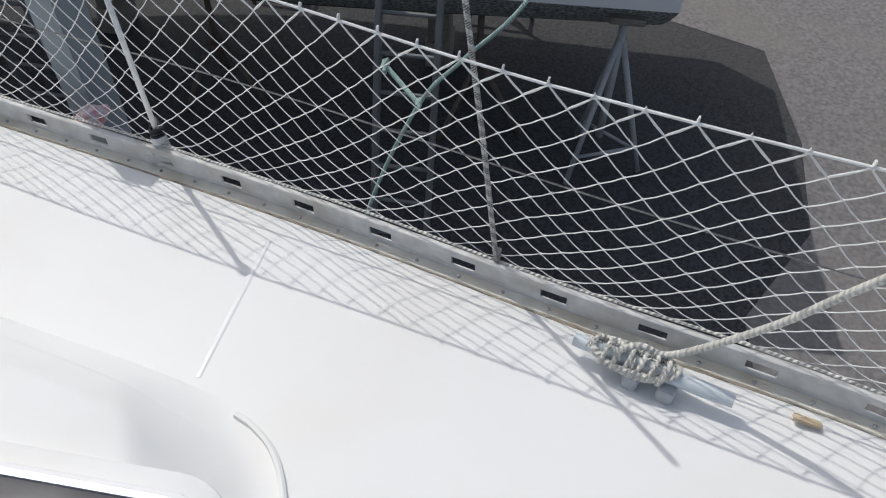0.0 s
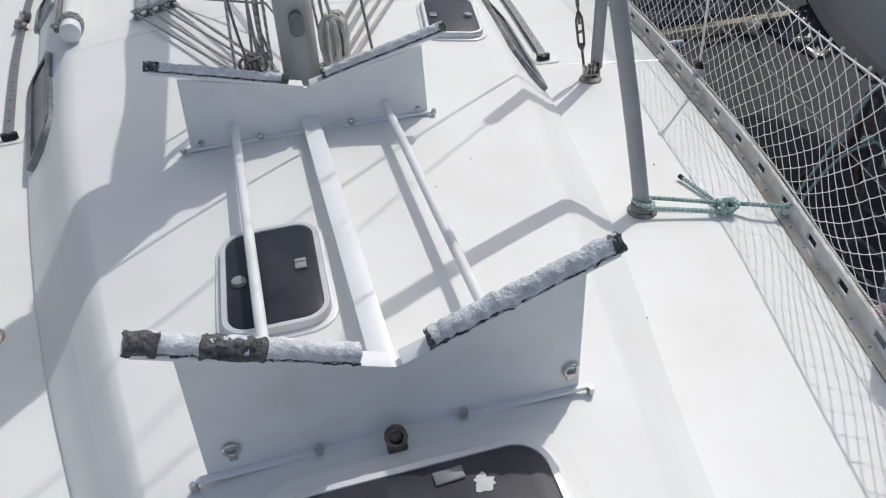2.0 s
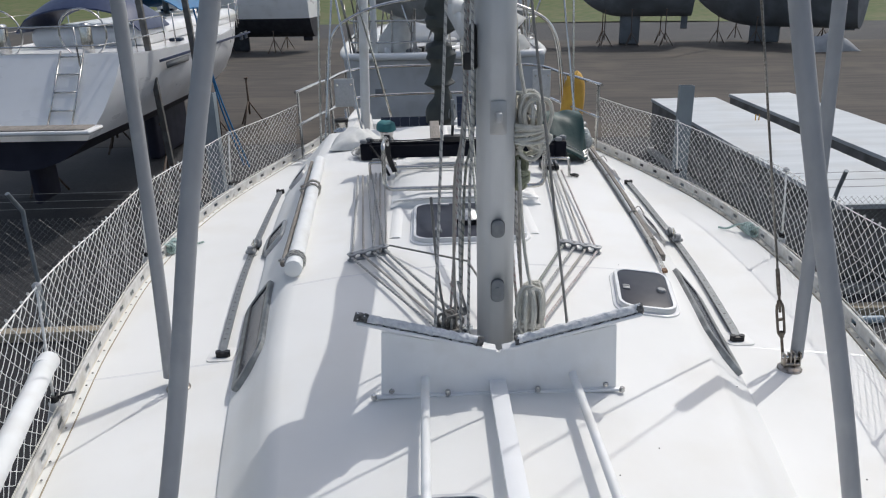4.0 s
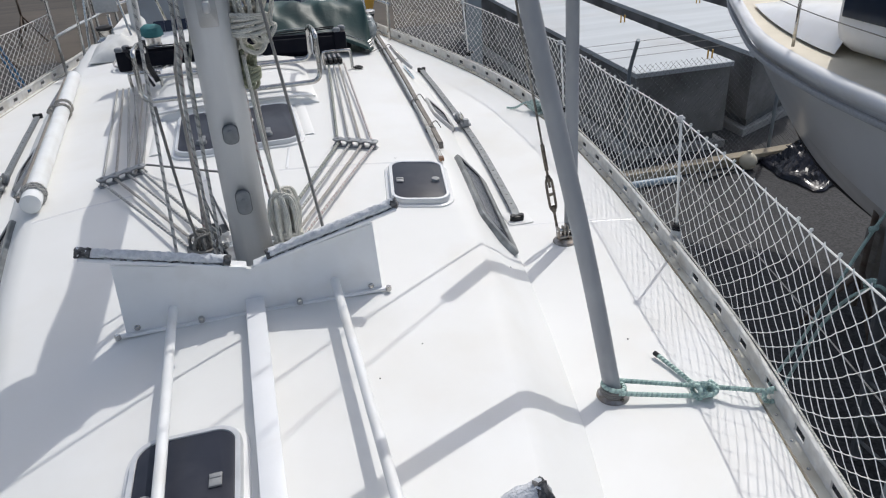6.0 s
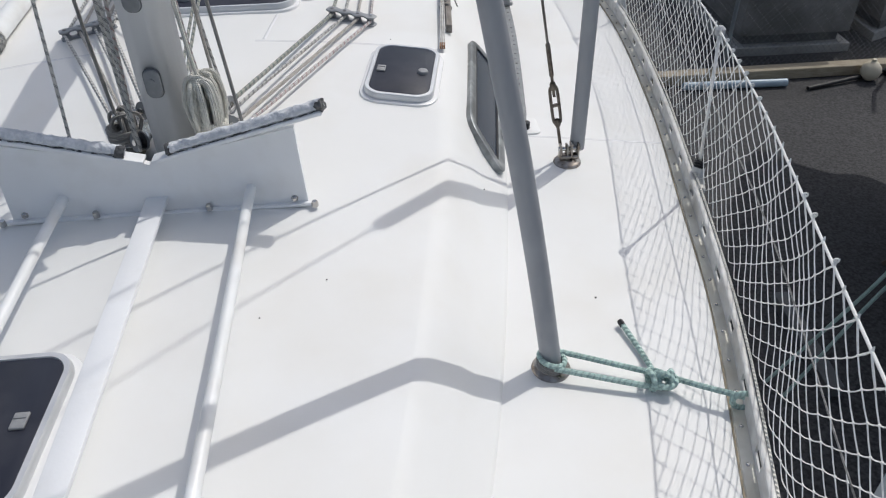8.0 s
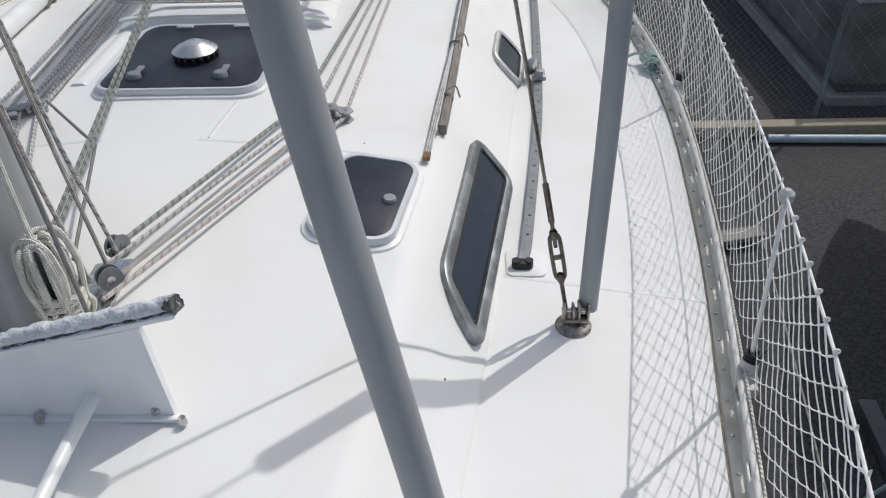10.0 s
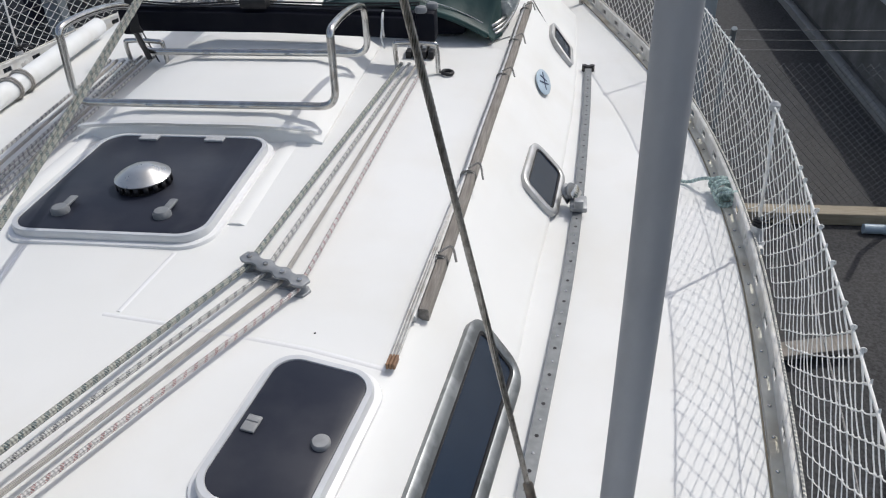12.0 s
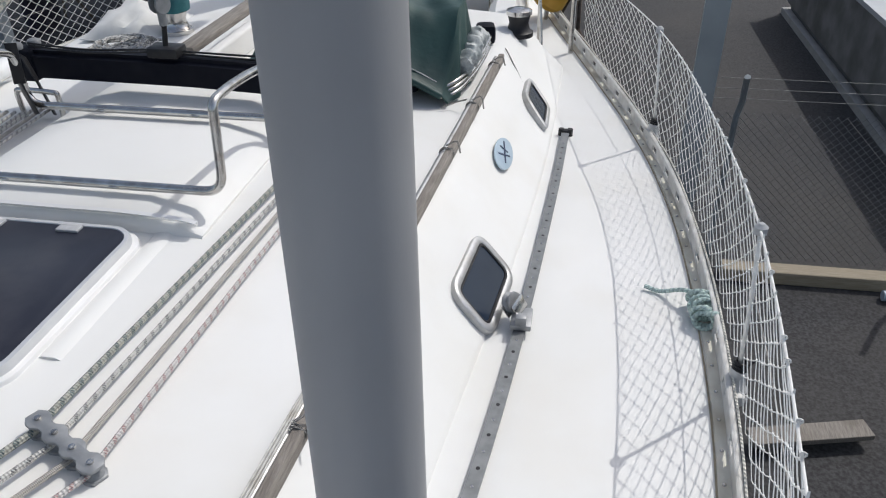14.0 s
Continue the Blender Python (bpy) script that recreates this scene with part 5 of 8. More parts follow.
def mast_blocks():
    zb = deck_z(0, 0.3)
    for s in (1, -1):
        root = thing("mast_base_block", (s * 0.098, 0.33, zb), label="turning blocks shackled at the mast foot", category="block", group="mast foot blocks")
        for k, (x, y, z, tilt) in enumerate(((s * 0.02, 0.10, 0.055, 20), (s * 0.035, 0.0, 0.045, -15), (s * 0.0, -0.08, 0.05, 10))):
            bm = bmesh.new()
            for q in (-1, 1):
                lathe(bm, [(0, q * 0.011), (0.027, q * 0.010), (0.027, q * 0.014), (0, q * 0.014)], 20)
            move(bm, pose(x, y, z, 80, 0, s * 55 + tilt))
            part("cheek", bm, DGREY, root)
            bm = bmesh.new()
            lathe(bm, [(0, -0.009), (0.023, -0.009), (0.018, 0), (0.023, 0.009), (0, 0.009)], 18)
            move(bm, pose(x, y, z, 80, 0, s * 55 + tilt))
            part("sheave", bm, BLACK, root)
            bm = bmesh.new()
            lathe(bm, [(0.0, -0.018), (0.009, -0.018), (0.009, 0.018), (0, 0.018)], 10)
            move(bm, pose(x, y, z, 80, 0, s * 55 + tilt))
            part("pin", bm, STEEL, root)
        bm = bmesh.new()
        plate(bm, rrect(0.09, 0.24, 0.02), -0.002, 0.006, 0.002)
        part("deck_plate", bm, STEEL, root)


mast_blocks()

zb = deck_z(0, 0.25)
fall = [((-0.060, 0.20), (-0.085, 0.20), "black"), ((-0.075, 0.26), (-0.105, 0.24), "black"), ((-0.068, 0.31), (-0.12, 0.31), "beige"), ((-0.06, 0.34), (-0.14, 0.36), "red"), ((-0.03, 0.34), (-0.10, 0.40), "teal"), ((0.066, 0.30), (0.10, 0.31), "red"), ((0.062, 0.34), (0.12, 0.36), "beige"), ((0.05, 0.35), (0.13, 0.40), "black")]
for k, (up, lo, kind) in enumerate(fall):
    m_, _ = LABELS[kind]
    line_of("halyard_fall", [(lo[0], lo[1], zb + 0.05), (lo[0] * 0.6 + up[0] * 0.4 - 0.01 * (k % 3), (lo[1] + up[1]) / 2, zb + 0.55), (up[0], up[1], zb + 1.7), (up[0], up[1], 9.0)], 0.0048, m_, "braided halyard hanging down beside the mast", smooth=True)
for s, top, bot in ((-1, (-0.10, 0.16, 2.1), (-0.205, 0.055, 0.255)), (1, (0.04, 0.30, 2.0), (0.245, 0.055, 0.25))):
    line_of("control_line", [bot, ((bot[0] + top[0]) / 2, (bot[1] + top[1]) / 2, (bot[2] + top[2]) / 2), top], 0.0045, RBLACK if s < 0 else RGREY, "thin line led from the mast to the cradle")
for k in range(2):
    line_of("kicker_line", [(-0.010 + 0.016 * k, 0.36, zb + 0.10), (0.003 + 0.014 * k, 1.2, 0.607), (0.024 + 0.012 * k, 2.95, 1.19)], 0.0052, RTEAL, "flecked kicker line rising from the mast foot to the boom")
bm = bmesh.new()
for q in (-1, 1):
    bx(bm, (0.005, 0.035, 0.13), (q * 0.014, 0, 0), bevel=0.002)
bx(bm, (0.02, 0.028, 0.03), (0, 0, -0.05), bevel=0.004)
move(bm, pose(-0.10, 0.50, zb + 0.085, -20, -10, 15))
solo("vang_block", bm, DGREY, label="grey fiddle block on the kicker tackle", category="block")


def coil(at, height_, width, loops, r, material, label, seed):
    """A hank of rope: long loops with turns round their upper third."""
    rnd = random.Random(seed)
    root = thing("rope_coil", at, label=label, category="rope coil", group="rope coils")
    for k in range(loops):
        bm = bmesh.new()
        w = width * (0.35 + 0.65 * rnd.random()) * (1 if k % 2 else -1)
        h = height_ * (0.8 + 0.25 * rnd.random())
        dx, dy = width * 0.35 * (rnd.random() - 0.5), width * 0.6 * (rnd.random() - 0.5)
        up, dn = height_ * (0.90 + 0.10 * rnd.random()), height_ - h * 0.98
        tube(bm, smoothline([(dx - w * 0.30, dy, height_ * 0.42), (dx - w * 0.44, dy, height_ * 0.70), (dx - w * 0.30, dy, up * 0.96), (dx, dy + 0.004, up), (dx + w * 0.30, dy, up * 0.96), (dx + w * 0.44, dy, height_ * 0.70), (dx + w * 0.30, dy, height_ * 0.42), (dx + w * 0.42, dy, dn + height_ * 0.16), (dx + w * 0.05, dy + 0.01, max(dn, r)), (dx - w * 0.42, dy, dn + height_ * 0.16), (dx - w * 0.30, dy, height_ * 0.42)], 4), r, 7)
        move(bm, Matrix.Rotation(2.4 * k + 0.5 * rnd.random(), 4, "Z") if k % 3 else Matrix.Rotation(0.4 * (rnd.random() - 0.5), 4, "Z"))
        part("loop", bm, material, root)
    bm = bmesh.new()
    turns = []
    for k in range(5):
        turns += [Vector((width * 0.41 * math.cos(a), width * 0.41 * math.sin(a), height_ * (0.34 + 0.045 * k) + 0.008 * math.sin(a + k))) for a in np.linspace(0, 2 * math.pi, 17)[:-1]]
    tube(bm, turns, r, 7)
    part("wrapping", bm, material, root)
    bm = bmesh.new()
    tube(bm, smoothline([(0.0, 0, height_ * 0.6), (0.01, -0.02, height_ * 0.9), (-0.01, 0.0, height_ * 1.05), (-0.03, 0.03, height_ + 0.16), (-0.045, 0.05, height_ + 0.40)], 6), r * 0.9, 7)
    part("tail", bm, material, root)
    return root


ROLIVE = rope_mat("faded olive rope", (0.36, 0.38, 0.25), None, pitch=0.007, twist=-1, strands=4)
RCREAM = rope_mat("cream braided rope", (0.70, 0.68, 0.60), None, pitch=0.007, twist=-1, strands=4)
coil((0.125, 0.17, zb + 0.005), 0.27, 0.092, 20, 0.0064, RCREAM, "cream braided rope hank tied at the mast foot", 3)
coil((0.105, 0.24, zb + 0.67), 0.21, 0.14, 8, 0.0068, RCREAM, "cream rope coil hanging on the mast", 5)
coil((0.090, 0.27, zb + 0.555), 0.14, 0.07, 5, 0.006, ROLIVE, "faded olive rope coil hanging on the mast", 9)
coil((-0.150, 0.30, zb + 0.005), 0.12, 0.10, 6, 0.0055, RGREY, "grey cord hank at the mast foot", 13)


RPALE = rope_mat("faded pale green rope", (0.46, 0.60, 0.56), None, pitch=0.014, twist=1, strands=1)


# ---- green lashings at the shroud feet and rail ----
def tangle(c, r, n, seed):
    rnd = random.Random(seed)
    pts = []
    for k in range(n):
        a = 2.4 * k
        pts.append(Vector(c) + Vector((r * math.cos(a) * (0.5 + 0.5 * rnd.random()), r * math.sin(a * 1.3) * (0.5 + 0.5 * rnd.random()), r * 0.55 * (rnd.random() - 0.2))))
    return smoothline(pts, 5)


for s in (1, -1):
    root = thing("green_lashing", (s * 1.0, -0.48, deck_z(s * 1.0, -0.48)), label="pale green rope lashing from the shroud foot to the toe rail", category="rope lashing", group="green lashings")
    x0, y0, z0 = 0.929 if s > 0 else -0.945, -0.44, deck_z(s * 0.945, -0.44)
    kx, ky = s * 1.165, -0.52
    end = rail_pt(-0.60, s, -0.01, 0.03)
    bm = bmesh.new()
    tube(bm, ring_of((x0, y0, z0 + 0.036), 0.031, (0.22 * s, 0.1, 1), 16), 0.0066, 8, closed=True)
    part_z = Vector((0, 0, 0.012))
    tube(bm, smoothline([(x0, y0 + 0.031, z0 + 0.034), (kx, ky + 0.016, deck_z(kx, ky) + 0.026), end.lerp(Vector((kx, ky, end.z)), 0.5) + part_z, end + part_z], 6), 0.0068, 8)
    tube(bm, smoothline([(x0, y0 - 0.031, z0 + 0.032), (kx - s * 0.02, ky - 0.016, deck_z(kx, ky) + 0.022), (kx + s * 0.02, ky - 0.012, deck_z(kx, ky) + 0.026)], 6), 0.0068, 8)
    kz = deck_z(kx, ky) + 0.026
    for dx, dy, dz, r_, ax in ((-0.022, 0.0, 0.0, 0.022, (1, 0.15, 0.1)), (0.022, -0.002, 0.0, 0.021, (1, -0.2, 0)), (-0.008, 0.012, 0.010, 0.020, (0.3, 0.5, 1)), (0.010, -0.014, 0.010, 0.019, (-0.3, -0.4, 1)), (0.004, 0.0, 0.012, 0.017, (0.5, 1, 0.5))):
        tube(bm, ring_of((kx + s * dx, ky + dy, kz + dz), r_, ax, 14, 0.15), 0.0068, 8, closed=True)
    tube(bm, smoothline([(kx, ky, deck_z(kx, ky) + 0.016), (kx - s * 0.01, ky + 0.10, deck_z(kx, ky) + 0.010), (kx - s * 0.03, ky + 0.20, deck_z(kx, ky) + 0.012)], 6), 0.0068, 8)
    tube(bm, ring_of(end + Vector((0, 0, 0.0)), 0.024, (0.2, 1, 0)), 0.0068, 8, closed=True)
    wpart("rope", bm, RGREEN, root)
    bm = bmesh.new()
    tube(bm, [(kx - s * 0.030, ky + 0.195, deck_z(kx, ky) + 0.012), (kx - s * 0.033, ky + 0.212, deck_z(kx, ky) + 0.012)], 0.0078, 8)
    wpart("melted_end", bm, BLACK, root)
    bm = bmesh.new()
    for q in range(4):
        tube(bm, ring_of((x0, y0, z0 + 0.008 + 0.0072 * q), 0.031 + 0.002 * (q % 2), (0.06 * math.sin(2 * q), 0.05, 1), 16), 0.0042, 8, closed=True)
    wpart("seizing", bm, RGREY, root, "thin grey cord turns round the pipe foot")
    root = thing("green_lashing", (s * 1.66, 2.2, deck_z(s * 1.66, 2.2)), label="pale green rope end knotted at the toe rail", category="rope lashing", group="green lashings")
    p = rail_pt(2.11, s, -0.028, 0.036)
    bm = bmesh.new()
    for k in range(9):
        a_ = k * 1.1
        tube(bm, ring_of(p + Vector((0, 0.052 - 0.013 * k, 0.004 * math.sin(a_ * 2))), 0.029 + 0.004 * math.cos(a_ * 1.7), (0.35 * math.sin(a_), 1, 0.3 * math.cos(a_)), 12, 0.1), 0.0062, 7, closed=True)
    tube(bm, smoothline([p + Vector((0, 0.04, 0.02)), p + Vector((-s * 0.05, 0.07, 0.008)), p + Vector((-s * 0.10, 0.10, -0.024)), p + Vector((-s * 0.145, 0.115, -0.020))], 6), 0.0065, 8)
    tube(bm, smoothline([p + Vector((0, -0.05, 0.02)), p + Vector((s * 0.03, -0.06, 0.03)), p + Vector((s * 0.045, -0.03, -0.01))], 5), 0.0065, 8)
    wpart("rope", bm, RPALE, root)

# the mooring line and its cleat at the bow
root = thing("bow_cleat", (0.64, -2.50, deck_z(0.64, -2.50)), label="deck cleat in pale blue hose bound with frayed white mooring rope", category="cleat")
ca, cb = Vector((0.700, -2.37, deck_z(0.70, -2.37) + 0.042)), Vector((0.592, -2.655, deck_z(0.59, -2.655) + 0.042))
for f_ in (0.40, 0.62):
    bm = bmesh.new()
    bx(bm, (0.05, 0.034, 0.04), ca.lerp(cb, f_) + Vector((-0.012, 0, -0.026)), Matrix.Rotation(-0.36, 3, "Z"), bevel=0.010)
    wpart("foot", bm, LGREY, root)
bm = bmesh.new()
tube(bm, between(ca, cb, 6), [0.013, 0.015, 0.015, 0.015, 0.015, 0.015, 0.013], 14)
wpart("hose", bm, HOSE, root, "pale blue plastic hose over the horns")
along_c = (cb - ca).normalized()
side_c = along_c.cross(Vector((0, 0, 1)))
for k in range(11):
    bm = bmesh.new()
    wide, f0, f1 = 0.017 + 0.0016 * k, 0.10 + 0.012 * (k % 4), 0.66 - 0.014 * (k % 5)
    lift = 0.006 + 0.0038 * (k // 2)
    pts = []
    for j in range(15):
        a_ = 2 * math.pi * j / 14 + 0.35 * k
        skew_ = 0.10 * math.sin(a_ + k)
        pts.append(ca.lerp(cb, (f0 + f1) / 2 + (f1 - f0) / 2 * math.cos(a_)) + side_c * (wide * math.sin(a_) * (1 + skew_)) + Vector((0, 0, lift - 0.020 * abs(math.sin(a_)) + 0.003 * math.sin(3 * a_ + k))))
    tube(bm, smoothline(pts, 3), 0.0046, 8)
    wpart("rope_turn", bm, RWHITE if k % 3 else RBLACK, root)
for k in range(6):
    bm = bmesh.new()
    c = ca.lerp(cb, 0.20 + 0.075 * k)
    tube(bm, [c + along_c * 0.006 * math.sin(a_) + side_c * 0.027 * math.cos(a_) + Vector((0, 0, 0.004 + 0.023 * math.sin(a_))) for a_ in np.linspace(0, 2 * math.pi, 17)[:-1]], 0.0046, 8, closed=True)
    wpart("rope_turn", bm, RWHITE, root)
rnd = random.Random(4)
for k in range(8):
    bm = bmesh.new()
    p = ca.lerp(cb, 0.14 + 0.5 * rnd.random()) + Vector((0, 0, 0.020))
    d = Vector((rnd.random() - 0.7, rnd.random() - 0.3, 0.5 * rnd.random() - 0.1)).normalized() * 0.04
    tube(bm, smoothline([p, p + d * 0.6 + Vector((0, 0, 0.012)), p + d + Vector((0, 0, -0.012))], 4), 0.0016, 5)
    wpart("frayed_yarn", bm, RWHITE, root)
bm = bmesh.new()
tube(bm, smoothline([ca.lerp(cb, 0.30) + Vector((0.0, 0, 0.025)), ca.lerp(cb, 0.42) + Vector((0.02, 0, 0.030)), (0.66, -2.545, 0.175), (0.62, -2.66, 0.34), (0.575, -2.735, 0.52), (0.50, -2.86, 0.80), (0.30, -3.2, 1.55)], 8), 0.0070, 10)
wpart("mooring_line", bm, RWHITE, root, "white three strand line led forward over the rail")
line_of("net_tie", [rail_pt(-2.20, 1, 0.022, 0.05), rail_pt(-2.15, 1, 0.035, 0.35), rail_pt(-2.04, 1, 0.055, 0.95)], 0.0056, RFLECK, "flecked rope tied from the toe rail up to the lifeline")
bm = bmesh.new()
tube(bm, tangle(rail_pt(-2.20, 1, 0.02, 0.075), 0.022, 9, 8), 0.007, 7)
solo("net_tie_knot", bm, RGREY, label="grey knot of the tie at the toe rail", category="knot")
bm = bmesh.new()
bx(bm, (0.016, 0.052, 0.012), (0.585, -2.79, deck_z(0.585, -2.79) + 0.012), Matrix.Rotation(-0.30, 3, "Z"), bevel=0.007)
solo("wooden_chock", bm, WOODPALE, label="small pale wooden block by the toe rail", category="block")


# ---- stainless frame, traveller and canvas behind the hatch ----
def steel_loop(y_low, y_top, half, z_low, z_top, r=0.0125):
    rr = 0.055
    pts = []
    for (x, y, z) in ((-half, y_top, z_top), (-half, y_low, z_low), (half, y_low, z_low), (half, y_top, z_top)):
        pts.append(Vector((x, y, z)))
    out = [pts[0]]
    for a, b, c in zip(pts, pts[1:], pts[2:]):
        q0, q1 = b + (a - b).normalized() * rr, b + (c - b).normalized() * rr
        for t in np.linspace(0, 1, 7):
            out.append(q0 * (1 - t) ** 2 + b * 2 * t * (1 - t) + q1 * t * t)
    return out + [pts[-1]]


def granny_frame():
    zt = deck_z(0, 1.95) + 0.066
    root = thing("hatch_guard", (0, 2.15, zt), label="polished stainless tube frame over the sliding hatch", category="rail")
    lo, hi = zt + 0.012, 0.585
    a = steel_loop(1.94, 1.96, 0.44, lo, hi)
    bm = bmesh.new()
    right = smoothline([a[-1] + Vector((0, 0.0, -0.03)), a[-1] + Vector((0, 0.03, 0.012)), Vector((0.44, 2.2, hi - 0.0)), Vector((0.44, 2.385, hi - 0.04)), Vector((0.44, 2.42, hi - 0.09))], 5)
    left = [Vector((-p.x, p.y, p.z)) for p in right]
    ring = left[::-1][:-1] + a[1:-1] + right[1:]
    tube(bm, ring, 0.0125, 14)
    part_low = steel_loop(2.42, 2.42, 0.44, lo, hi - 0.09)
    tube(bm, part_low, 0.0125, 14)
    wpart("tubing", bm, STEEL, root)
    for y in (1.94, 2.42):
        for x in (-0.18, 0.14):
            bm = bmesh.new()
            tube(bm, ring_of((x, y - 0.004, lo - 0.004), 0.018, (0, 0.3, 1), w=0.3), 0.0035, 7, closed=True)
            wpart("clip", bm, STEEL, root)
    bm = bmesh.new()
    pts = [Vector((-0.44, 2.42, hi - 0.02)), Vector((-0.435, 2.40, 0.44)), Vector((-0.40, 2.39, lo - 0.02))]
    for a_, b_ in zip(pts, pts[1:]):
        d = b_ - a_
        bx(bm, (0.035, 0.006, d.length), (a_ + b_) / 2, Vector((0, 0, 1)).rotation_difference(d).to_matrix(), bevel=0.001)
    wpart("strap", bm, BLACK, root, "black webbing strap")


granny_frame()


NAVYBLACK = mat("navy black anodised beam", (0.004, 0.005, 0.011), (0.007, 0.008, 0.014), 14, 0.55, spec=0.12, stain=(0.02, 0.02, 0.024), sscale=9, samount=0.2)


def traveller():
    root = thing("mainsheet_traveller", (0.08, 2.56, deck_z(0, 2.56)), label="black mainsheet traveller beam across the coachroof", category="traveller")
    bm = bmesh.new()
    ya, yb = 2.50, 2.56
    sweep(bm, [(-0.58, 2.66, 0.415), (0.04, 2.625, 0.422), (0.62, 2.59, 0.412)], [(-0.030, -0.042), (-0.030, 0.034), (-0.014, 0.040), (-0.014, 0.052), (0.014, 0.052), (0.014, 0.040), (0.030, 0.034), (0.030, -0.042)])
    wpart("beam", bm, NAVYBLACK, root)
    for x, y in ((-0.585, 2.66), (0.635, 2.59)):
        bm = bmesh.new()
        bx(bm, (0.075, 0.085, 0.115), (x, y, 0.415), bevel=0.014)
        wpart("end_fitting", bm, NAVYBLACK, root)
        for q, dy in ((-0.015, -0.03), (0.02, 0.02)):
            bm = bmesh.new()
            lathe(bm, [(0, 0), (0.022, 0), (0.024, 0.010), (0.019, 0.020), (0.008, 0.024), (0, 0.024)], 16, (x + q, y + dy, 0.472))
            wpart("end_sheave", bm, DGREY, root)
    for x in (-0.48, 0.60):
        bm = bmesh.new()
        z = deck_z(x, 2.52)
        tube(bm, smoothline([(x - 0.075, 2.52, z), (x - 0.08, 2.52, 0.355), (x - 0.06, 2.52, 0.37), (x + 0.06, 2.51, 0.37), (x + 0.08, 2.51, 0.355), (x + 0.085, 2.50, z)], 5), 0.009, 10)
        wpart("bracket", bm, STEEL, root)
    bm = bmesh.new()
    bx(bm, (0.11, 0.075, 0.035), (-0.04, 2.63, 0.49), bevel=0.008)
    tube(bm, [(-0.04, 2.63, 0.50), (-0.035, 2.64, 0.57)], 0.009, 8)
    wpart("car", bm, BLACK, root)
    bm = bmesh.new()
    for q in (-1, 1):
        lathe(bm, [(0, 0.012 * q), (0.032, 0.012 * q), (0.030, 0.018 * q), (0, 0.018 * q)], 18, m=pose(-0.035, 2.64, 0.64, 90, 0, 70))
    bx(bm, (0.02, 0.03, 0.16), (-0.035, 2.64, 0.65), bevel=0.006)
    wpart("sheet_block", bm, DGREY, root)
    for x0, x1, dz in ((-0.56, -0.10, 0.0), (-0.56, -0.10, 0.008), (0.02, 0.61, 0.0), (0.02, 0.61, 0.009)):
        bm = bmesh.new()
        tube(bm, smoothline([(x0, 2.645 - 0.02 * (x0 > 0), 0.482 + dz), ((x0 + x1) / 2, 2.615 + dz, 0.476 + dz), (x1, 2.62 - 0.02 * (x1 > 0), 0.486 + dz)], 4), 0.004, 6)
        wpart("control_line", bm, BLACK, root)
    bm = bmesh.new()
    tube(bm, ring_of((0.47, 2.60, 0.415), 0.050, (1, 0, 0), w=0.1), 0.005, 6, closed=True)
    tube(bm, smoothline([(0.47, 2.55, 0.42), (0.465, 2.545, 0.38), (0.475, 2.54, 0.34)], 4), 0.004, 6)
    wpart("cord_tie", bm, NETW, root)
    bm = bmesh.new()
    for p_, q_ in (((-0.56, 2.60, 0.46), (-0.50, 2.555, 0.40)), ((-0.50, 2.555, 0.40), (-0.44, 2.52, 0.285))):
        p_, q_ = Vector(p_), Vector(q_)
        bx(bm, (0.034, 0.005, (q_ - p_).length), (p_ + q_) / 2, Vector((0, 0, 1)).rotation_difference(q_ - p_).to_matrix(), bevel=0.001)
    wpart("strap", bm, BLACK, root, "black webbing strap")


traveller()


def clutches():
    root = thing("rope_clutch", (0.60, 2.58, deck_z(0.6, 2.58)), label="dark rope clutches on the coachroof behind the bracket", category="rope clutch")
    for k in range(4):
        bm = bmesh.new()
        bx(bm, (0.024, 0.11, 0.032), (0.545 + 0.030 * k, 2.70, deck_z(0.6, 2.70) + 0.016), bevel=0.006)
        wpart("clutch", bm, BLACK, root)
        bm = bmesh.new()
        bx(bm, (0.016, 0.07, 0.012), (0.545 + 0.030 * k, 2.71, deck_z(0.6, 2.70) + 0.036), Matrix.Rotation(0.1, 3, "X"), bevel=0.003)
        wpart("lever", bm, DGREY, root)
    bm = bmesh.new()
    tube(bm, ring_of((0.72, 2.50, deck_z(0.72, 2.5) + 0.010), 0.020, (0.1, 0, 1)), 0.007, 8, closed=True)
    wpart("pad_eye", bm, BLACK, root)


clutches()


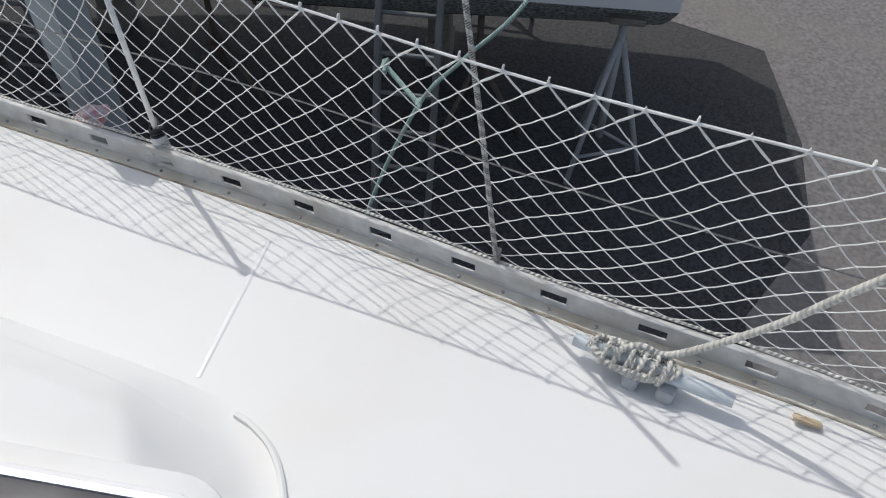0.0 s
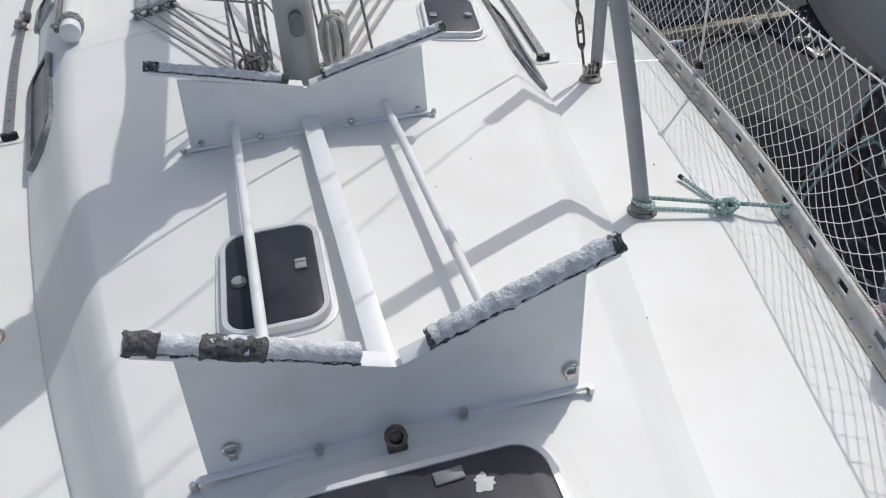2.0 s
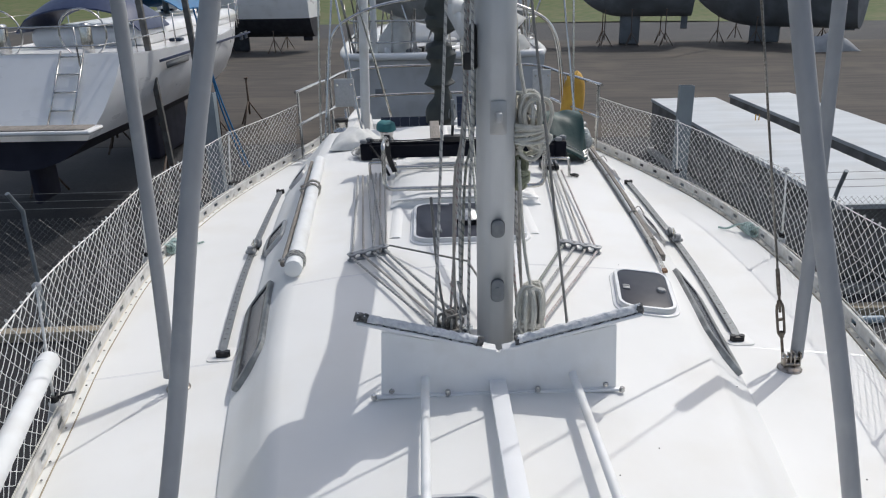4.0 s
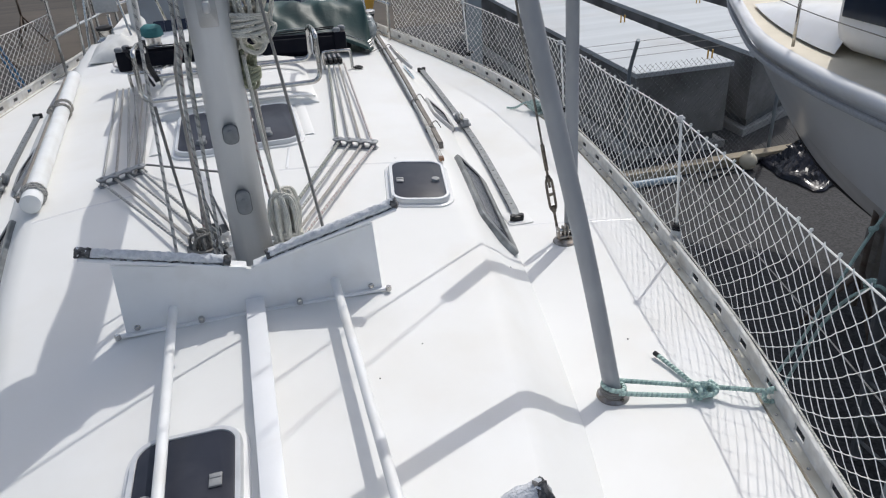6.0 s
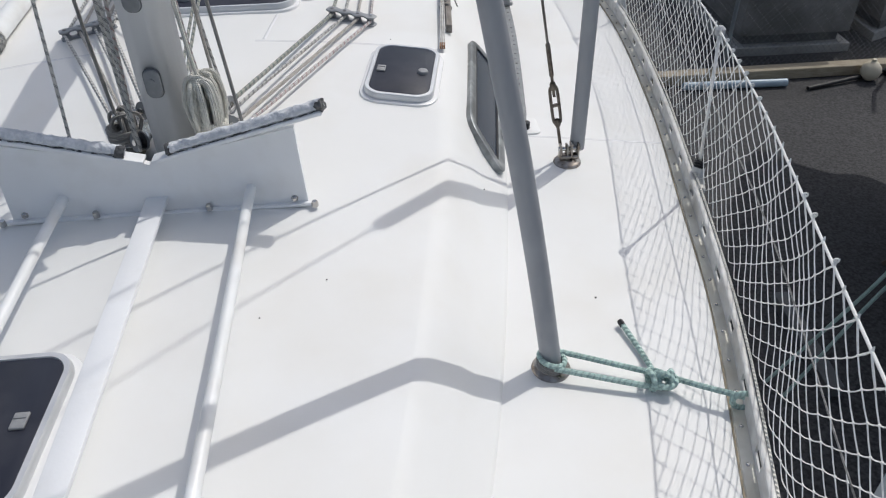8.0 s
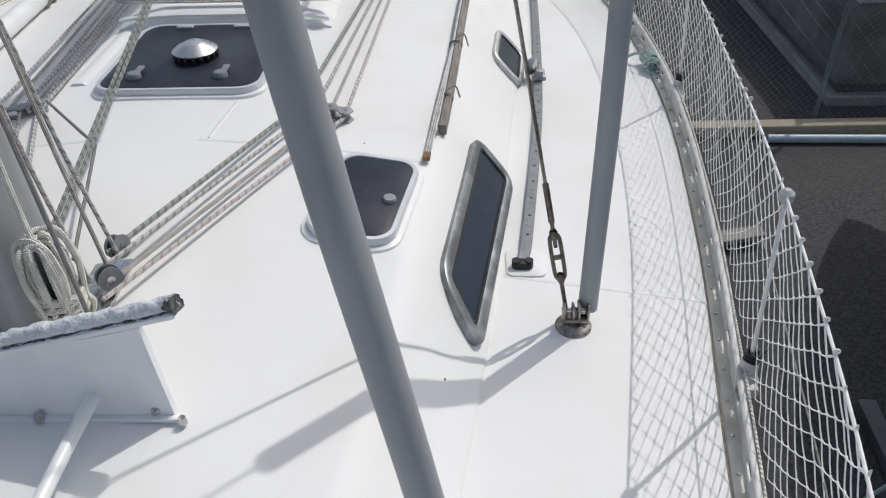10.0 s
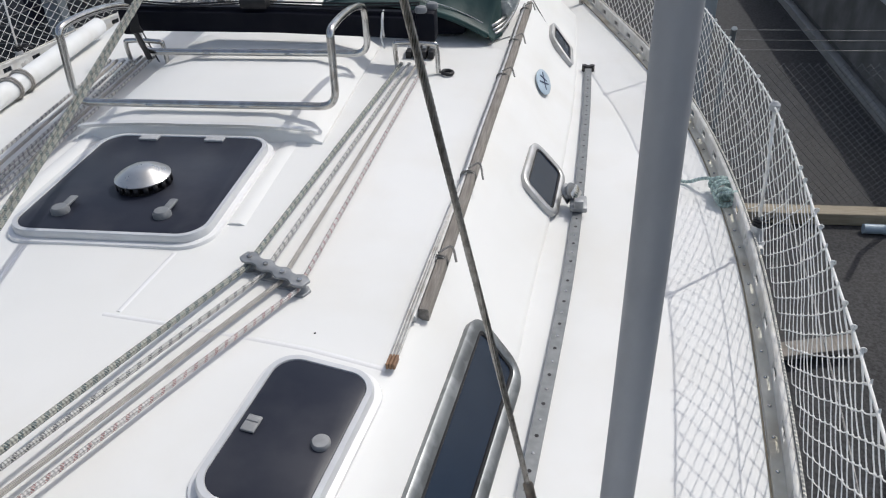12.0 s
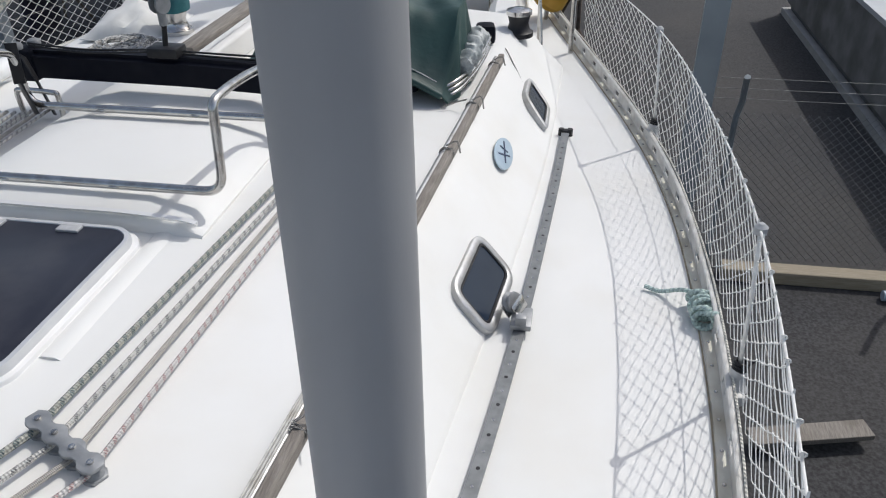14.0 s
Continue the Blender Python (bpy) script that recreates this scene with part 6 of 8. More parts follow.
def sprayhood():
    """The lowered canvas hood: an arched front hem, a sagging top and a side that hangs down."""
    root = thing("folded_sprayhood", (0.50, 3.0, deck_z(0.5, 3.0)), label="dark green canvas sprayhood folded down on the coachroof", category="sprayhood")
    hem = curve_of([(0.10, 0.370), (0.17, 0.392), (0.30, 0.418), (0.44, 0.418), (0.54, 0.404), (0.68, 0.366), (0.76, 0.332), (0.845, 0.288)])
    bm = bmesh.new()
    nx, ny = 60, 30
    rows = []
    for j in range(ny + 1):
        v = j / ny
        row = []
        for i in range(nx + 1):
            u = i / nx
            w = max(0.0, (u - 0.84) / 0.16)
            x0, x1 = 0.13 + 0.16 * v, 0.842 + 0.035 * step(0.0, 0.3, v)
            x = x0 + (x1 - x0) * min(u / 0.84, 1.0)
            y = 2.87 + 0.60 * v + 0.02 * math.sin(u * 5.0) * v
            top = 0.548 + 0.020 * math.sin(x * 6.0) - 0.16 * step(0.55, 1.0, v)
            z = hem(min(x, 0.845)) + (top - hem(min(x, 0.845))) * step(0.0, 0.42, v) ** 0.8
            fold = step(0.0, 0.15, v)
            z += fold * (0.022 * noise.noise(Vector((x * 7, y * 4.5, 1.0))) + 0.010 * noise.noise(Vector((x * 17, y * 11, 5.0))) + 0.007 * math.sin(x * 34 + y * 20 + 5 * noise.noise(Vector((x * 4, y * 3, 3)))))
            z += (0.262 - z) * w
            x += 0.024 * w + fold * w * 0.016 * math.sin(y * 40 + 3 * w)
            row.append(bm.verts.new((x, y, z)))
        rows.append(row)
    for a, b in zip(rows, rows[1:]):
        for k in range(nx):
            bm.faces.new((a[k], a[k + 1], b[k + 1], b[k]))
    low = bmesh.ops.extrude_face_region(bm, geom=list(bm.faces))
    bmesh.ops.translate(bm, verts=[v for v in low["geom"] if isinstance(v, bmesh.types.BMVert)], vec=(0, 0, -0.010))
    bmesh.ops.recalc_face_normals(bm, faces=bm.faces)
    wpart("canvas", bm, CANVAS, root)
    bm = bmesh.new()
    tube(bm, [(0.13 + 0.712 * k / 24, 2.868, hem(0.13 + 0.712 * k / 24) - 0.006) for k in range(25)], 0.013, 9)
    wpart("hem", bm, CANVAS, root)
    bm = bmesh.new()
    tube(bm, [(0.16 + 0.66 * k / 24, 2.905, hem(0.16 + 0.66 * k / 24) + 0.022) for k in range(25)], 0.0022, 5)
    wpart("stitching", bm, CLOTH, root, "pale stitched seam")
    for k in range(3):
        bm = bmesh.new()
        tube(bm, smoothline([(0.83, 2.91, 0.262 + 0.016 * k), (0.885, 2.95 + 0.01 * k, 0.275 + 0.018 * k), (0.926, 3.12, 0.285 + 0.018 * k), (0.945, 3.27, 0.294 + 0.018 * k), (0.952, 3.39 + 0.01 * k, 0.300 + 0.018 * k)], 6), 0.0075, 10)
        wpart("hoop", bm, STEEL, root)
    # A solid black block fills the dark opening behind the hem.
    bm = bmesh.new()
    bx(bm, (0.56, 0.30, 0.10), (0.47, 3.06, deck_z(0.45, 3.0) + 0.052), bevel=0.03)
    wpart("dark_fold", bm, NAVYBLACK, root, "black block filling the opening under the hood")
    bm = bmesh.new()
    spine = smoothline([(0.895, 3.03, 0.335), (0.912, 3.14, 0.365), (0.918, 3.26, 0.372), (0.905, 3.40, 0.34)], 12)
    tube(bm, spine, [0.034 + 0.008 * math.sin(k * 1.3) for k in range(len(spine))], 24)
    for v in bm.verts:
        v.co += 0.013 * noise.noise_vector(v.co * 28) + 0.005 * noise.noise_vector(v.co * 80)
    wpart("clear_window_roll", bm, CLEARROLL, root, "crumpled clear window roll")


CLEARROLL = mat("crumpled clear vinyl", (0.50, 0.52, 0.51), (0.30, 0.33, 0.33), 40, 0.25, bump=0.6, bscale=60)

sprayhood()
bm = bmesh.new()
bx(bm, (0.085, 0.085, 0.085), (0.905, 3.66, deck_z(0.9, 3.66) + 0.0425), Matrix.Rotation(0.2, 3, "Z"), bevel=0.018)
solo("black_pouch", bm, NAVYBLACK, label="small black canvas pouch on the coachroof edge", category="pouch")
line_of("thin_wire", [(1.000, 3.60, 0.232), (1.014, 3.588, 0.216), (1.045, 3.545, 0.178), (1.062, 3.525, 0.156), (1.088, 3.479, 0.126)], 0.0028, RGREY, "thin wire hanging from the batten's end", smooth=True)

for x, y, r_ in ((1.10, -0.20, 0.003), (0.28, -0.42, 0.002), (0.86, 0.22, 0.003), (0.42, -0.30, 0.002), (0.93, 2.95, 0.005), (0.62, 0.98, 0.0025), (0.70, -0.90, 0.0025)):
    bm = bmesh.new()
    lathe(bm, [(0, 0.0016), (r_ * 0.8, 0.0016), (r_, 0.0)], 10, (x, y, deck_z(x, y) + 0.0005))
    tagged(finish("trim", bm, BLACK), "small black plug in the white deck", "plug", kind="structure")

# ---- the yard ----
bm = bmesh.new()
bmesh.ops.create_grid(bm, x_segments=40, y_segments=40, size=300)
move(bm, Matrix.Translation((0, 100, GROUND)))
tagged(finish("ground", bm, ASPH), "dark worn asphalt hard standing with paler patches", "ground", kind="structure")
CLOTHG = mat("pale grey boat cover", (0.40, 0.41, 0.42), (0.32, 0.33, 0.34), 3, 0.8, bump=0.3, bscale=10)
# A greyer version of HULLW for the yacht behind the fence.
HULLDULL = mat("greyer white hull paint", (0.56, 0.57, 0.58), (0.44, 0.45, 0.46), 1.6, 0.5, stain=(0.30, 0.29, 0.27), sscale=2.5, samount=0.6)
HULLFAR = mat("pale grey hull paint", (0.45, 0.47, 0.49), (0.40, 0.42, 0.44), 1.0, 0.5)
LITDUST = mat("sunlit dusty grey asphalt", (0.225, 0.213, 0.205), (0.135, 0.128, 0.124), 26, 0.95, bump=0.8, bscale=60, stain=(0.20, 0.185, 0.165), sscale=0.9, samount=0.7)
ROAD = mat("brown dusty asphalt", (0.078, 0.066, 0.056), (0.042, 0.038, 0.034), 3, 0.95, bump=0.5, bscale=12, stretch=(0.12, 1.2, 1), stain=(0.115, 0.096, 0.076), sscale=0.35, samount=0.7)
# Edge drawn along the motor boat's shadow; the sunlit ground outside it painted paler.
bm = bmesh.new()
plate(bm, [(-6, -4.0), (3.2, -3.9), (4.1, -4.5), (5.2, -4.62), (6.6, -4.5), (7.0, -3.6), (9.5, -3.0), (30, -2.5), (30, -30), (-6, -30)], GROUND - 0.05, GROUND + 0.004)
tagged(finish("road", bm, LITDUST, smooth=False), "dusty worn asphalt painted paler up to the motor boat's shadow edge", "road", kind="structure")
DARKASPH = mat("near black asphalt", (0.024, 0.024, 0.027), (0.010, 0.010, 0.012), 30, 0.9, bump=0.8, bscale=70, stain=(0.035, 0.034, 0.034), sscale=0.8, samount=0.5)
# A separate sheet of ground by the fence, much darker than ASPH.
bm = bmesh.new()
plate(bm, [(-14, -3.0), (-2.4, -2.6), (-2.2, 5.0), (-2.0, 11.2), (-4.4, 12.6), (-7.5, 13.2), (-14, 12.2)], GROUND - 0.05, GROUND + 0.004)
tagged(finish("road", bm, DARKASPH, smooth=False), "near black patch of hard standing along the fence", "road", kind="structure")
bm = bmesh.new()
plate(bm, [(-60, 21), (-20, 18), (10, 17.2), (40, 15), (80, 12), (80, 33), (40, 38), (10, 44), (-30, 60), (-60, 66)], GROUND - 0.05, GROUND + 0.006)
tagged(finish("road", bm, ROAD, smooth=False), "brown dusty asphalt track across the yard", "road", kind="structure")
bm = bmesh.new()
rows = []
for j in range(16):
    row = []
    for i in range(70):
        x = -160 + 5 * i
        y = 60 - 0.42 * (x - 10) * (1 if x > -40 else 0.4) * 0.55 + j * 5
        row.append(bm.verts.new((x, y, GROUND + 0.01 + 0.45 * step(0, 6, j) * 6 + 0.25 * noise.noise(Vector((x * 0.15, y * 0.15, 0))))))
    rows.append(row)
for a, b in zip(rows, rows[1:]):
    for k in range(69):
        bm.faces.new((a[k], a[k + 1], b[k + 1], b[k]))
tagged(finish("grass_bank", bm, GRASS), "green grass bank behind the boat yard", "grass", kind="structure")


def hull_shape(L, B, zd, zb, zw, bow=0.72, stern=0.80, flare=0.15, scoop=0.0):
    """Rings of a hull in its own space, stern at 0, bow at L: topsides, bottom and deck."""
    def half(u):
        aft = stern + (1 - stern) * math.sin(min(u / 0.45, 1) * math.pi / 2)
        fore = 1.0 if u < 0.45 else max(0.0, 1 - ((u - 0.45) / 0.55) ** (2.0 * bow + 0.4))
        return B * aft * fore
    tops, bots, deck_ = bmesh.new(), bmesh.new(), bmesh.new()
    rt, rb, rd = [], [], []
    for k in range(25):
        u = k / 24
        b, zs = max(half(u), 0.012), zd + 0.30 * (u - 0.4) ** 2 * 2
        rake = 0.09 * L * max(0, u - 0.75) / 0.25
        low = zb + (zw - zb) * max(0, (u - 0.55) / 0.45) ** 2.5
        def pt(s, t):
            z = zw + (zs - zw) * t
            return (s * b * (1 - flare * (1 - t) ** 2 * (1.0 + 0.6 * u)), u * L * (1 - 0.06) + rake * t * 0.7 + scoop * t * max(0.0, 1 - u / 0.12), z)
        rt.append([pt(-1, t) for t in (1, 0.66, 0.33, 0)] + [pt(1, t) for t in (0, 0.33, 0.66, 1)])
        w = b * (1 - flare * (1.0 + 0.6 * u))
        yy = u * L * 0.94
        rb.append([(s * w * q, yy, low + (zw - low) * (q ** 2.2)) for s, q in ((-1, 1), (-1, 0.8), (-1, 0.55), (-1, 0.3), (1, 0), (1, 0.3), (1, 0.55), (1, 0.8), (1, 1))])
        top = pt(1, 1)
        rd.append([(s * b * q, top[1], zs - 0.03 + 0.05 * (1 - q * q)) for s, q in ((-1, 1), (-1, 0.5), (1, 0), (1, 0.5), (1, 1))])
    for bm_, rr, gap in ((tops, rt, 3), (bots, rb, None), (deck_, rd, None)):
        vs = [[bm_.verts.new(p) for p in ring] for ring in rr]
        for a, b_ in zip(vs, vs[1:]):
            for k in range(len(a) - 1):
                if k != gap:
                    bm_.faces.new((a[k], a[k + 1], b_[k + 1], b_[k]))
        bm_.faces.new(vs[0])
        bmesh.ops.recalc_face_normals(bm_, faces=bm_.faces)
    return tops, bots, deck_


def prop(root, x, y, top, base=0.0):
    """A screw prop with three splayed feet."""
    bm = bmesh.new()
    tube(bm, [(x, y, top), (x, y, base + 0.35)], 0.03, 8)
    for a in (0.3, 2.4, 4.5):
        tube(bm, [(x, y, base + 0.75), (x + 0.45 * math.cos(a), y + 0.45 * math.sin(a), base + 0.01)], 0.025, 6)
    bx(bm, (0.10, 0.12, 0.05), (x, y, top + 0.02), bevel=0.01)
    part("prop_stand", bm, RUST, root, "rusty steel prop stand")


def boat(name, at, rz, L, B, zd, zb, zw, label, keel=True, cabin=None, top=HULLW, bottom=ANTIF, stripe=None, props=True, mast_h=0.0, bow=0.72, stern=0.8, flare=0.15, deckm=None, scoop=0.0, windows=True):
    root = thing(name, (at[0], at[1], GROUND), rz, label=label, category="boat", group="boats in the yard")
    a, b, c = hull_shape(L, B, zd - GROUND, zb - GROUND, zw - GROUND, bow, stern, flare, scoop)
    part("hull_side", a, top, root)
    part("bottom", b, bottom, root, "dark painted underwater hull")
    part("deck", c, deckm or GELSMOOTH, root)
    if keel:
        bm = bmesh.new()
        bx(bm, (0.28, L * 0.17, zb - GROUND + 0.15), (0, L * 0.50, (zb - GROUND + 0.15) / 2 + 0.02), bevel=0.08)
        part("keel", bm, bottom, root)
        bm = bmesh.new()
        bx(bm, (0.12, L * 0.055, (zw - GROUND) * 0.70), (0, L * 0.05, (zw - GROUND) * 0.66), bevel=0.04)
        part("rudder", bm, bottom, root)
    if props:
        for q in (0.22, 0.5, 0.72):
            for s in (1, -1):
                prop(root, s * B * 0.72, L * q, (zb - GROUND) * 0.65 + (zw - GROUND) * 0.35)
    if cabin:
        y0, y1, w, h = cabin
        bm = bmesh.new()
        bx(bm, (2 * w, y1 - y0, h), (0, (y0 + y1) / 2, zd - GROUND + h / 2 - 0.02), bevel=min(0.18, h * 0.45), seg=3)
        part("cabin", bm, GELSMOOTH, root)
        for s in (1, -1) if windows else ():
            for k in range(3):
                bm = bmesh.new()
                bx(bm, (0.02, 0.5, h * 0.35), (s * (w + 0.002), y0 + (y1 - y0) * (0.25 + 0.25 * k), zd - GROUND + h * 0.5), bevel=0.008)
                part("cabin_window", bm, GLASS, root)
    if stripe:
        for s in (1, -1):
            bm = bmesh.new()
            bx(bm, (0.012, L * 0.5, 0.05), (s * (B * 0.992), L * 0.40, zd - GROUND - 0.16), bevel=0.004)
            part("stripe", bm, stripe, root, "dark stripe along the topsides")
    if mast_h:
        bm = bmesh.new()
        tube(bm, [(0, L * 0.58, zd - GROUND), (0, L * 0.58, zd - GROUND + mast_h)], 0.075, 12)
        part("mast", bm, MASTALU, root)
    return root


def pushpit(root, L, B, zd, rows=2, y0=0.1, y1=3.0, inset=0.92):
    """A tube rail round the stern or bow, in the boat's own space."""
    for r_ in range(rows):
        z = zd - GROUND + 0.3 + 0.3 * r_
        bm = bmesh.new()
        tube(bm, smoothline([(-B * inset, y1, z), (-B * inset, y0 + 0.4, z), (-B * 0.7, y0, z), (B * 0.7, y0, z), (B * inset, y0 + 0.4, z), (B * inset, y1, z)], 5), 0.014, 7)
        part("guard_rail", bm, STEEL, root)
    for x, y in ((-B * inset, y1), (-B * inset, (y0 + y1) / 2), (-B * 0.7, y0 + 0.05), (B * 0.7, y0 + 0.05), (B * inset, (y0 + y1) / 2), (B * inset, y1)):
        bm = bmesh.new()
        tube(bm, [(x, y, zd - GROUND - 0.02), (x, y, zd - GROUND + 0.3 * rows)], 0.014, 7)
        part("guard_post", bm, STEEL, root)


# the motor boat beside ours
WEED = mat("dried weed streaks", (0.52, 0.57, 0.57), (0.06, 0.07, 0.075), 9, 0.9, bump=0.6, bscale=30, stretch=(4, 4, 0.35), stain=(0.30, 0.33, 0.33), sscale=14, samount=0.5)
MBWHITE = mat("bright white boat paint", (0.88, 0.89, 0.90), (0.85, 0.86, 0.87), 1.0, 0.22, stain=(0.66, 0.66, 0.64), sscale=1.6, samount=0.2)
mb = thing("motor_boat", (5.92, -3.15, GROUND + 0.50), 0.0, label="white motor boat with dark keel shored up on the asphalt", category="boat", group="boats in the yard")
mb.scale = (0.88, 0.88, 0.88)
FAR_SIDE = 0.82                  # the side away from us is narrower from the line of the stem
mbeam = curve_of([(0, 1.80), (3.3, 1.92), (5.7, 1.90), (6.8, 1.83), (7.7, 1.66), (8.3, 1.44), (9.1, 1.02), (9.7, 0.66), (10.2, 0.28), (10.5, 0.03)])
mkeel = curve_of([(0, 0.32), (3.3, 0.16), (7.0, 0.12), (8.23, 0.31), (8.84, 0.59), (9.22, 0.91), (9.54, 1.39), (10.0, 1.86), (10.5, 2.36)])
msheer = curve_of([(0, 2.14), (3.3, 2.16), (7.0, 2.24), (9.0, 2.30), (10.5, 2.42)])


def mb_point(y, s, t):
    """A place on the motor boat's side: t runs from the keel to the sheer."""
    k, z1, b = mkeel(y), msheer(y), max(mbeam(y), 0.03)
    v = step(4.2, 8.6, y)
    zc = max(1.18, k)
    if t < 0.5:
        xa, za = 0.95 * b * (2 * t) ** 0.75, k + (zc - k) * (2 * t) ** 1.3
    else:
        xa, za = b * (0.95 + 0.05 * (2 * t - 1)), zc + (z1 - zc) * (2 * t - 1)
    xb, zb_ = b * t ** 1.0, k + (z1 - k) * t ** 1.15
    return (s * (0.03 + xa + (xb - xa) * v) * (FAR_SIDE if s > 0 else 1), y + 0.25 * t * step(8.5, 10.5, y), za + (zb_ - za) * v)


def mb_strip(t0, t1, n, name, material, label="", y0=0.0, y1=10.5):
    for s in (1, -1):
        bm = bmesh.new()
        rows_ = [[bm.verts.new(mb_point(y0 + (y1 - y0) * i / 42, s, t0 + (t1 - t0) * j / n)) for j in range(n + 1)] for i in range(43)]
        for a, b in zip(rows_, rows_[1:]):
            for k in range(n):
                bm.faces.new((a[k], a[k + 1], b[k + 1], b[k]))
        bmesh.ops.recalc_face_normals(bm, faces=bm.faces)
        part(name, bm, material, mb, label)


mb_strip(0.0, 0.10, 3, "keel_side", ANTIF, "dark antifouled keel")
bm = bmesh.new()
tube(bm, [(0, y + 0.02, mkeel(y) - 0.005) for y in np.linspace(6.6, 10.45, 40)], 0.046, 10)
part("stem_band", bm, BLACK, mb, "black rubber band along the stem and keel")
mb_strip(0.10, 0.27, 6, "bottom", ANTIF, "dark weedy underwater hull", 0.0, 3.7)
mb_strip(0.27, 0.5, 4, "weed_band", WEED, "streaky grey green weed along the waterline", 0.0, 3.7)
mb_strip(0.10, 0.5, 6, "bow_side", MBWHITE, "", 3.7, 10.5)
mb_strip(0.5, 1.0, 8, "hull_side", MBWHITE)
for y, nm in ((0.0, "transom"),):
    bm = bmesh.new()
    ring = [mb_point(y, -1, 1 - j / 10) for j in range(11)] + [mb_point(y, 1, j / 10) for j in range(11)]
    bm.faces.new([bm.verts.new(p) for p in ring])
    bmesh.ops.solidify(bm, geom=bm.faces[:], thickness=0.05)
    part(nm, bm, MBWHITE, mb)
bm = bmesh.new()
rows = [[bm.verts.new((x * mbeam(10.5 * i / 42) * (FAR_SIDE if x > 0 else 1), 10.5 * i / 42 + 0.25 * step(8.5, 10.5, 10.5 * i / 42), msheer(10.5 * i / 42) - 0.04 + 0.05 * (1 - x * x))) for x in (-1, -0.5, 0, 0.5, 1)] for i in range(43)]
for a, b in zip(rows, rows[1:]):
    for k in range(4):
        bm.faces.new((a[k], a[k + 1], b[k + 1], b[k]))
part("deck", bm, CREAM, mb)
bm = bmesh.new()
sweep(bm, smoothline([(-mbeam(y) - 0.02, y + 0.25 * step(8.5, 10.5, y), msheer(y)) for y in (0.0, 2.0, 4.0, 6.0, 7.0, 8.0, 9.0, 9.7, 10.2, 10.48)], 3), [(-0.03, -0.08), (-0.05, -0.04), (-0.05, 0.0), (-0.03, 0.03), (0.01, 0.045), (0.05, 0.04), (0.07, 0.015), (0.07, -0.06)])
part("gunwale", bm, GELSMOOTH, mb)
for q in (1.5, 4.0, 6.6):
    for s in (1, -1):
        prop(mb, s * 1.05, q, 0.95, -0.568)
for y in (2.0, 5.6, 7.4):
    for w, d, h, z in ((0.40, 0.26, 0.30, -0.415), (0.34, 0.22, 0.36, -0.09)):
        bm = bmesh.new()
        bx(bm, (w, d, h), (0, y, z), Matrix.Rotation(0.1 * (w - 0.37), 3, "Z"), bevel=0.012)
        part("keel_block", bm, WOOD, mb, "grey timber block under the keel")
bm = bmesh.new()
bx(bm, (2.7, 5.4, 1.2), (0, 4.7, 2.25 + 0.6), bevel=0.25, seg=3)
part("wheelhouse", bm, GELSMOOTH, mb)
for s in (1, -1):
    bm = bmesh.new()
    bx(bm, (0.03, 4.4, 0.55), (s * 1.352, 5.0, 2.87), bevel=0.01)
    part("side_window", bm, GLASS, mb)
bm = bmesh.new()
rows = []
for j in range(12):
    v = j / 11
    w, h = 1.36 - 0.55 * v ** 1.6, 0.40 * (1 - v) ** 0.8
    z = msheer(7.2 + 2.0 * v) + 0.005
    rows.append([bm.verts.new((w * math.copysign(abs(u) ** 0.8, u), 7.2 + 2.0 * v, z + h * (1 - abs(u) ** 5))) for u in (k / 10 - 1 for k in range(21))])
for a, b in zip(rows, rows[1:]):
    for k in range(20):
        bm.faces.new((a[k], a[k + 1], b[k + 1], b[k]))
part("cabin_trunk", bm, GELSMOOTH, mb, "white raised cabin trunk sloping to the foredeck")
bm = bmesh.new()
sweep(bm, smoothline([(-mbeam(y) - 0.035, y + 0.25 * step(8.5, 10.5, y), msheer(y) - 0.17) for y in (0.0, 2.0, 4.0, 6.0, 7.0, 8.0, 9.0, 9.7, 10.2)], 3), [(-0.012, -0.025), (-0.020, 0.0), (-0.012, 0.025), (0.03, 0.025), (0.03, -0.025)])
part("rubbing_strake", bm, LGREY, mb, "grey rubbing strake below the gunwale")
bm = bmesh.new()
bx(bm, (2.2, 0.03, 0.5), (0, 7.405, 2.9), bevel=0.01)
part("windscreen", bm, GLASS, mb)
bm = bmesh.new()
rail = [(-1.75, 5.6, 2.95), (-1.5, 7.6, 3.0), (-0.95, 9.3, 3.08), (-0.35, 10.2, 3.12), (0.35, 10.2, 3.12), (0.95, 9.3, 3.08), (1.5, 7.6, 3.0), (1.75, 5.6, 2.95)]
tube(bm, smoothline(rail, 6), 0.02, 8)
part("bow_rail", bm, STEEL, mb)
for x, y, z in rail:
    bm = bmesh.new()
    tube(bm, [(x * 1.0, y, 2.25), (x, y, z)], 0.016, 8)
    part("rail_post", bm, STEEL, mb)
bm = bmesh.new()
tube(bm, smoothline([(x * 1.01, y + 0.02, 2.62) for x, y, z in rail], 5), 0.006, 6)
part("rail_wire", bm, WIRE, mb)
# yacht with its stern toward us, and others further off
CLOTHS = mat("pale grey sail cover", (0.46, 0.47, 0.47), (0.34, 0.35, 0.35), 5, 0.8, bump=0.4, bscale=14)
PALEBLUE = mat("pale blue grey plastic", (0.42, 0.52, 0.58), (0.36, 0.45, 0.50), 6, 0.5)
NAVYB = mat("dark navy antifouling", (0.010, 0.012, 0.030), (0.016, 0.018, 0.040), 3, 0.7)
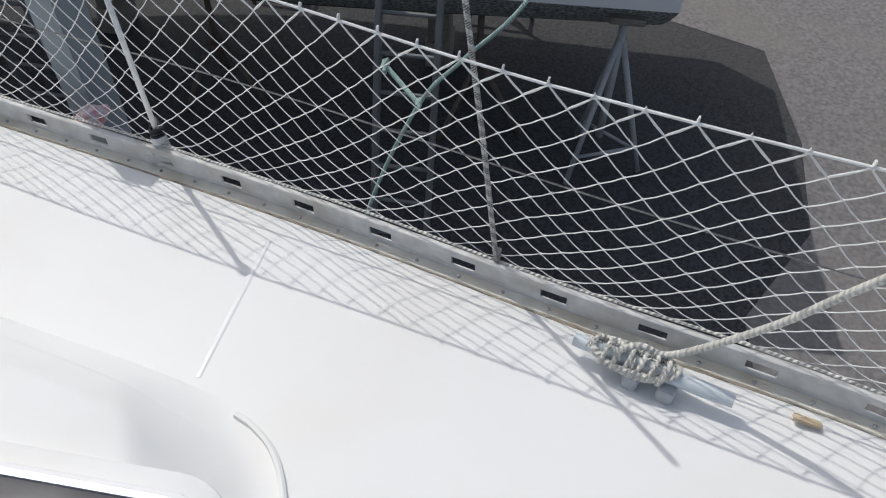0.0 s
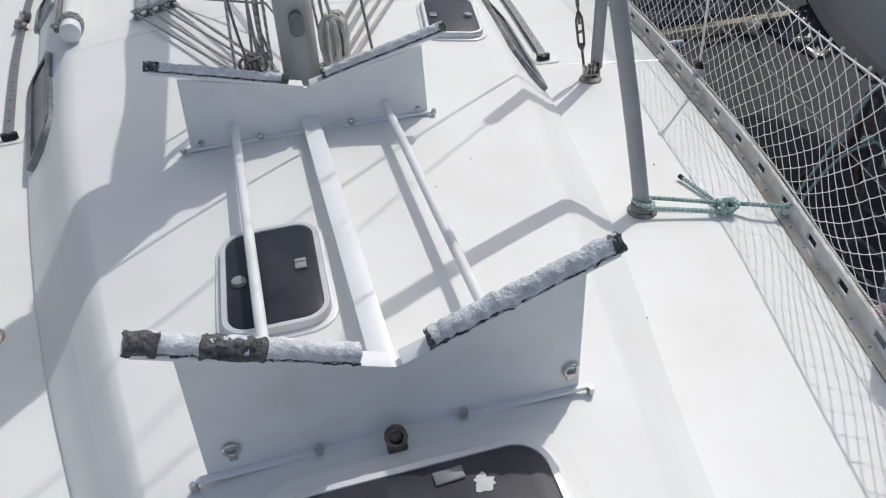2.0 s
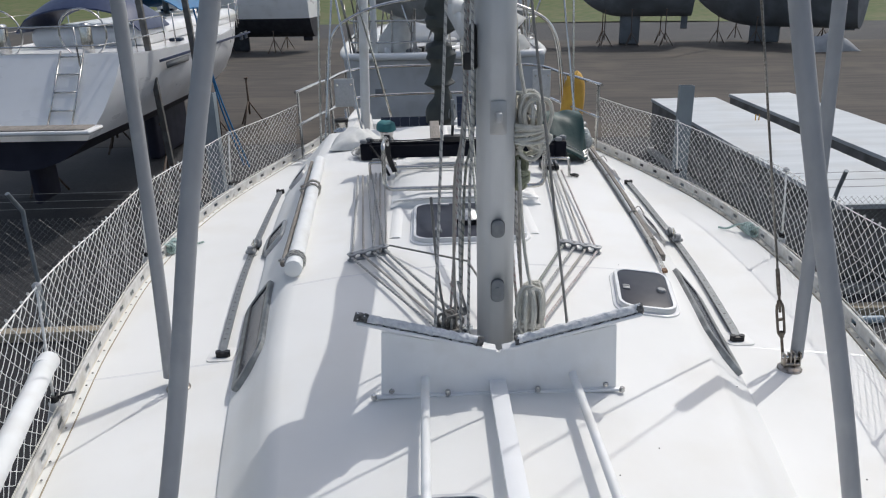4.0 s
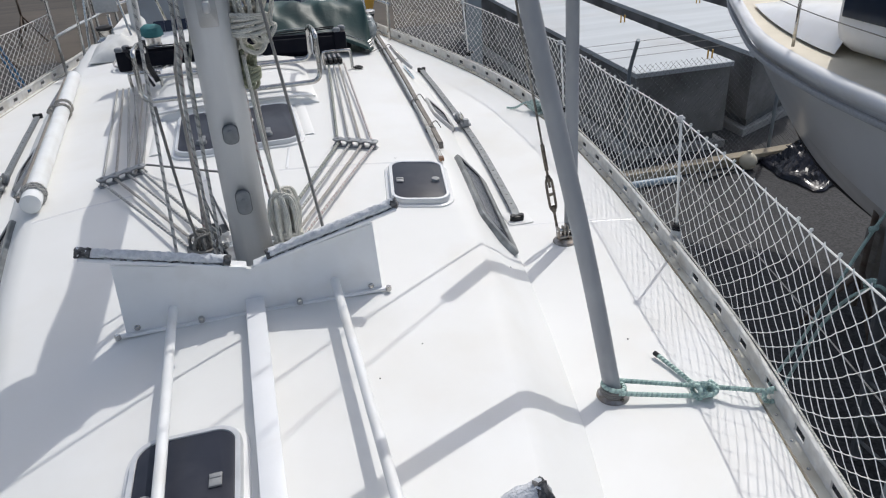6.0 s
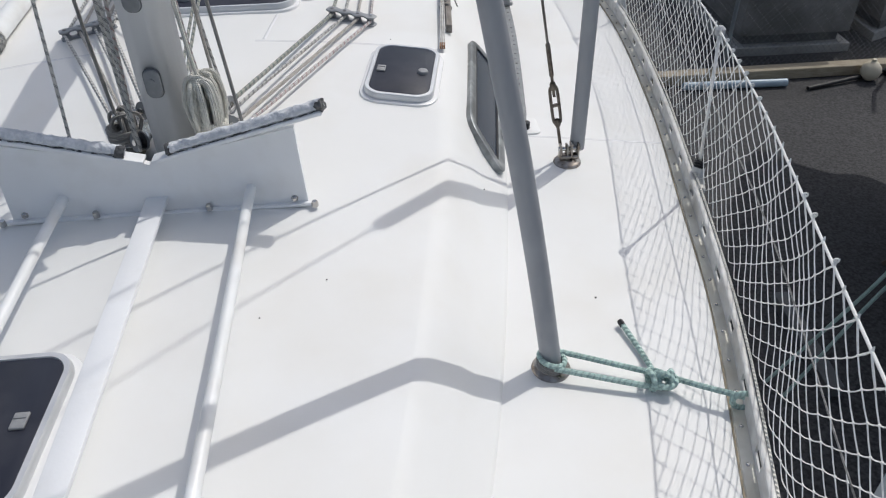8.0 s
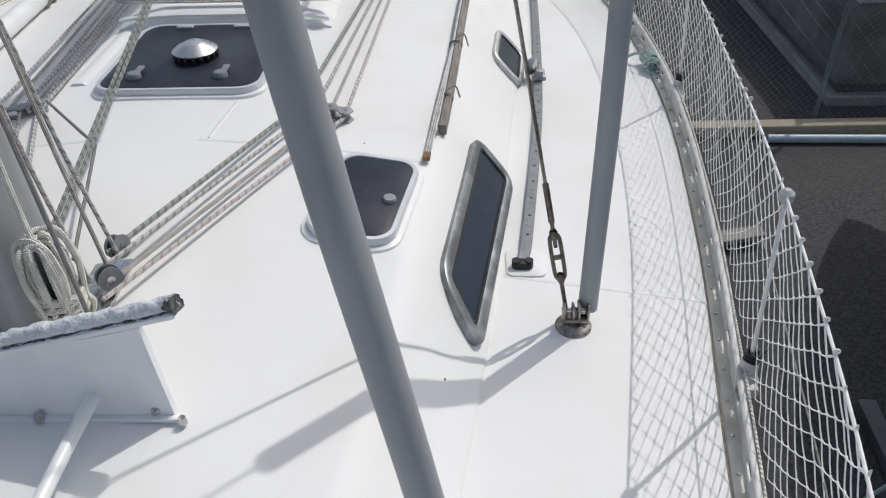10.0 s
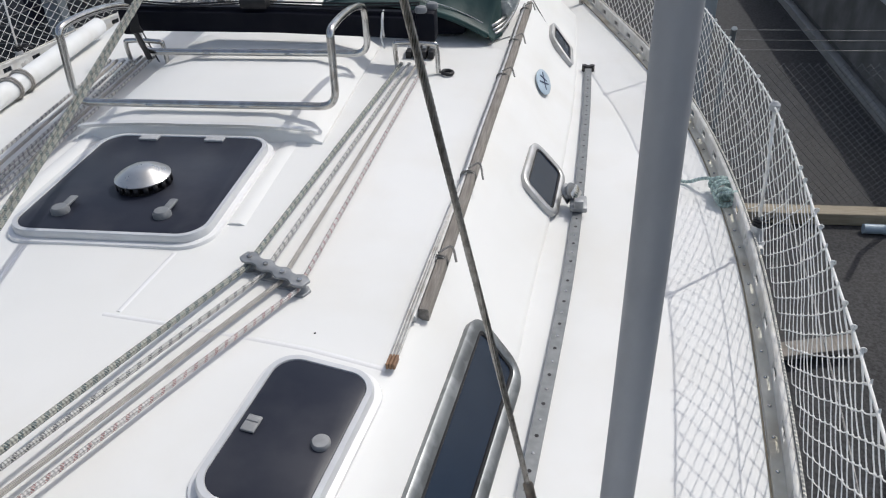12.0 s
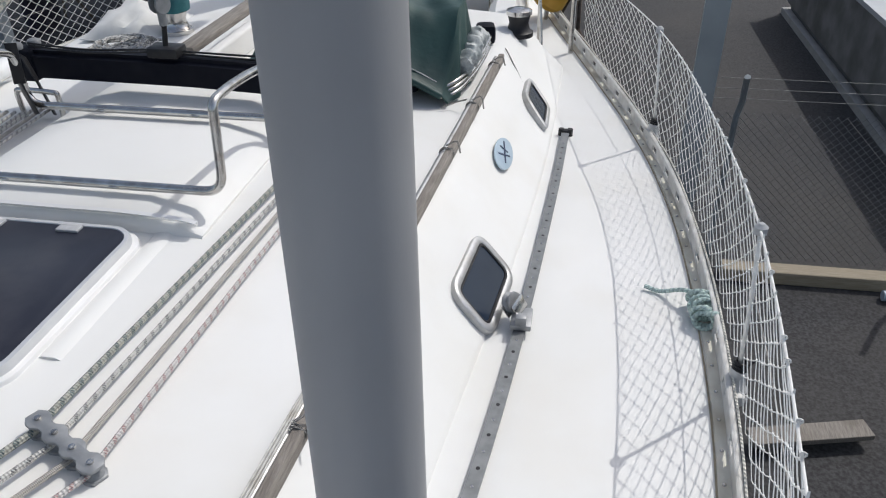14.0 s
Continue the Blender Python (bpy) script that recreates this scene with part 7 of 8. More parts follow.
ly = boat("sailing_yacht", (-7.0, 10.4), -1.9, 13.6, 1.85, 0.15, -1.55, -1.05, "white sailing yacht with dark keel propped on stands", stripe=NAVY, cabin=(3.2, 10.4, 1.15, 0.42), mast_h=9, stern=0.86, bottom=NAVYB, scoop=1.0, flare=0.24, windows=False)
pushpit(ly, 13.6, 1.78, 0.15)
bm = bmesh.new()
bx(bm, (3.0, 0.55, 0.07), (0, -0.22, 1.92), bevel=0.03)
part("swim_platform", bm, GELSMOOTH, ly)
bm = bmesh.new()
bx(bm, (2.8, 0.40, 0.02), (0, -0.24, 1.965), bevel=0.004)
part("platform_teak", bm, WOOD, ly)
bm = bmesh.new()
for s in (-1, 1):
    tube(bm, [(0.75 + s * 0.2, 0.12, 1.95), (0.75 + s * 0.2, 1.0, 3.05)], 0.016, 8)
for k in range(4):
    tube(bm, [(0.55, 0.28 + 0.216 * k, 2.15 + 0.27 * k), (0.95, 0.28 + 0.216 * k, 2.15 + 0.27 * k)], 0.014, 8)
part("boarding_ladder", bm, STEEL, ly)
for x, w, h, z in ((-1.15, 0.55, 0.11, 2.62), (-0.95, 0.95, 0.10, 2.36), (0.15, 0.10, 0.12, 2.36)):
    bm = bmesh.new()
    bx(bm, (w, 0.008, h), (x, (z - 1.7) / 1.2 - 0.012, z), Matrix.Rotation(-0.69, 3, "X"))
    part("lettering_bar", bm, NAVY, ly, "dark unreadable lettering")
bm = bmesh.new()
bx(bm, (0.008, 1.3, 0.12), (1.80, 3.1, 2.62))
part("lettering_bar", bm, DGREY, ly, "grey unreadable lettering")
for y in (4.9, 9.0, 9.5):
    bm = bmesh.new()
    bx(bm, (0.02, 0.34, 0.2), (1.83 if y < 6 else 1.54, y, 2.62), bevel=0.008)
    part("hull_port", bm, GLASS, ly)
for s in (-1, 1):
    bm = bmesh.new()
    tube(bm, [(s * 0.75 + 0.42 * math.cos(a), 1.5, 3.3 + 0.42 * math.sin(a)) for a in np.linspace(0, 2 * math.pi, 25)[:-1]], 0.016, 8, closed=True)
    bx(bm, (0.16, 0.22, 0.75), (s * 0.75, 1.62, 3.1), bevel=0.05)
    part("steering_wheel", bm, STEEL, ly)
bm = bmesh.new()
rows = []
for j in range(12):
    v = j / 11
    rows.append([bm.verts.new((-0.8 + 1.6 * u, 6.6 + 3.2 * v, 3.45 + 0.50 * math.sin(math.pi * u) * (0.7 + 0.3 * math.sin(6 * v)) + 0.06 * noise.noise(Vector((u * 6, v * 9, 2))))) for u in (k / 10 for k in range(11))])
for a, b in zip(rows, rows[1:]):
    for k in range(10):
        bm.faces.new((a[k], a[k + 1], b[k + 1], b[k]))
low = bmesh.ops.extrude_face_region(bm, geom=list(bm.faces))
bmesh.ops.translate(bm, verts=[v for v in low["geom"] if isinstance(v, bmesh.types.BMVert)], vec=(0, 0, -0.03))
part("cover", bm, BLUE, ly, "bright blue tarpaulin cover")

LGREYH = mat("grey inflatable fabric", (0.26, 0.27, 0.27), (0.19, 0.20, 0.20), 6, 0.6, bump=0.2, bscale=25)
for q in range(7):
    for s in (1, -1):
        yy = 3.3 + 1.45 * q
        xx = 1.74 * (1 - max(0, (yy / 13.6 - 0.45) / 0.55) ** 1.9)
        bm = bmesh.new()
        tube(bm, [(s * xx, yy, 2.85), (s * xx, yy, 3.52)], 0.014, 7)
        part("stanchion", bm, STEEL, ly)
for s in (1, -1):
    for z in (3.2, 3.5):
        bm = bmesh.new()
        tube(bm, [(s * 1.74 * (1 - max(0, (yy / 13.6 - 0.45) / 0.55) ** 1.9), yy, z) for yy in (3.0, 4.5, 6.2, 7.65, 9.1, 10.5, 12.0)], 0.006, 5)
        part("lifeline", bm, WIRE, ly)
for x, y, w in ((0.0, 11.2, 0.6), (0.55, 9.6, 0.35), (-0.55, 9.6, 0.35), (0.6, 5.4, 0.4), (1.45, 4.2, 0.25), (1.5, 6.0, 0.25)):
    bm = bmesh.new()
    bx(bm, (w, w, 0.07), (x, y, 3.33 if abs(x) < 1 and y < 10.4 else 2.95), bevel=0.02)
    part("deck_hatch", bm, GLASS, ly)
bm = bmesh.new()
rows = []
for j in range(7):
    rows.append([bm.verts.new((-1.2 + 2.4 * u, 2.9 + 0.28 * j, 3.25 + (0.75 - 0.035 * (j - 3) ** 2) * math.sin(math.pi * u) ** 0.5)) for u in (k / 12 for k in range(13))])
for a, b in zip(rows, rows[1:]):
    for k in range(12):
        bm.faces.new((a[k], a[k + 1], b[k + 1], b[k]))
low = bmesh.ops.extrude_face_region(bm, geom=list(bm.faces))
bmesh.ops.translate(bm, verts=[v for v in low["geom"] if isinstance(v, bmesh.types.BMVert)], vec=(0, 0, -0.03))
part("dodger", bm, NAVY, ly, "dark blue canvas dodger")
by = boat("sailing_yacht", (0.10, 9.15), 0.0, 11.0, 1.72, 0.20, -1.5, -0.75, "white sailing yacht with stern rails and covers behind the fence", stripe=None, cabin=(3.4, 8.4, 1.0, 0.38), mast_h=9, stern=0.85, top=HULLDULL)
pushpit(by, 11.0, 1.5, 0.20, y1=2.2)
for dx, hh in ((0.0, 1.55), (0.35, 1.5)):
    bm = bmesh.new()
    tube(bm, smoothline([(-1.35, 1.2 + dx, 2.8), (-1.3, 1.1 + dx, 3.8), (-1.0, 1.0 + dx, 2.8 + hh), (0, 0.95 + dx, 2.88 + hh), (1.0, 1.0 + dx, 2.8 + hh), (1.3, 1.1 + dx, 3.8), (1.35, 1.2 + dx, 2.8)], 6), 0.018, 8)
    part("arch", bm, STEEL, by)
bm = bmesh.new()
rows = []
for j in range(15):
    v = j / 14
    w = 0.42 * math.sin(math.pi * (0.08 + 0.86 * v)) ** 0.6
    rows.append([bm.verts.new((-1.15 + 2.35 * v, 0.75 + w * math.cos(a), 3.62 + 0.32 * (1 - v) + 0.9 * w * math.sin(a) * (1.0 if math.sin(a) < 0 else 0.25))) for a in (2 * math.pi * k / 16 for k in range(16))])
for a, b in zip(rows, rows[1:]):
    for k in range(16):
        bm.faces.new((a[k], a[(k + 1) % 16], b[(k + 1) % 16], b[k]))
bm.faces.new(rows[0]), bm.faces.new(rows[-1][::-1])
bmesh.ops.recalc_face_normals(bm, faces=bm.faces)
part("dinghy", bm, LGREYH, by, "grey inflatable dinghy hung on the davits")
bm = bmesh.new()
tube(bm, smoothline([(-1.70, 5.0, 2.97), (-1.66, 3.0, 2.99), (-1.58, 1.2, 3.02), (-1.46, 0.25, 3.05), (-1.30, 0.02, 3.06), (-0.6, -0.03, 3.06), (0.6, -0.03, 3.06), (1.30, 0.02, 3.06), (1.46, 0.25, 3.05), (1.58, 1.2, 3.02), (1.66, 3.0, 2.99), (1.70, 5.0, 2.97)], 6), 0.055, 10)
part("gunwale", bm, GELSMOOTH, by, "white rounded gunwale")
bm = bmesh.new()
boomc = smoothline([(-0.25, 1.3, 4.25), (-0.15, 2.6, 4.22), (-0.05, 4.2, 4.30), (0.0, 6.2, 4.55)], 10)
tube(bm, boomc, [0.13 + 0.08 * abs(math.sin(k * 0.23)) for k in range(len(boomc))], 18)
for v in bm.verts:
    v.co += 0.07 * noise.noise_vector(v.co * 3.5) + 0.025 * noise.noise_vector(v.co * 11)
    v.co.z -= 0.5 * max(0.0, 4.2 - v.co.z)
part("boom_cover", bm, CLOTHS, by, "pale grey sail cover sagging over the boom")
for k, (x0, y0_, x1, y1_, r_) in enumerate(((-1.35, 0.4, -0.95, 3.5, 0.012), (-1.25, 0.5, -0.55, 3.5, 0.010), (1.30, 0.5, 0.85, 3.6, 0.012), (1.20, 0.4, 0.40, 3.6, 0.010), (-0.45, 0.2, -0.30, 1.2, 0.022), (0.25, 0.15, 0.32, 1.0, 0.020))):
    bm = bmesh.new()
    tube(bm, [(x0, y0_, 3.0), (x1, y1_, 6.4)], r_, 7)
    part("stay", bm, STEEL, by)
bm = bmesh.new()
bx(bm, (0.20, 0.16, 0.62), (0.42, 0.12, 3.62), Matrix.Rotation(0.06, 3, "Y"), bevel=0.05)
bx(bm, (0.09, 0.10, 0.75), (0.42, 0.10, 3.05), bevel=0.02)
part("outboard", bm, PALEBLUE, by, "pale blue outboard motor on the stern rail")
bm = bmesh.new()
bx(bm, (0.34, 0.16, 0.13), (0.80, 0.42, 3.78), Matrix.Rotation(0.2, 3, "Y"), bevel=0.02)
part("dinghy_seat", bm, GELSMOOTH, by)
bm = bmesh.new()
tube(bm, [(-0.55, 0.9, 3.80), (-0.62, 0.85, 3.5), (-0.72, 0.8, 3.2), (-0.80, 0.8, 2.98)], [0.05, 0.16, 0.24, 0.26], 18)
for v in bm.verts:
    v.co += 0.06 * noise.noise_vector(v.co * 6)
part("cloth_cover", bm, CLOTH, by, "hanging white cloth")
rnd = random.Random(31)
for k in range(22):
    x, y = -1.4 + 2.9 * rnd.random(), 0.2 + 1.6 * rnd.random()
    bm = bmesh.new()
    tube(bm, [(x, y, 2.85), (x + 0.9 * (rnd.random() - 0.5), y + 0.5 * (rnd.random() - 0.5), 3.6 + 1.2 * rnd.random())], 0.010 + 0.008 * rnd.random(), 7)
    part("strut", bm, STEEL if k % 3 else WIRE, by)
for k in range(14):
    bm = bmesh.new()
    x, z = -1.25 + 2.5 * rnd.random(), 2.95 + 0.12 * rnd.random()
    bx(bm, (0.12 + 0.25 * rnd.random(), 0.15, 0.10 + 0.16 * rnd.random()), (x, 0.4 + 1.6 * rnd.random(), z), Matrix.Rotation(rnd.random(), 3, "Z"), bevel=0.025)
    part("deck_box", bm, (GELSMOOTH, DGREY, CLOTH, BLACK)[k % 4], by)
for x, z, w, h in ((-0.95, 2.55, 0.16, 0.10), (0.35, 2.42, 0.30, 0.05), (0.85, 2.60, 0.10, 0.07)):
    bm = bmesh.new()
    bx(bm, (w, 0.012, h), (x, -0.004, z))
    part("vent", bm, DGREY, by)
for x, y, r_ in ((-1.02, 0.12, 0.045), (0.62, 0.35, 0.05)):
    bm = bmesh.new()
    tube(bm, [(x, y, 2.2), (x + 0.02, y, 5.5)], r_, 10)
    part("pole", bm, PVCW if x < 0 else HULLFAR, by)
far = (("sailing_yacht", (-6.2, 42), 82, 9.5, 1.6, 0.35, -1.95, -0.9, "white yacht with a dark stripe on stands near the grass", NAVY), ("sailing_yacht", (4.6, 41), 8, 9.5, 1.5, 0.5, -2.0, -0.9, "white and blue yacht on stands near the grass", None),
       ("sailing_yacht", (14.6, 41), 80, 6.5, 1.6, 1.5, -1.25, -0.1, "pale grey yacht on stands near the grass", None), ("sailing_yacht", (22.5, 38), 50, 9.5, 2.1, 1.2, -1.9, -0.3, "large grey yacht propped on stands near the grass", None),
       ("sailing_yacht", (36.0, 40), 85, 10.0, 1.9, 0.2, -2.1, -0.9, "dark hulled boat on stands near the grass", None))
for k, (nm, at, rz, L, B, zd, zb, zw, lab, st) in enumerate(far):
    boat(nm, at, rz, L, B, zd, zb, zw, lab, stripe=st, cabin=(2.5, 7.0, 0.9, 0.4), bottom=ANTIF if k in (0, 1, 4) else HULLG, top=HULLW if k < 2 else HULLFAR if k < 4 else ANTIF, mast_h=9) if k else boat(nm, at, rz, L, B, zd, zb, zw, lab, stripe=st, cabin=(2.5, 7.0, 0.9, 0.4), mast_h=9)

POSTOLD = mat("weathered grey steel", (0.17, 0.17, 0.165), (0.11, 0.11, 0.105), 8, 0.7, metal=0.2, stain=(0.10, 0.075, 0.055), sscale=5, samount=0.6)
for x, y in ((-5.2, 12.6), (-4.45, 12.9)):
    bm = bmesh.new()
    bx(bm, (0.105, 0.10, 4.6), (0, 0, 2.3), bevel=0.01)
    bx(bm, (0.5, 0.5, 0.03), (0, 0, 0.018), bevel=0.005)
    move(bm, pose(x, y, GROUND, 0, -3, 0))
    solo("cradle_post", bm, POSTOLD, smooth=False, label="tall weathered grey steel support post beside the yacht", category="post", group="yard posts")
bm = bmesh.new()
tube(bm, smoothline([(-4.45, 12.7, 0.9), (-4.1, 12.4, -0.6), (-3.6, 12.1, -2.0)], 5), 0.018, 8)
tube(bm, smoothline([(-4.4, 12.8, 0.9), (-4.15, 12.5, -0.7), (-3.75, 12.3, -2.0)], 5), 0.018, 8)
solo("blue_strap", bm, BLUE, label="bright blue rope hanging from the support post", category="rope")

bm = bmesh.new()
rows = []
for j in range(13):
    rows.append([bm.verts.new((18.6 + 2.7 * i / 16, 35.4 + 1.3 * j / 12, GROUND + 0.03 + 0.85 * max(0.0, math.sin(math.pi * i / 16)) ** 0.7 * max(0.0, math.sin(math.pi * j / 12)) ** 0.6 * (0.9 + 0.25 * noise.noise(Vector((i * 0.4, j * 0.4, 3)))))) for i in range(17)])
for a, b in zip(rows, rows[1:]):
    for k in range(16):
        bm.faces.new((a[k], a[k + 1], b[k + 1], b[k]))
low = bmesh.ops.extrude_face_region(bm, geom=list(bm.faces))
bmesh.ops.translate(bm, verts=[v for v in low["geom"] if isinstance(v, bmesh.types.BMVert)], vec=(0, 0, -0.02))
solo("covered_tender", bm, CLOTHG, label="small tender under a pale grey cover on the asphalt", category="tender")


# ---- slabs, fence and clutter round the boat ----
def slab(x0, x1, y0, y1, label, skew=0.0):
    root = thing("concrete_pontoon", ((x0 + x1) / 2, (y0 + y1) / 2, GROUND), label=label, category="pontoon", group="concrete pontoons")
    # The sides take a darker concrete than the slab's top and base.
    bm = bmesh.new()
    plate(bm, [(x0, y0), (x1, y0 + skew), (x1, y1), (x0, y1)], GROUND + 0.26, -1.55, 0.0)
    wpart("body", bm, CONCDK, root, "darker grey concrete sides with stains", smooth=False)
    # Dark inset band: the shade of the gap above the base, made solid.
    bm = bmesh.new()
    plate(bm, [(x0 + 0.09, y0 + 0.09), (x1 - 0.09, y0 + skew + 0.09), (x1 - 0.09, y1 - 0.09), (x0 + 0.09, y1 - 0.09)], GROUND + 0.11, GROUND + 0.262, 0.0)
    wpart("foam_core", bm, STEELDK, root, "dark inset band standing in for the shadow gap", smooth=False)
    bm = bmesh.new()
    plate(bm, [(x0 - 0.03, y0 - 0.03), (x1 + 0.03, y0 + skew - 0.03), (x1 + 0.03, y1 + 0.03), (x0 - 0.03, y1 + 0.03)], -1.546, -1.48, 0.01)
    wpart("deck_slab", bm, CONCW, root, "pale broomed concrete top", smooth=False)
    bm = bmesh.new()
    plate(bm, [(x0 - 0.04, y0 - 0.04), (x1 + 0.04, y0 + skew - 0.04), (x1 + 0.04, y1 + 0.04), (x0 - 0.04, y1 + 0.04)], GROUND + 0.002, GROUND + 0.115, 0.01)
    wpart("base", bm, CONC, root, smooth=False)
    for y in (y0 + 0.25, y0 + 2.9, y0 + 5.6):
        for x in (x1 - 0.22, x1 - 0.15):
            bm = bmesh.new()
            tube(bm, [(x, y + skew * 0.8, -1.485), (x, y + skew * 0.8, -1.36)], 0.012, 6)
            wpart("starter_bar", bm, YELLOW, root, "short bar with a yellow cap")


slab(5.15, 6.60, 7.15, 15.6, "long concrete pontoon block with a pale smooth top")
slab(7.15, 8.55, 7.4, 16.0, "second long concrete pontoon block with a pale smooth top", 0.7)
slab(9.9, 12.5, 11.5, 13.5, "grey concrete block standing in the yard")


def fence(x0, x1, y, posts):
    root = thing("chain_link_fence", ((x0 + x1) / 2, y, GROUND), label="grey chain link fence with cranked posts and wire strands", category="fence", group="chain link fences")
    z0, z1, p = GROUND + 0.05, GROUND + 1.50, 0.075
    bm = bmesh.new()
    n = int((x1 - x0 + (z1 - z0)) / p)
    for k in range(n):
        for s in (1, -1):
            a = x0 - (z1 - z0) + k * p if s > 0 else x0 + k * p
            pts = []
            lo, hi = max(x0, a if s > 0 else a - (z1 - z0)), min(x1, a + (z1 - z0) if s > 0 else a)
            if hi - lo < 0.02:
                continue
            za = z0 + (lo - a) if s > 0 else z0 + (a - lo)
            zc = z0 + (hi - a) if s > 0 else z0 + (a - hi)
            tube(bm, [(lo, y + 0.003 * s, za), (hi, y + 0.003 * s, zc)], 0.0022, 3, cap=False)
    wpart("wire_mesh", bm, FENCEW, root)
    for x in posts:
        bm = bmesh.new()
        tube(bm, [(x, y, GROUND), (x, y, z1 - 0.05), (x + 0.02, y - 0.02, z1 + 0.10), (x - 0.02, y - 0.20, z1 + 0.38)], 0.026, 8)
        wpart("post", bm, POST, root)
    for k in range(3):
        bm = bmesh.new()
        tube(bm, [(x0, y - 0.06 - 0.06 * k, z1 + 0.14 + 0.11 * k), (x1, y - 0.06 - 0.06 * k, z1 + 0.14 + 0.11 * k)], 0.003, 4)
        wpart("strand", bm, FENCEW, root)


FENCEW = mat("galvanised fence wire", (0.26, 0.27, 0.27), (0.17, 0.17, 0.17), 30, 0.6, metal=0.4)
fence(2.5, 9.4, 6.75, (2.72, 4.82, 7.12))
fence(-9.4, -2.7, 6.75, (-2.95, -5.1, -7.3))
for x0, x1 in ((2.8, 8.4), (-8.6, -2.8)):
    bm = bmesh.new()
    bx(bm, (x1 - x0, 0.17, 0.13), ((x0 + x1) / 2, 6.50, GROUND + 0.066), Matrix.Rotation(0.012, 3, "Z"), bevel=0.012)
    solo("timber_beam", bm, WOODTAN, smooth=False, label="long weathered timber beam lying along the fence", category="timber", group="timber beams")
bm = bmesh.new()
tube(bm, [(4.15, 6.28, GROUND + 0.05), (5.4, 6.24, GROUND + 0.05)], 0.048, 14)
solo("plastic_pipe", bm, BADGE, label="short pale blue pipe lying by the timber", category="pipe")
bm = bmesh.new()
lathe(bm, [(0, -0.12), (0.06, -0.104), (0.104, -0.06), (0.12, 0), (0.104, 0.06), (0.06, 0.104), (0.025, 0.12), (0.025, 0.15), (0, 0.15)], 22, (6.45, 6.28, GROUND + 0.12))
solo("round_float", bm, CREAM, label="cream round fishing float on the asphalt", category="float")
bm = bmesh.new()
tube(bm, [(5.6, 6.1, GROUND + 0.03), (6.4, 6.3, GROUND + 0.05), (7.1, 6.55, GROUND + 0.06)], 0.025, 8)
solo("boat_hook", bm, BLACK, label="dark pole lying beside the float", category="pole")
rows = []
bm = bmesh.new()
for j in range(33):
    row = []
    for i in range(33):
        p = Vector((6.70 + 1.25 * i / 32, 5.35 + 1.25 * j / 32, 0))
        rise = max(0.0, math.sin(math.pi * i / 32) * math.sin(math.pi * j / 32)) ** 0.7
        crease = abs(noise.noise(p * 3.2)) * 0.9 + abs(noise.noise(p * 8.0 + Vector((3, 1, 0)))) * 0.35
        edge_ = 0.12 * noise.noise(p * 2.5 + Vector((0, 7, 0)))
        row.append(bm.verts.new((p.x + edge_, p.y + 0.10 * noise.noise(p * 3.0), GROUND + 0.012 + (0.30 + 0.34 * i / 32) * rise * (0.95 - crease) + 0.03 * crease)))
    rows.append(row)
for a, b in zip(rows, rows[1:]):
    for k in range(32):
        bm.faces.new((a[k], a[k + 1], b[k + 1], b[k]))
low = bmesh.ops.extrude_face_region(bm, geom=list(bm.faces))
bmesh.ops.translate(bm, verts=[v for v in low["geom"] if isinstance(v, bmesh.types.BMVert)], vec=(0, 0, -0.008))
TARP = mat("black tarpaulin", (0.006, 0.007, 0.011), (0.012, 0.013, 0.022), 6, 0.24, spec=0.42, rvar=0.08)
solo("black_tarpaulin", bm, TARP, smooth=False, label="crumpled black plastic tarpaulin on the asphalt", category="tarpaulin")


LADDERM = mat("dull ladder aluminium", (0.21, 0.22, 0.225), (0.16, 0.165, 0.17), 12, 0.5, metal=0.3, stain=(0.11, 0.10, 0.09), sscale=6, samount=0.4)


def ladder(x0, y0, x1, y1, z1):
    root = thing("ladder", (x0, y0, GROUND), label="grey aluminium ladder leaning against the motor boat", category="ladder", group="ladders")
    a, b = Vector((x0, y0, GROUND)), Vector((x1, y1, z1))
    for q in (-0.36, 0.0):
        bm = bmesh.new()
        d = b - a
        bx(bm, (0.085, 0.035, d.length), (a + b) / 2 + Vector((0, q, 0)), Vector((0, 0, 1)).rotation_difference(d).to_matrix(), bevel=0.004)
        wpart("stile", bm, LADDERM, root)
    for k in range(11):
        p = a.lerp(b, (k + 0.7) / 11.5)
        bm = bmesh.new()
        tube(bm, [p + Vector((0, -0.36, 0)), p], 0.014, 8)
        wpart("rung", bm, LADDERM, root)


ladder(3.93, 1.31, 4.14, 1.80, -0.05)
ladder(3.10, -1.33, 4.01, -1.32, -0.14)
line_of("shore_line", [(2.85, -1.18, GROUND + 0.02), (3.12, -1.35, -1.99), (3.29, -1.63, -1.32), (3.39, -1.87, -1.05), (3.47, -2.19, -0.69), (4.21, -2.54, -0.24)], 0.012, RGREEN, "pale green rope led up to the motor boat", smooth=True)
line_of("shore_line", [(3.29, -1.63, -1.32), (3.43, -1.50, -1.29), (3.52, -1.40, -1.25)], 0.016, RGREEN, "pale green rope end tied to the ladder", smooth=True)
ROPEG = [(3.15, 1.75, GROUND + 0.03), (3.50, 1.67, -1.93), (3.66, 1.66, -1.59), (4.01, 1.72, -1.05), (4.31, 1.77, -0.72)]
line_of("shore_line", ROPEG, 0.012, RGREEN, "pale green rope led up to the ladder", smooth=True)
line_of("shore_line", [(3.20, 1.60, GROUND + 0.03), (3.62, 1.58, -1.65), (3.785, 1.42, -1.29), (3.91, 1.38, -1.34)], 0.012, RGREEN, "pale green rope tied to the ladder's stile", smooth=True)
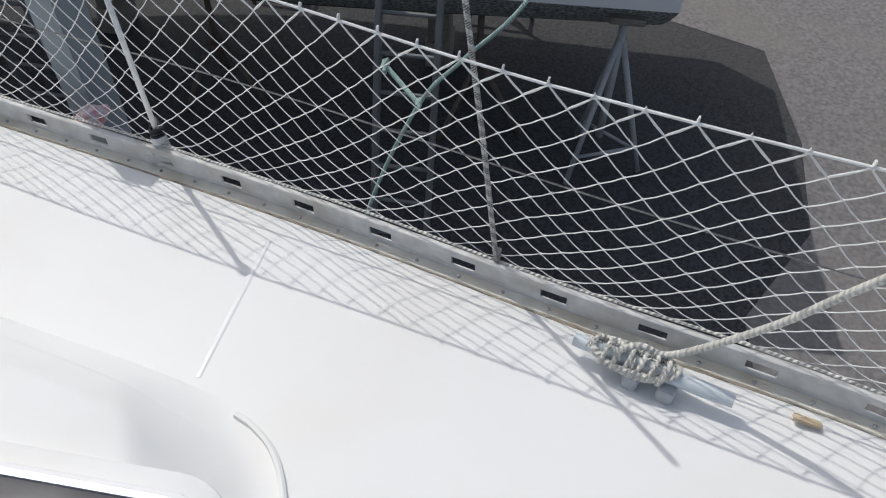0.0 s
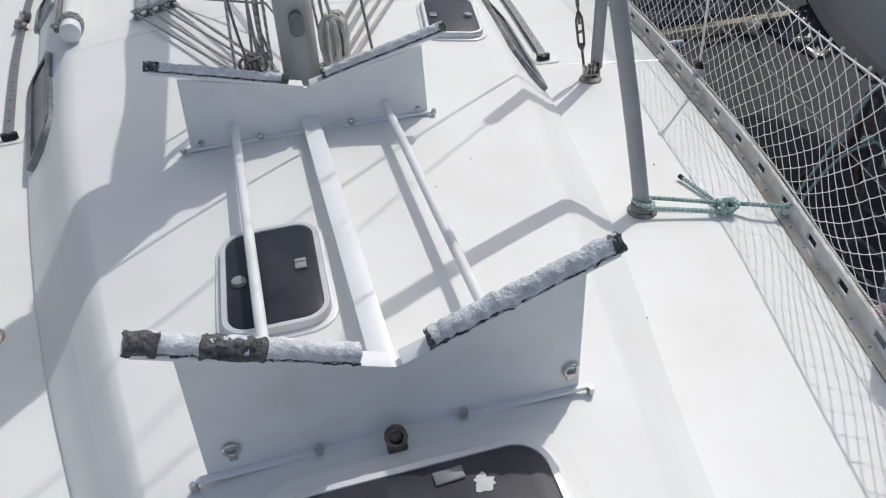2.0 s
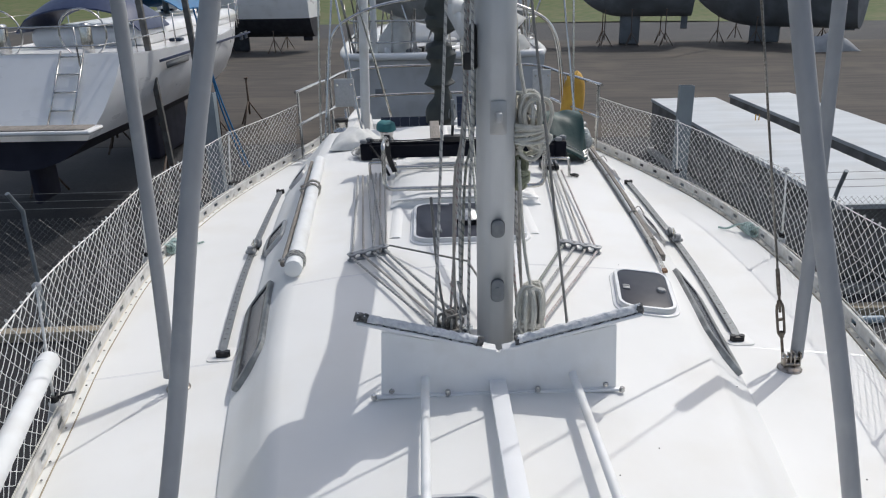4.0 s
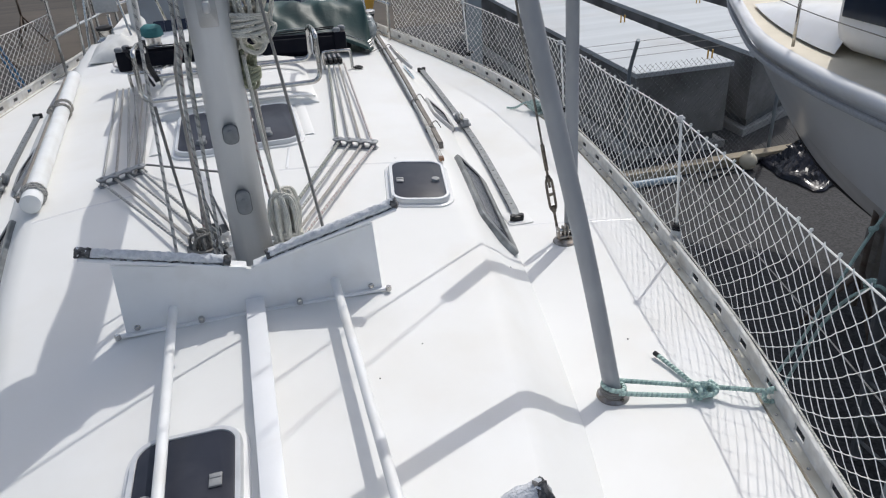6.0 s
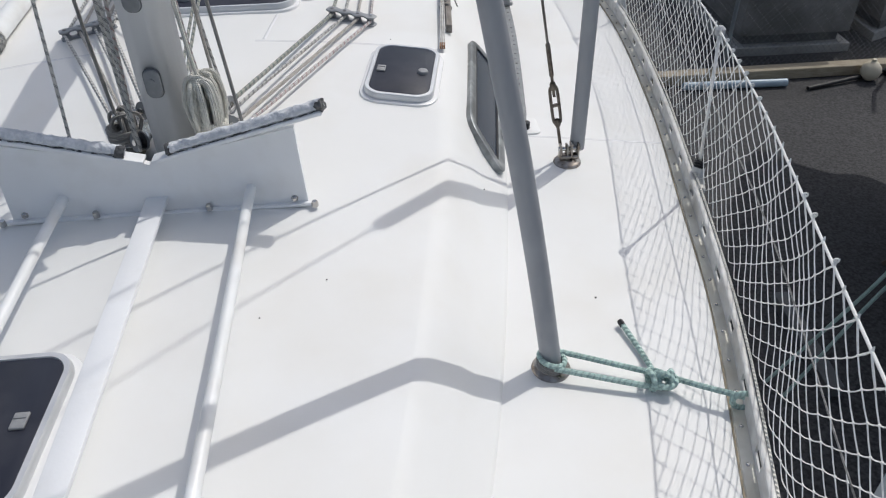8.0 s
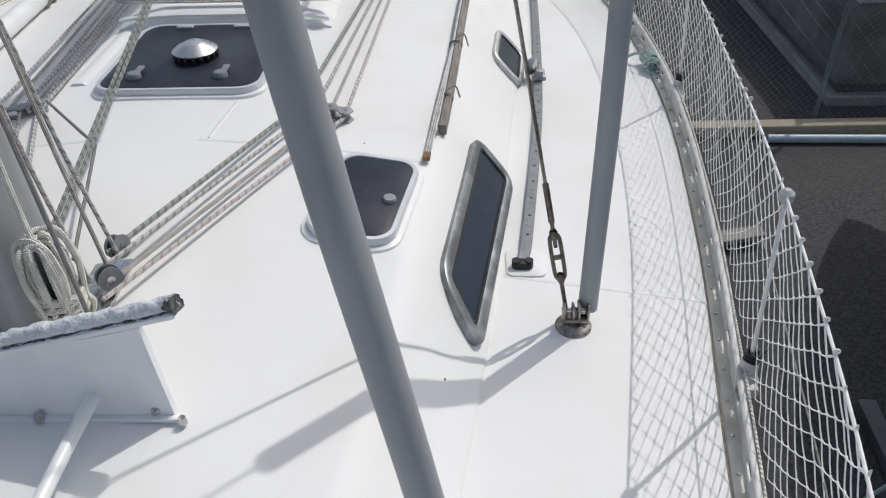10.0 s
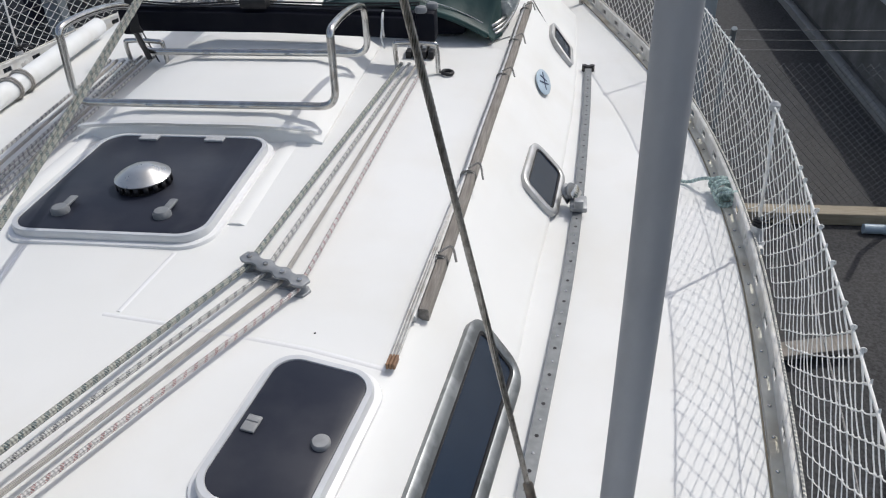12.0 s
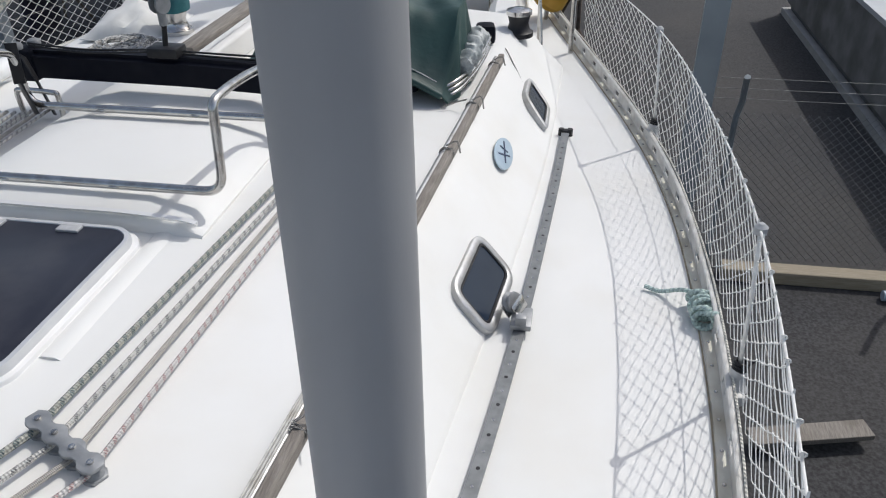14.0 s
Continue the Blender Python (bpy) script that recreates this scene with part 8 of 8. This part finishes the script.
for q, r_ in (((3.78, 1.43, -1.265), 0.06), ((4.01, 1.72, -1.05), 0.045), ((3.29, -1.63, -1.32), 0.05), ((3.52, -1.39, -1.25), 0.07)):
    bm = bmesh.new()
    tube(bm, tangle(q, r_, 16, 3), 0.011, 7)
    solo("rope_knot", bm, RGREEN, label="pale green knot in the rope by the ladder", category="knot", group="green knots")



def cradle_posts():
    root = thing("boat_cradle", (0, 1.5, GROUND), label="grey steel yacht cradle with tall square posts", category="cradle")
    for x, y, top, lean in ((1.395, -1.02, 0.54, 0.0), (1.95, 4.15, 0.55, 0.02), (-1.98, 4.2, 0.58, -0.02)):
        bm = bmesh.new()
        w, d, t = 0.115, 0.075, 0.006
        out = [(-w / 2, -d / 2), (w / 2, -d / 2), (w / 2, d / 2), (-w / 2, d / 2)]
        inn = [(-w / 2 + t, -d / 2 + t), (w / 2 - t, -d / 2 + t), (w / 2 - t, d / 2 - t), (-w / 2 + t, d / 2 - t)]
        frame_ring(bm, out, inn, GROUND + 0.12, top, 0.002)
        move(bm, Matrix.Translation((x, y, 0)) @ pose(0, 0, 0, 0, 0, -6))
        wpart("post", bm, POST, root, smooth=False)
    for y in (-1.02, 4.2):
        bm = bmesh.new()
        bx(bm, (4.4, 0.14, 0.12), (0, y, GROUND + 0.065), bevel=0.008)
        wpart("base_beam", bm, STEELDK, root, smooth=False)
    bm = bmesh.new()
    bx(bm, (0.12, 5.6, 0.10), (2.12, 1.55, GROUND + 0.055), bevel=0.008)
    wpart("side_beam", bm, STEELDK, root, smooth=False)
    bm = bmesh.new()
    bx(bm, (0.12, 1.0, 0.10), (3.59, 2.08, GROUND + 0.055), Matrix.Rotation(-0.06, 3, "Z"), bevel=0.008)
    wpart("outrigger", bm, STEELDK, root, smooth=False)


cradle_posts()
bm = bmesh.new()
bx(bm, (0.85, 0.16, 0.045), (3.12, 4.42, GROUND + 0.10), Matrix.Rotation(0.25, 3, "Z"), bevel=0.006)
bx(bm, (0.10, 0.14, 0.07), (2.85, 4.36, GROUND + 0.036))
solo("loose_plank", bm, WOOD, smooth=False, label="grey weathered plank lying on blocks", category="plank")
bm = bmesh.new()
lathe(bm, [(0, 0), (0.025, 0.005), (0.042, 0.035), (0.036, 0.075), (0.018, 0.105), (0.010, 0.125), (0, 0.13)], 18)
for v in bm.verts:
    v.co += 0.018 * noise.noise_vector(v.co * 30)
move(bm, pose(1.280, -1.03, 0.012, 60, 0, 15) @ Matrix.Scale(0.85, 4))
solo("plastic_bag", bm, REDP, label="crumpled red and clear plastic bag tied in the net", category="bag")


TEALC = mat("faded teal cloth", (0.05, 0.20, 0.21), (0.03, 0.13, 0.14), 14, 0.8, bump=0.4, bscale=60)
ROLLC = mat("dark grey green canvas", (0.050, 0.058, 0.056), (0.028, 0.034, 0.033), 7, 0.7, bump=0.5, bscale=30)


# ---- the after deck, seen over the coachroof ----
def stern_gear():
    root = thing("cockpit", (0, 4.7, -0.05), label="white moulded cockpit coamings behind the coachroof", category="cockpit")
    for s in (1, -1):
        bm = bmesh.new()
        sweep(bm, [(s * 0.93, 3.62, deck_z(0.93, 3.62) - 0.16), (s * 0.95, 4.0, 0.10), (s * 0.92, 4.4, 0.15), (s * 0.85, 5.55, 0.15)], [(-0.10, -0.24), (-0.09, 0.0), (-0.05, 0.04), (0.05, 0.04), (0.10, -0.02), (0.14, -0.24)])
        wpart("coaming", bm, GEL, root)
        bm = bmesh.new()
        rows_ = []
        for k in range(12):
            y = 4.12 + 0.14 * k
            inn = min(0.95, beam(y) - 0.03)
            rows_.append([bm.verts.new((s * (inn + (beam(y) - inn) * j / 4), y, sheer(y) + dz)) for dz in (0.0, -0.03) for j in range(5)])
        for p, q in zip(rows_, rows_[1:]):
            for j in (0, 1, 2, 3, 5, 6, 7, 8):
                bm.faces.new((p[j], p[j + 1], q[j + 1], q[j]))
        bmesh.ops.recalc_face_normals(bm, faces=bm.faces)
        wpart("side_deck", bm, GEL, root)
    bm = bmesh.new()
    bx(bm, (1.5, 1.8, 0.05), (0, 4.8, -0.32), bevel=0.01)
    wpart("sole", bm, WOOD, root, "grey teak cockpit sole")
    bm = bmesh.new()
    bx(bm, (2.0, 0.06, 0.30), (0, 4.14, 0.08), bevel=0.02)
    wpart("bulkhead", bm, GEL, root)
    bm = bmesh.new()
    bx(bm, (2.05, 0.25, 0.34), (0, 5.62, -0.12), bevel=0.05)
    wpart("transom", bm, GEL, root)
    bm = bmesh.new()
    bx(bm, (0.22, 0.12, 0.14), (-0.20, 4.08, 0.20), bevel=0.02)
    wpart("companion_frame", bm, GELSMOOTH, root)


stern_gear()
bm = bmesh.new()
tube(bm, [(-0.060 + 0.012 * math.sin(k * 0.9), 4.55, -0.29 + 0.045 * k) for k in range(40)], [0.112 + 0.016 * math.sin(k * 1.1) + 0.012 * math.sin(k * 2.7) - (0.05 if k in (8, 9, 17, 18, 27, 28) else 0) for k in range(40)], 22)
for v in bm.verts:
    v.co += 0.025 * noise.noise_vector(v.co * 11)
solo("canvas_roll", bm, ROLLC, label="dark grey green roll of canvas standing in the cockpit", category="canvas roll")


def solar(x, y, z, w, h, tilt):
    root = thing("solar_panel", (x, y, z), label="dark blue solar panel in a thin metal frame", category="solar panel", group="solar panels")
    m = pose(0, 0, h / 2, 90 - tilt, 0, 0)
    bm = bmesh.new()
    bx(bm, (w, h, 0.03), bevel=0.004)
    part("panel_frame", move(bm, m), ALUW, root)
    for i in range(6):
        for j in range(4):
            bm = bmesh.new()
            bx(bm, (w / 6.15, h / 4.15, 0.004), (-w / 2 + w * (i + 0.5) / 6, -h / 2 + h * (j + 0.5) / 4, 0.0165))
            part("cell", move(bm, m), SOLAR, root)


solar(-0.35, 4.75, -0.12, 0.52, 0.36, 20)
solar(0.30, 4.02, deck_z(0.3, 4.0) + 0.004, 0.50, 0.26, 35)
for x, y, z, w, h in ((-0.90, 4.55, 0.38, 0.17, 0.24), (0.82, 4.6, 0.40, 0.16, 0.25)):
    root = thing("rail_board", (x, y, z), label="pale grey board clamped to the stern rail", category="board", group="stern boards")
    bm = bmesh.new()
    bx(bm, (w, 0.02, h), (0, 0, h / 2), bevel=0.006)
    part("board", bm, LGREY, root)
    bm = bmesh.new()
    tube(bm, [(0, 0.02, -0.02), (0, 0.02, -z - 0.03)], 0.012, 8)
    part("stay", bm, STEEL, root)
    for q in (-1, 1):
        bm = bmesh.new()
        lathe(bm, [(0, 0.004), (0.01, 0.004), (0.01, 0)], 8, m=pose(q * w * 0.35, -0.011, h * 0.8, 90, 0, 0))
        part("screw", bm, STEEL, root)


def pushpit_ours():
    root = thing("stern_rail", (0, 5.3, -0.02), label="stainless stern rail with upright tubes", category="rail")
    for z in (0.30, 0.58):
        bm = bmesh.new()
        tube(bm, smoothline([rail_pt(4.35, -1, -0.06, z), rail_pt(5.0, -1, -0.06, z), (-0.75, 5.62, z), (0.75, 5.62, z), rail_pt(5.0, 1, -0.06, z), rail_pt(4.35, 1, -0.06, z)], 6), 0.0125, 8)
        wpart("rail_tube", bm, STEEL, root)
    for y, s in ((4.4, 1), (5.0, 1), (5.5, 1), (4.4, -1), (5.0, -1), (5.5, -1)):
        p = rail_pt(y, s, -0.06, 0.0)
        bm = bmesh.new()
        tube(bm, [p, p + Vector((0, 0, 0.58))], 0.0125, 8)
        wpart("rail_post", bm, STEEL, root)
    for dx in (0.0, 0.12):
        bm = bmesh.new()
        tube(bm, smoothline([(-1.12 + dx * 0.3, 5.0 + dx, 0.0), (-1.06, 5.0 + dx, 0.85), (-0.80, 5.0 + dx, 1.12), (-0.3, 5.0 + dx, 1.24), (0.3, 5.0 + dx, 1.24), (0.78, 5.0 + dx, 1.12), (1.02, 5.0 + dx, 0.85), (1.12, 5.0 + dx, 0.0)], 6), 0.0125, 8)
        wpart("arch_tube", bm, STEEL, root)
    for a, b in (((-1.10, 4.5, 0.0), (-0.9, 5.0, 2.2)), ((-1.12, 4.4, 0.0), (-1.02, 4.6, 2.2)), ((1.12, 4.4, 0.0), (0.92, 4.9, 2.2)), ((1.10, 4.5, 0.0), (1.06, 4.7, 2.2)), ((-0.75, 4.6, 0.0), (-1.1, 5.2, 2.0)), ((-0.5, 5.0, 0.1), (-0.85, 5.0, 1.5)), ((0.55, 5.1, 0.1), (0.62, 5.1, 2.4))):
        bm = bmesh.new()
        tube(bm, [a, b], 0.010, 8)
        wpart("strut", bm, STEEL, root)


pushpit_ours()
bm = bmesh.new()
tube(bm, [(-0.78, 5.05, -0.1), (-0.70, 5.05, 2.2)], 0.045, 12)
solo("stern_pole", bm, PVCW, label="white pole standing at the stern rail", category="pole")
bm = bmesh.new()
tube(bm, smoothline([(1.10, 5.0, 0.05), (1.17, 5.0, 0.2), (1.18, 5.0, 0.45), (1.13, 5.0, 0.52)], 5), [0.07] + [0.105] * 13 + [0.07, 0.04], 14)
solo("horseshoe_buoy", bm, YELLOW, label="orange yellow life buoy cover on the stern rail", category="life buoy")


def winch(x, y, z, label="chrome sheet winch on the coaming", dark=False):
    root = thing("winch", (x, y, z), label=label, category="winch", group="winches")
    bm = bmesh.new()
    lathe(bm, [(0, 0), (0.07, 0), (0.07, 0.02), (0.055, 0.03), (0.045, 0.06), (0.055, 0.10), (0, 0.10)], 22)
    part("drum", bm, BLACK if dark else STEEL, root)
    bm = bmesh.new()
    lathe(bm, [(0, 0.10), (0.06, 0.10), (0.06, 0.12), (0.03, 0.13), (0, 0.13)], 22)
    part("top", bm, STEEL if dark else BLACK, root)


winch(-0.92, 4.35, 0.19)
winch(1.03, 3.93, deck_z(1.03, 3.93) - 0.005, "black sheet winch with a chrome top", True)
winch(-0.50, 3.55, deck_z(-0.50, 3.55), "dark covered winch on the coachroof")
bm = bmesh.new()
lathe(bm, [(0.068, 0.0), (0.072, 0.03), (0.066, 0.055), (0.045, 0.068), (0.0, 0.07)], 22)
for v in bm.verts:
    v.co += 0.010 * noise.noise_vector(v.co * 25)
move(bm, Matrix.Translation((-0.50, 3.55, deck_z(-0.50, 3.55) + 0.105)))
solo("teal_cloth", bm, TEALC, label="faded teal cloth tied over the winch", category="cloth")
bm = bmesh.new()
for k in range(26):
    rnd = random.Random(k)
    c = (-0.62 + 0.12 * rnd.random(), 3.10 + 0.14 * rnd.random(), deck_z(-0.6, 3.1) + 0.012 + 0.05 * rnd.random())
    tube(bm, ring_of(c, 0.07 + 0.06 * rnd.random(), (0.5 * (rnd.random() - 0.5), 0.5 * (rnd.random() - 0.5), 1), 14), 0.006, 6, closed=True)
solo("tangled_rope", bm, RBLACK, label="tangled flecked rope lying on the coachroof", category="rope")
bm = bmesh.new()
rows = []
for j in range(13):
    rows.append([bm.verts.new((-0.92 + 0.36 * i / 12, 3.42 + 0.44 * j / 12, deck_z(-0.7, 3.6) + 0.005 + 0.125 * max(0, math.sin(math.pi * i / 12) * math.sin(math.pi * j / 12)) ** 0.6 * (0.85 + 0.4 * noise.noise(Vector((i * 0.5, j * 0.5, 2)))))) for i in range(13)])
for a, b in zip(rows, rows[1:]):
    for k in range(12):
        bm.faces.new((a[k], a[k + 1], b[k + 1], b[k]))
low = bmesh.ops.extrude_face_region(bm, geom=list(bm.faces))
bmesh.ops.translate(bm, verts=[v for v in low["geom"] if isinstance(v, bmesh.types.BMVert)], vec=(0, 0, -0.006))
solo("white_bag", bm, CLOTH, label="white cloth bag lying by the ropes", category="bag")
root = thing("rope_clutch", (-0.42, 3.12, deck_z(-0.4, 3.12)), label="black five way rope clutch on the coachroof", category="rope clutch")
for k in range(5):
    bm = bmesh.new()
    bx(bm, (0.026, 0.12, 0.05), (-0.06 + 0.03 * k, 0, 0.026), bevel=0.006)
    part("clutch", bm, BLACK, root)
    bm = bmesh.new()
    bx(bm, (0.018, 0.07, 0.012), (-0.06 + 0.03 * k, 0.0, 0.056), bevel=0.003)
    part("lever", bm, DGREY, root)
root = thing("companionway_board", (-0.12, 3.25, deck_z(0, 3.25)), label="weathered wooden edge and frame of the companionway hatch", category="hatch board")
bm = bmesh.new()
bx(bm, (0.07, 0.75, 0.03), (-0.02, 0.05, 0.12), bevel=0.005)
part("teak_edge", bm, WOOD, root)
bm = bmesh.new()
bx(bm, (0.05, 0.70, 0.10), (0.05, 0.05, 0.05), bevel=0.012)
part("moulding", bm, GEL, root)
stand = thing("jack_stand", (4.62, -2.85, GROUND), label="pale grey tripod jack stand under the motor boat", category="stand")
bm = bmesh.new()
tube(bm, [(0, 0, 0.30), (0, 0, 1.38)], 0.030, 10)
part("screw", bm, LGREY, stand)
bm = bmesh.new()
bx(bm, (0.34, 0.24, 0.05), (0, 0, 1.40), bevel=0.008)
part("head_block", bm, WOOD, stand, "grey wooden block")
for a_ in (0.4, 2.5, 4.6):
    bm = bmesh.new()
    tube(bm, [(0.02 * math.cos(a_), 0.02 * math.sin(a_), 1.16), (0.36 * math.cos(a_), 0.36 * math.sin(a_), 0.02)], 0.022, 8)
    part("leg", bm, LGREY, stand)
    bm = bmesh.new()
    b_ = a_ + 2.1
    tube(bm, [(0.27 * math.cos(a_), 0.27 * math.sin(a_), 0.24), (0.27 * math.cos(b_), 0.27 * math.sin(b_), 0.24)], 0.014, 6)
    part("brace", bm, LGREY, stand)
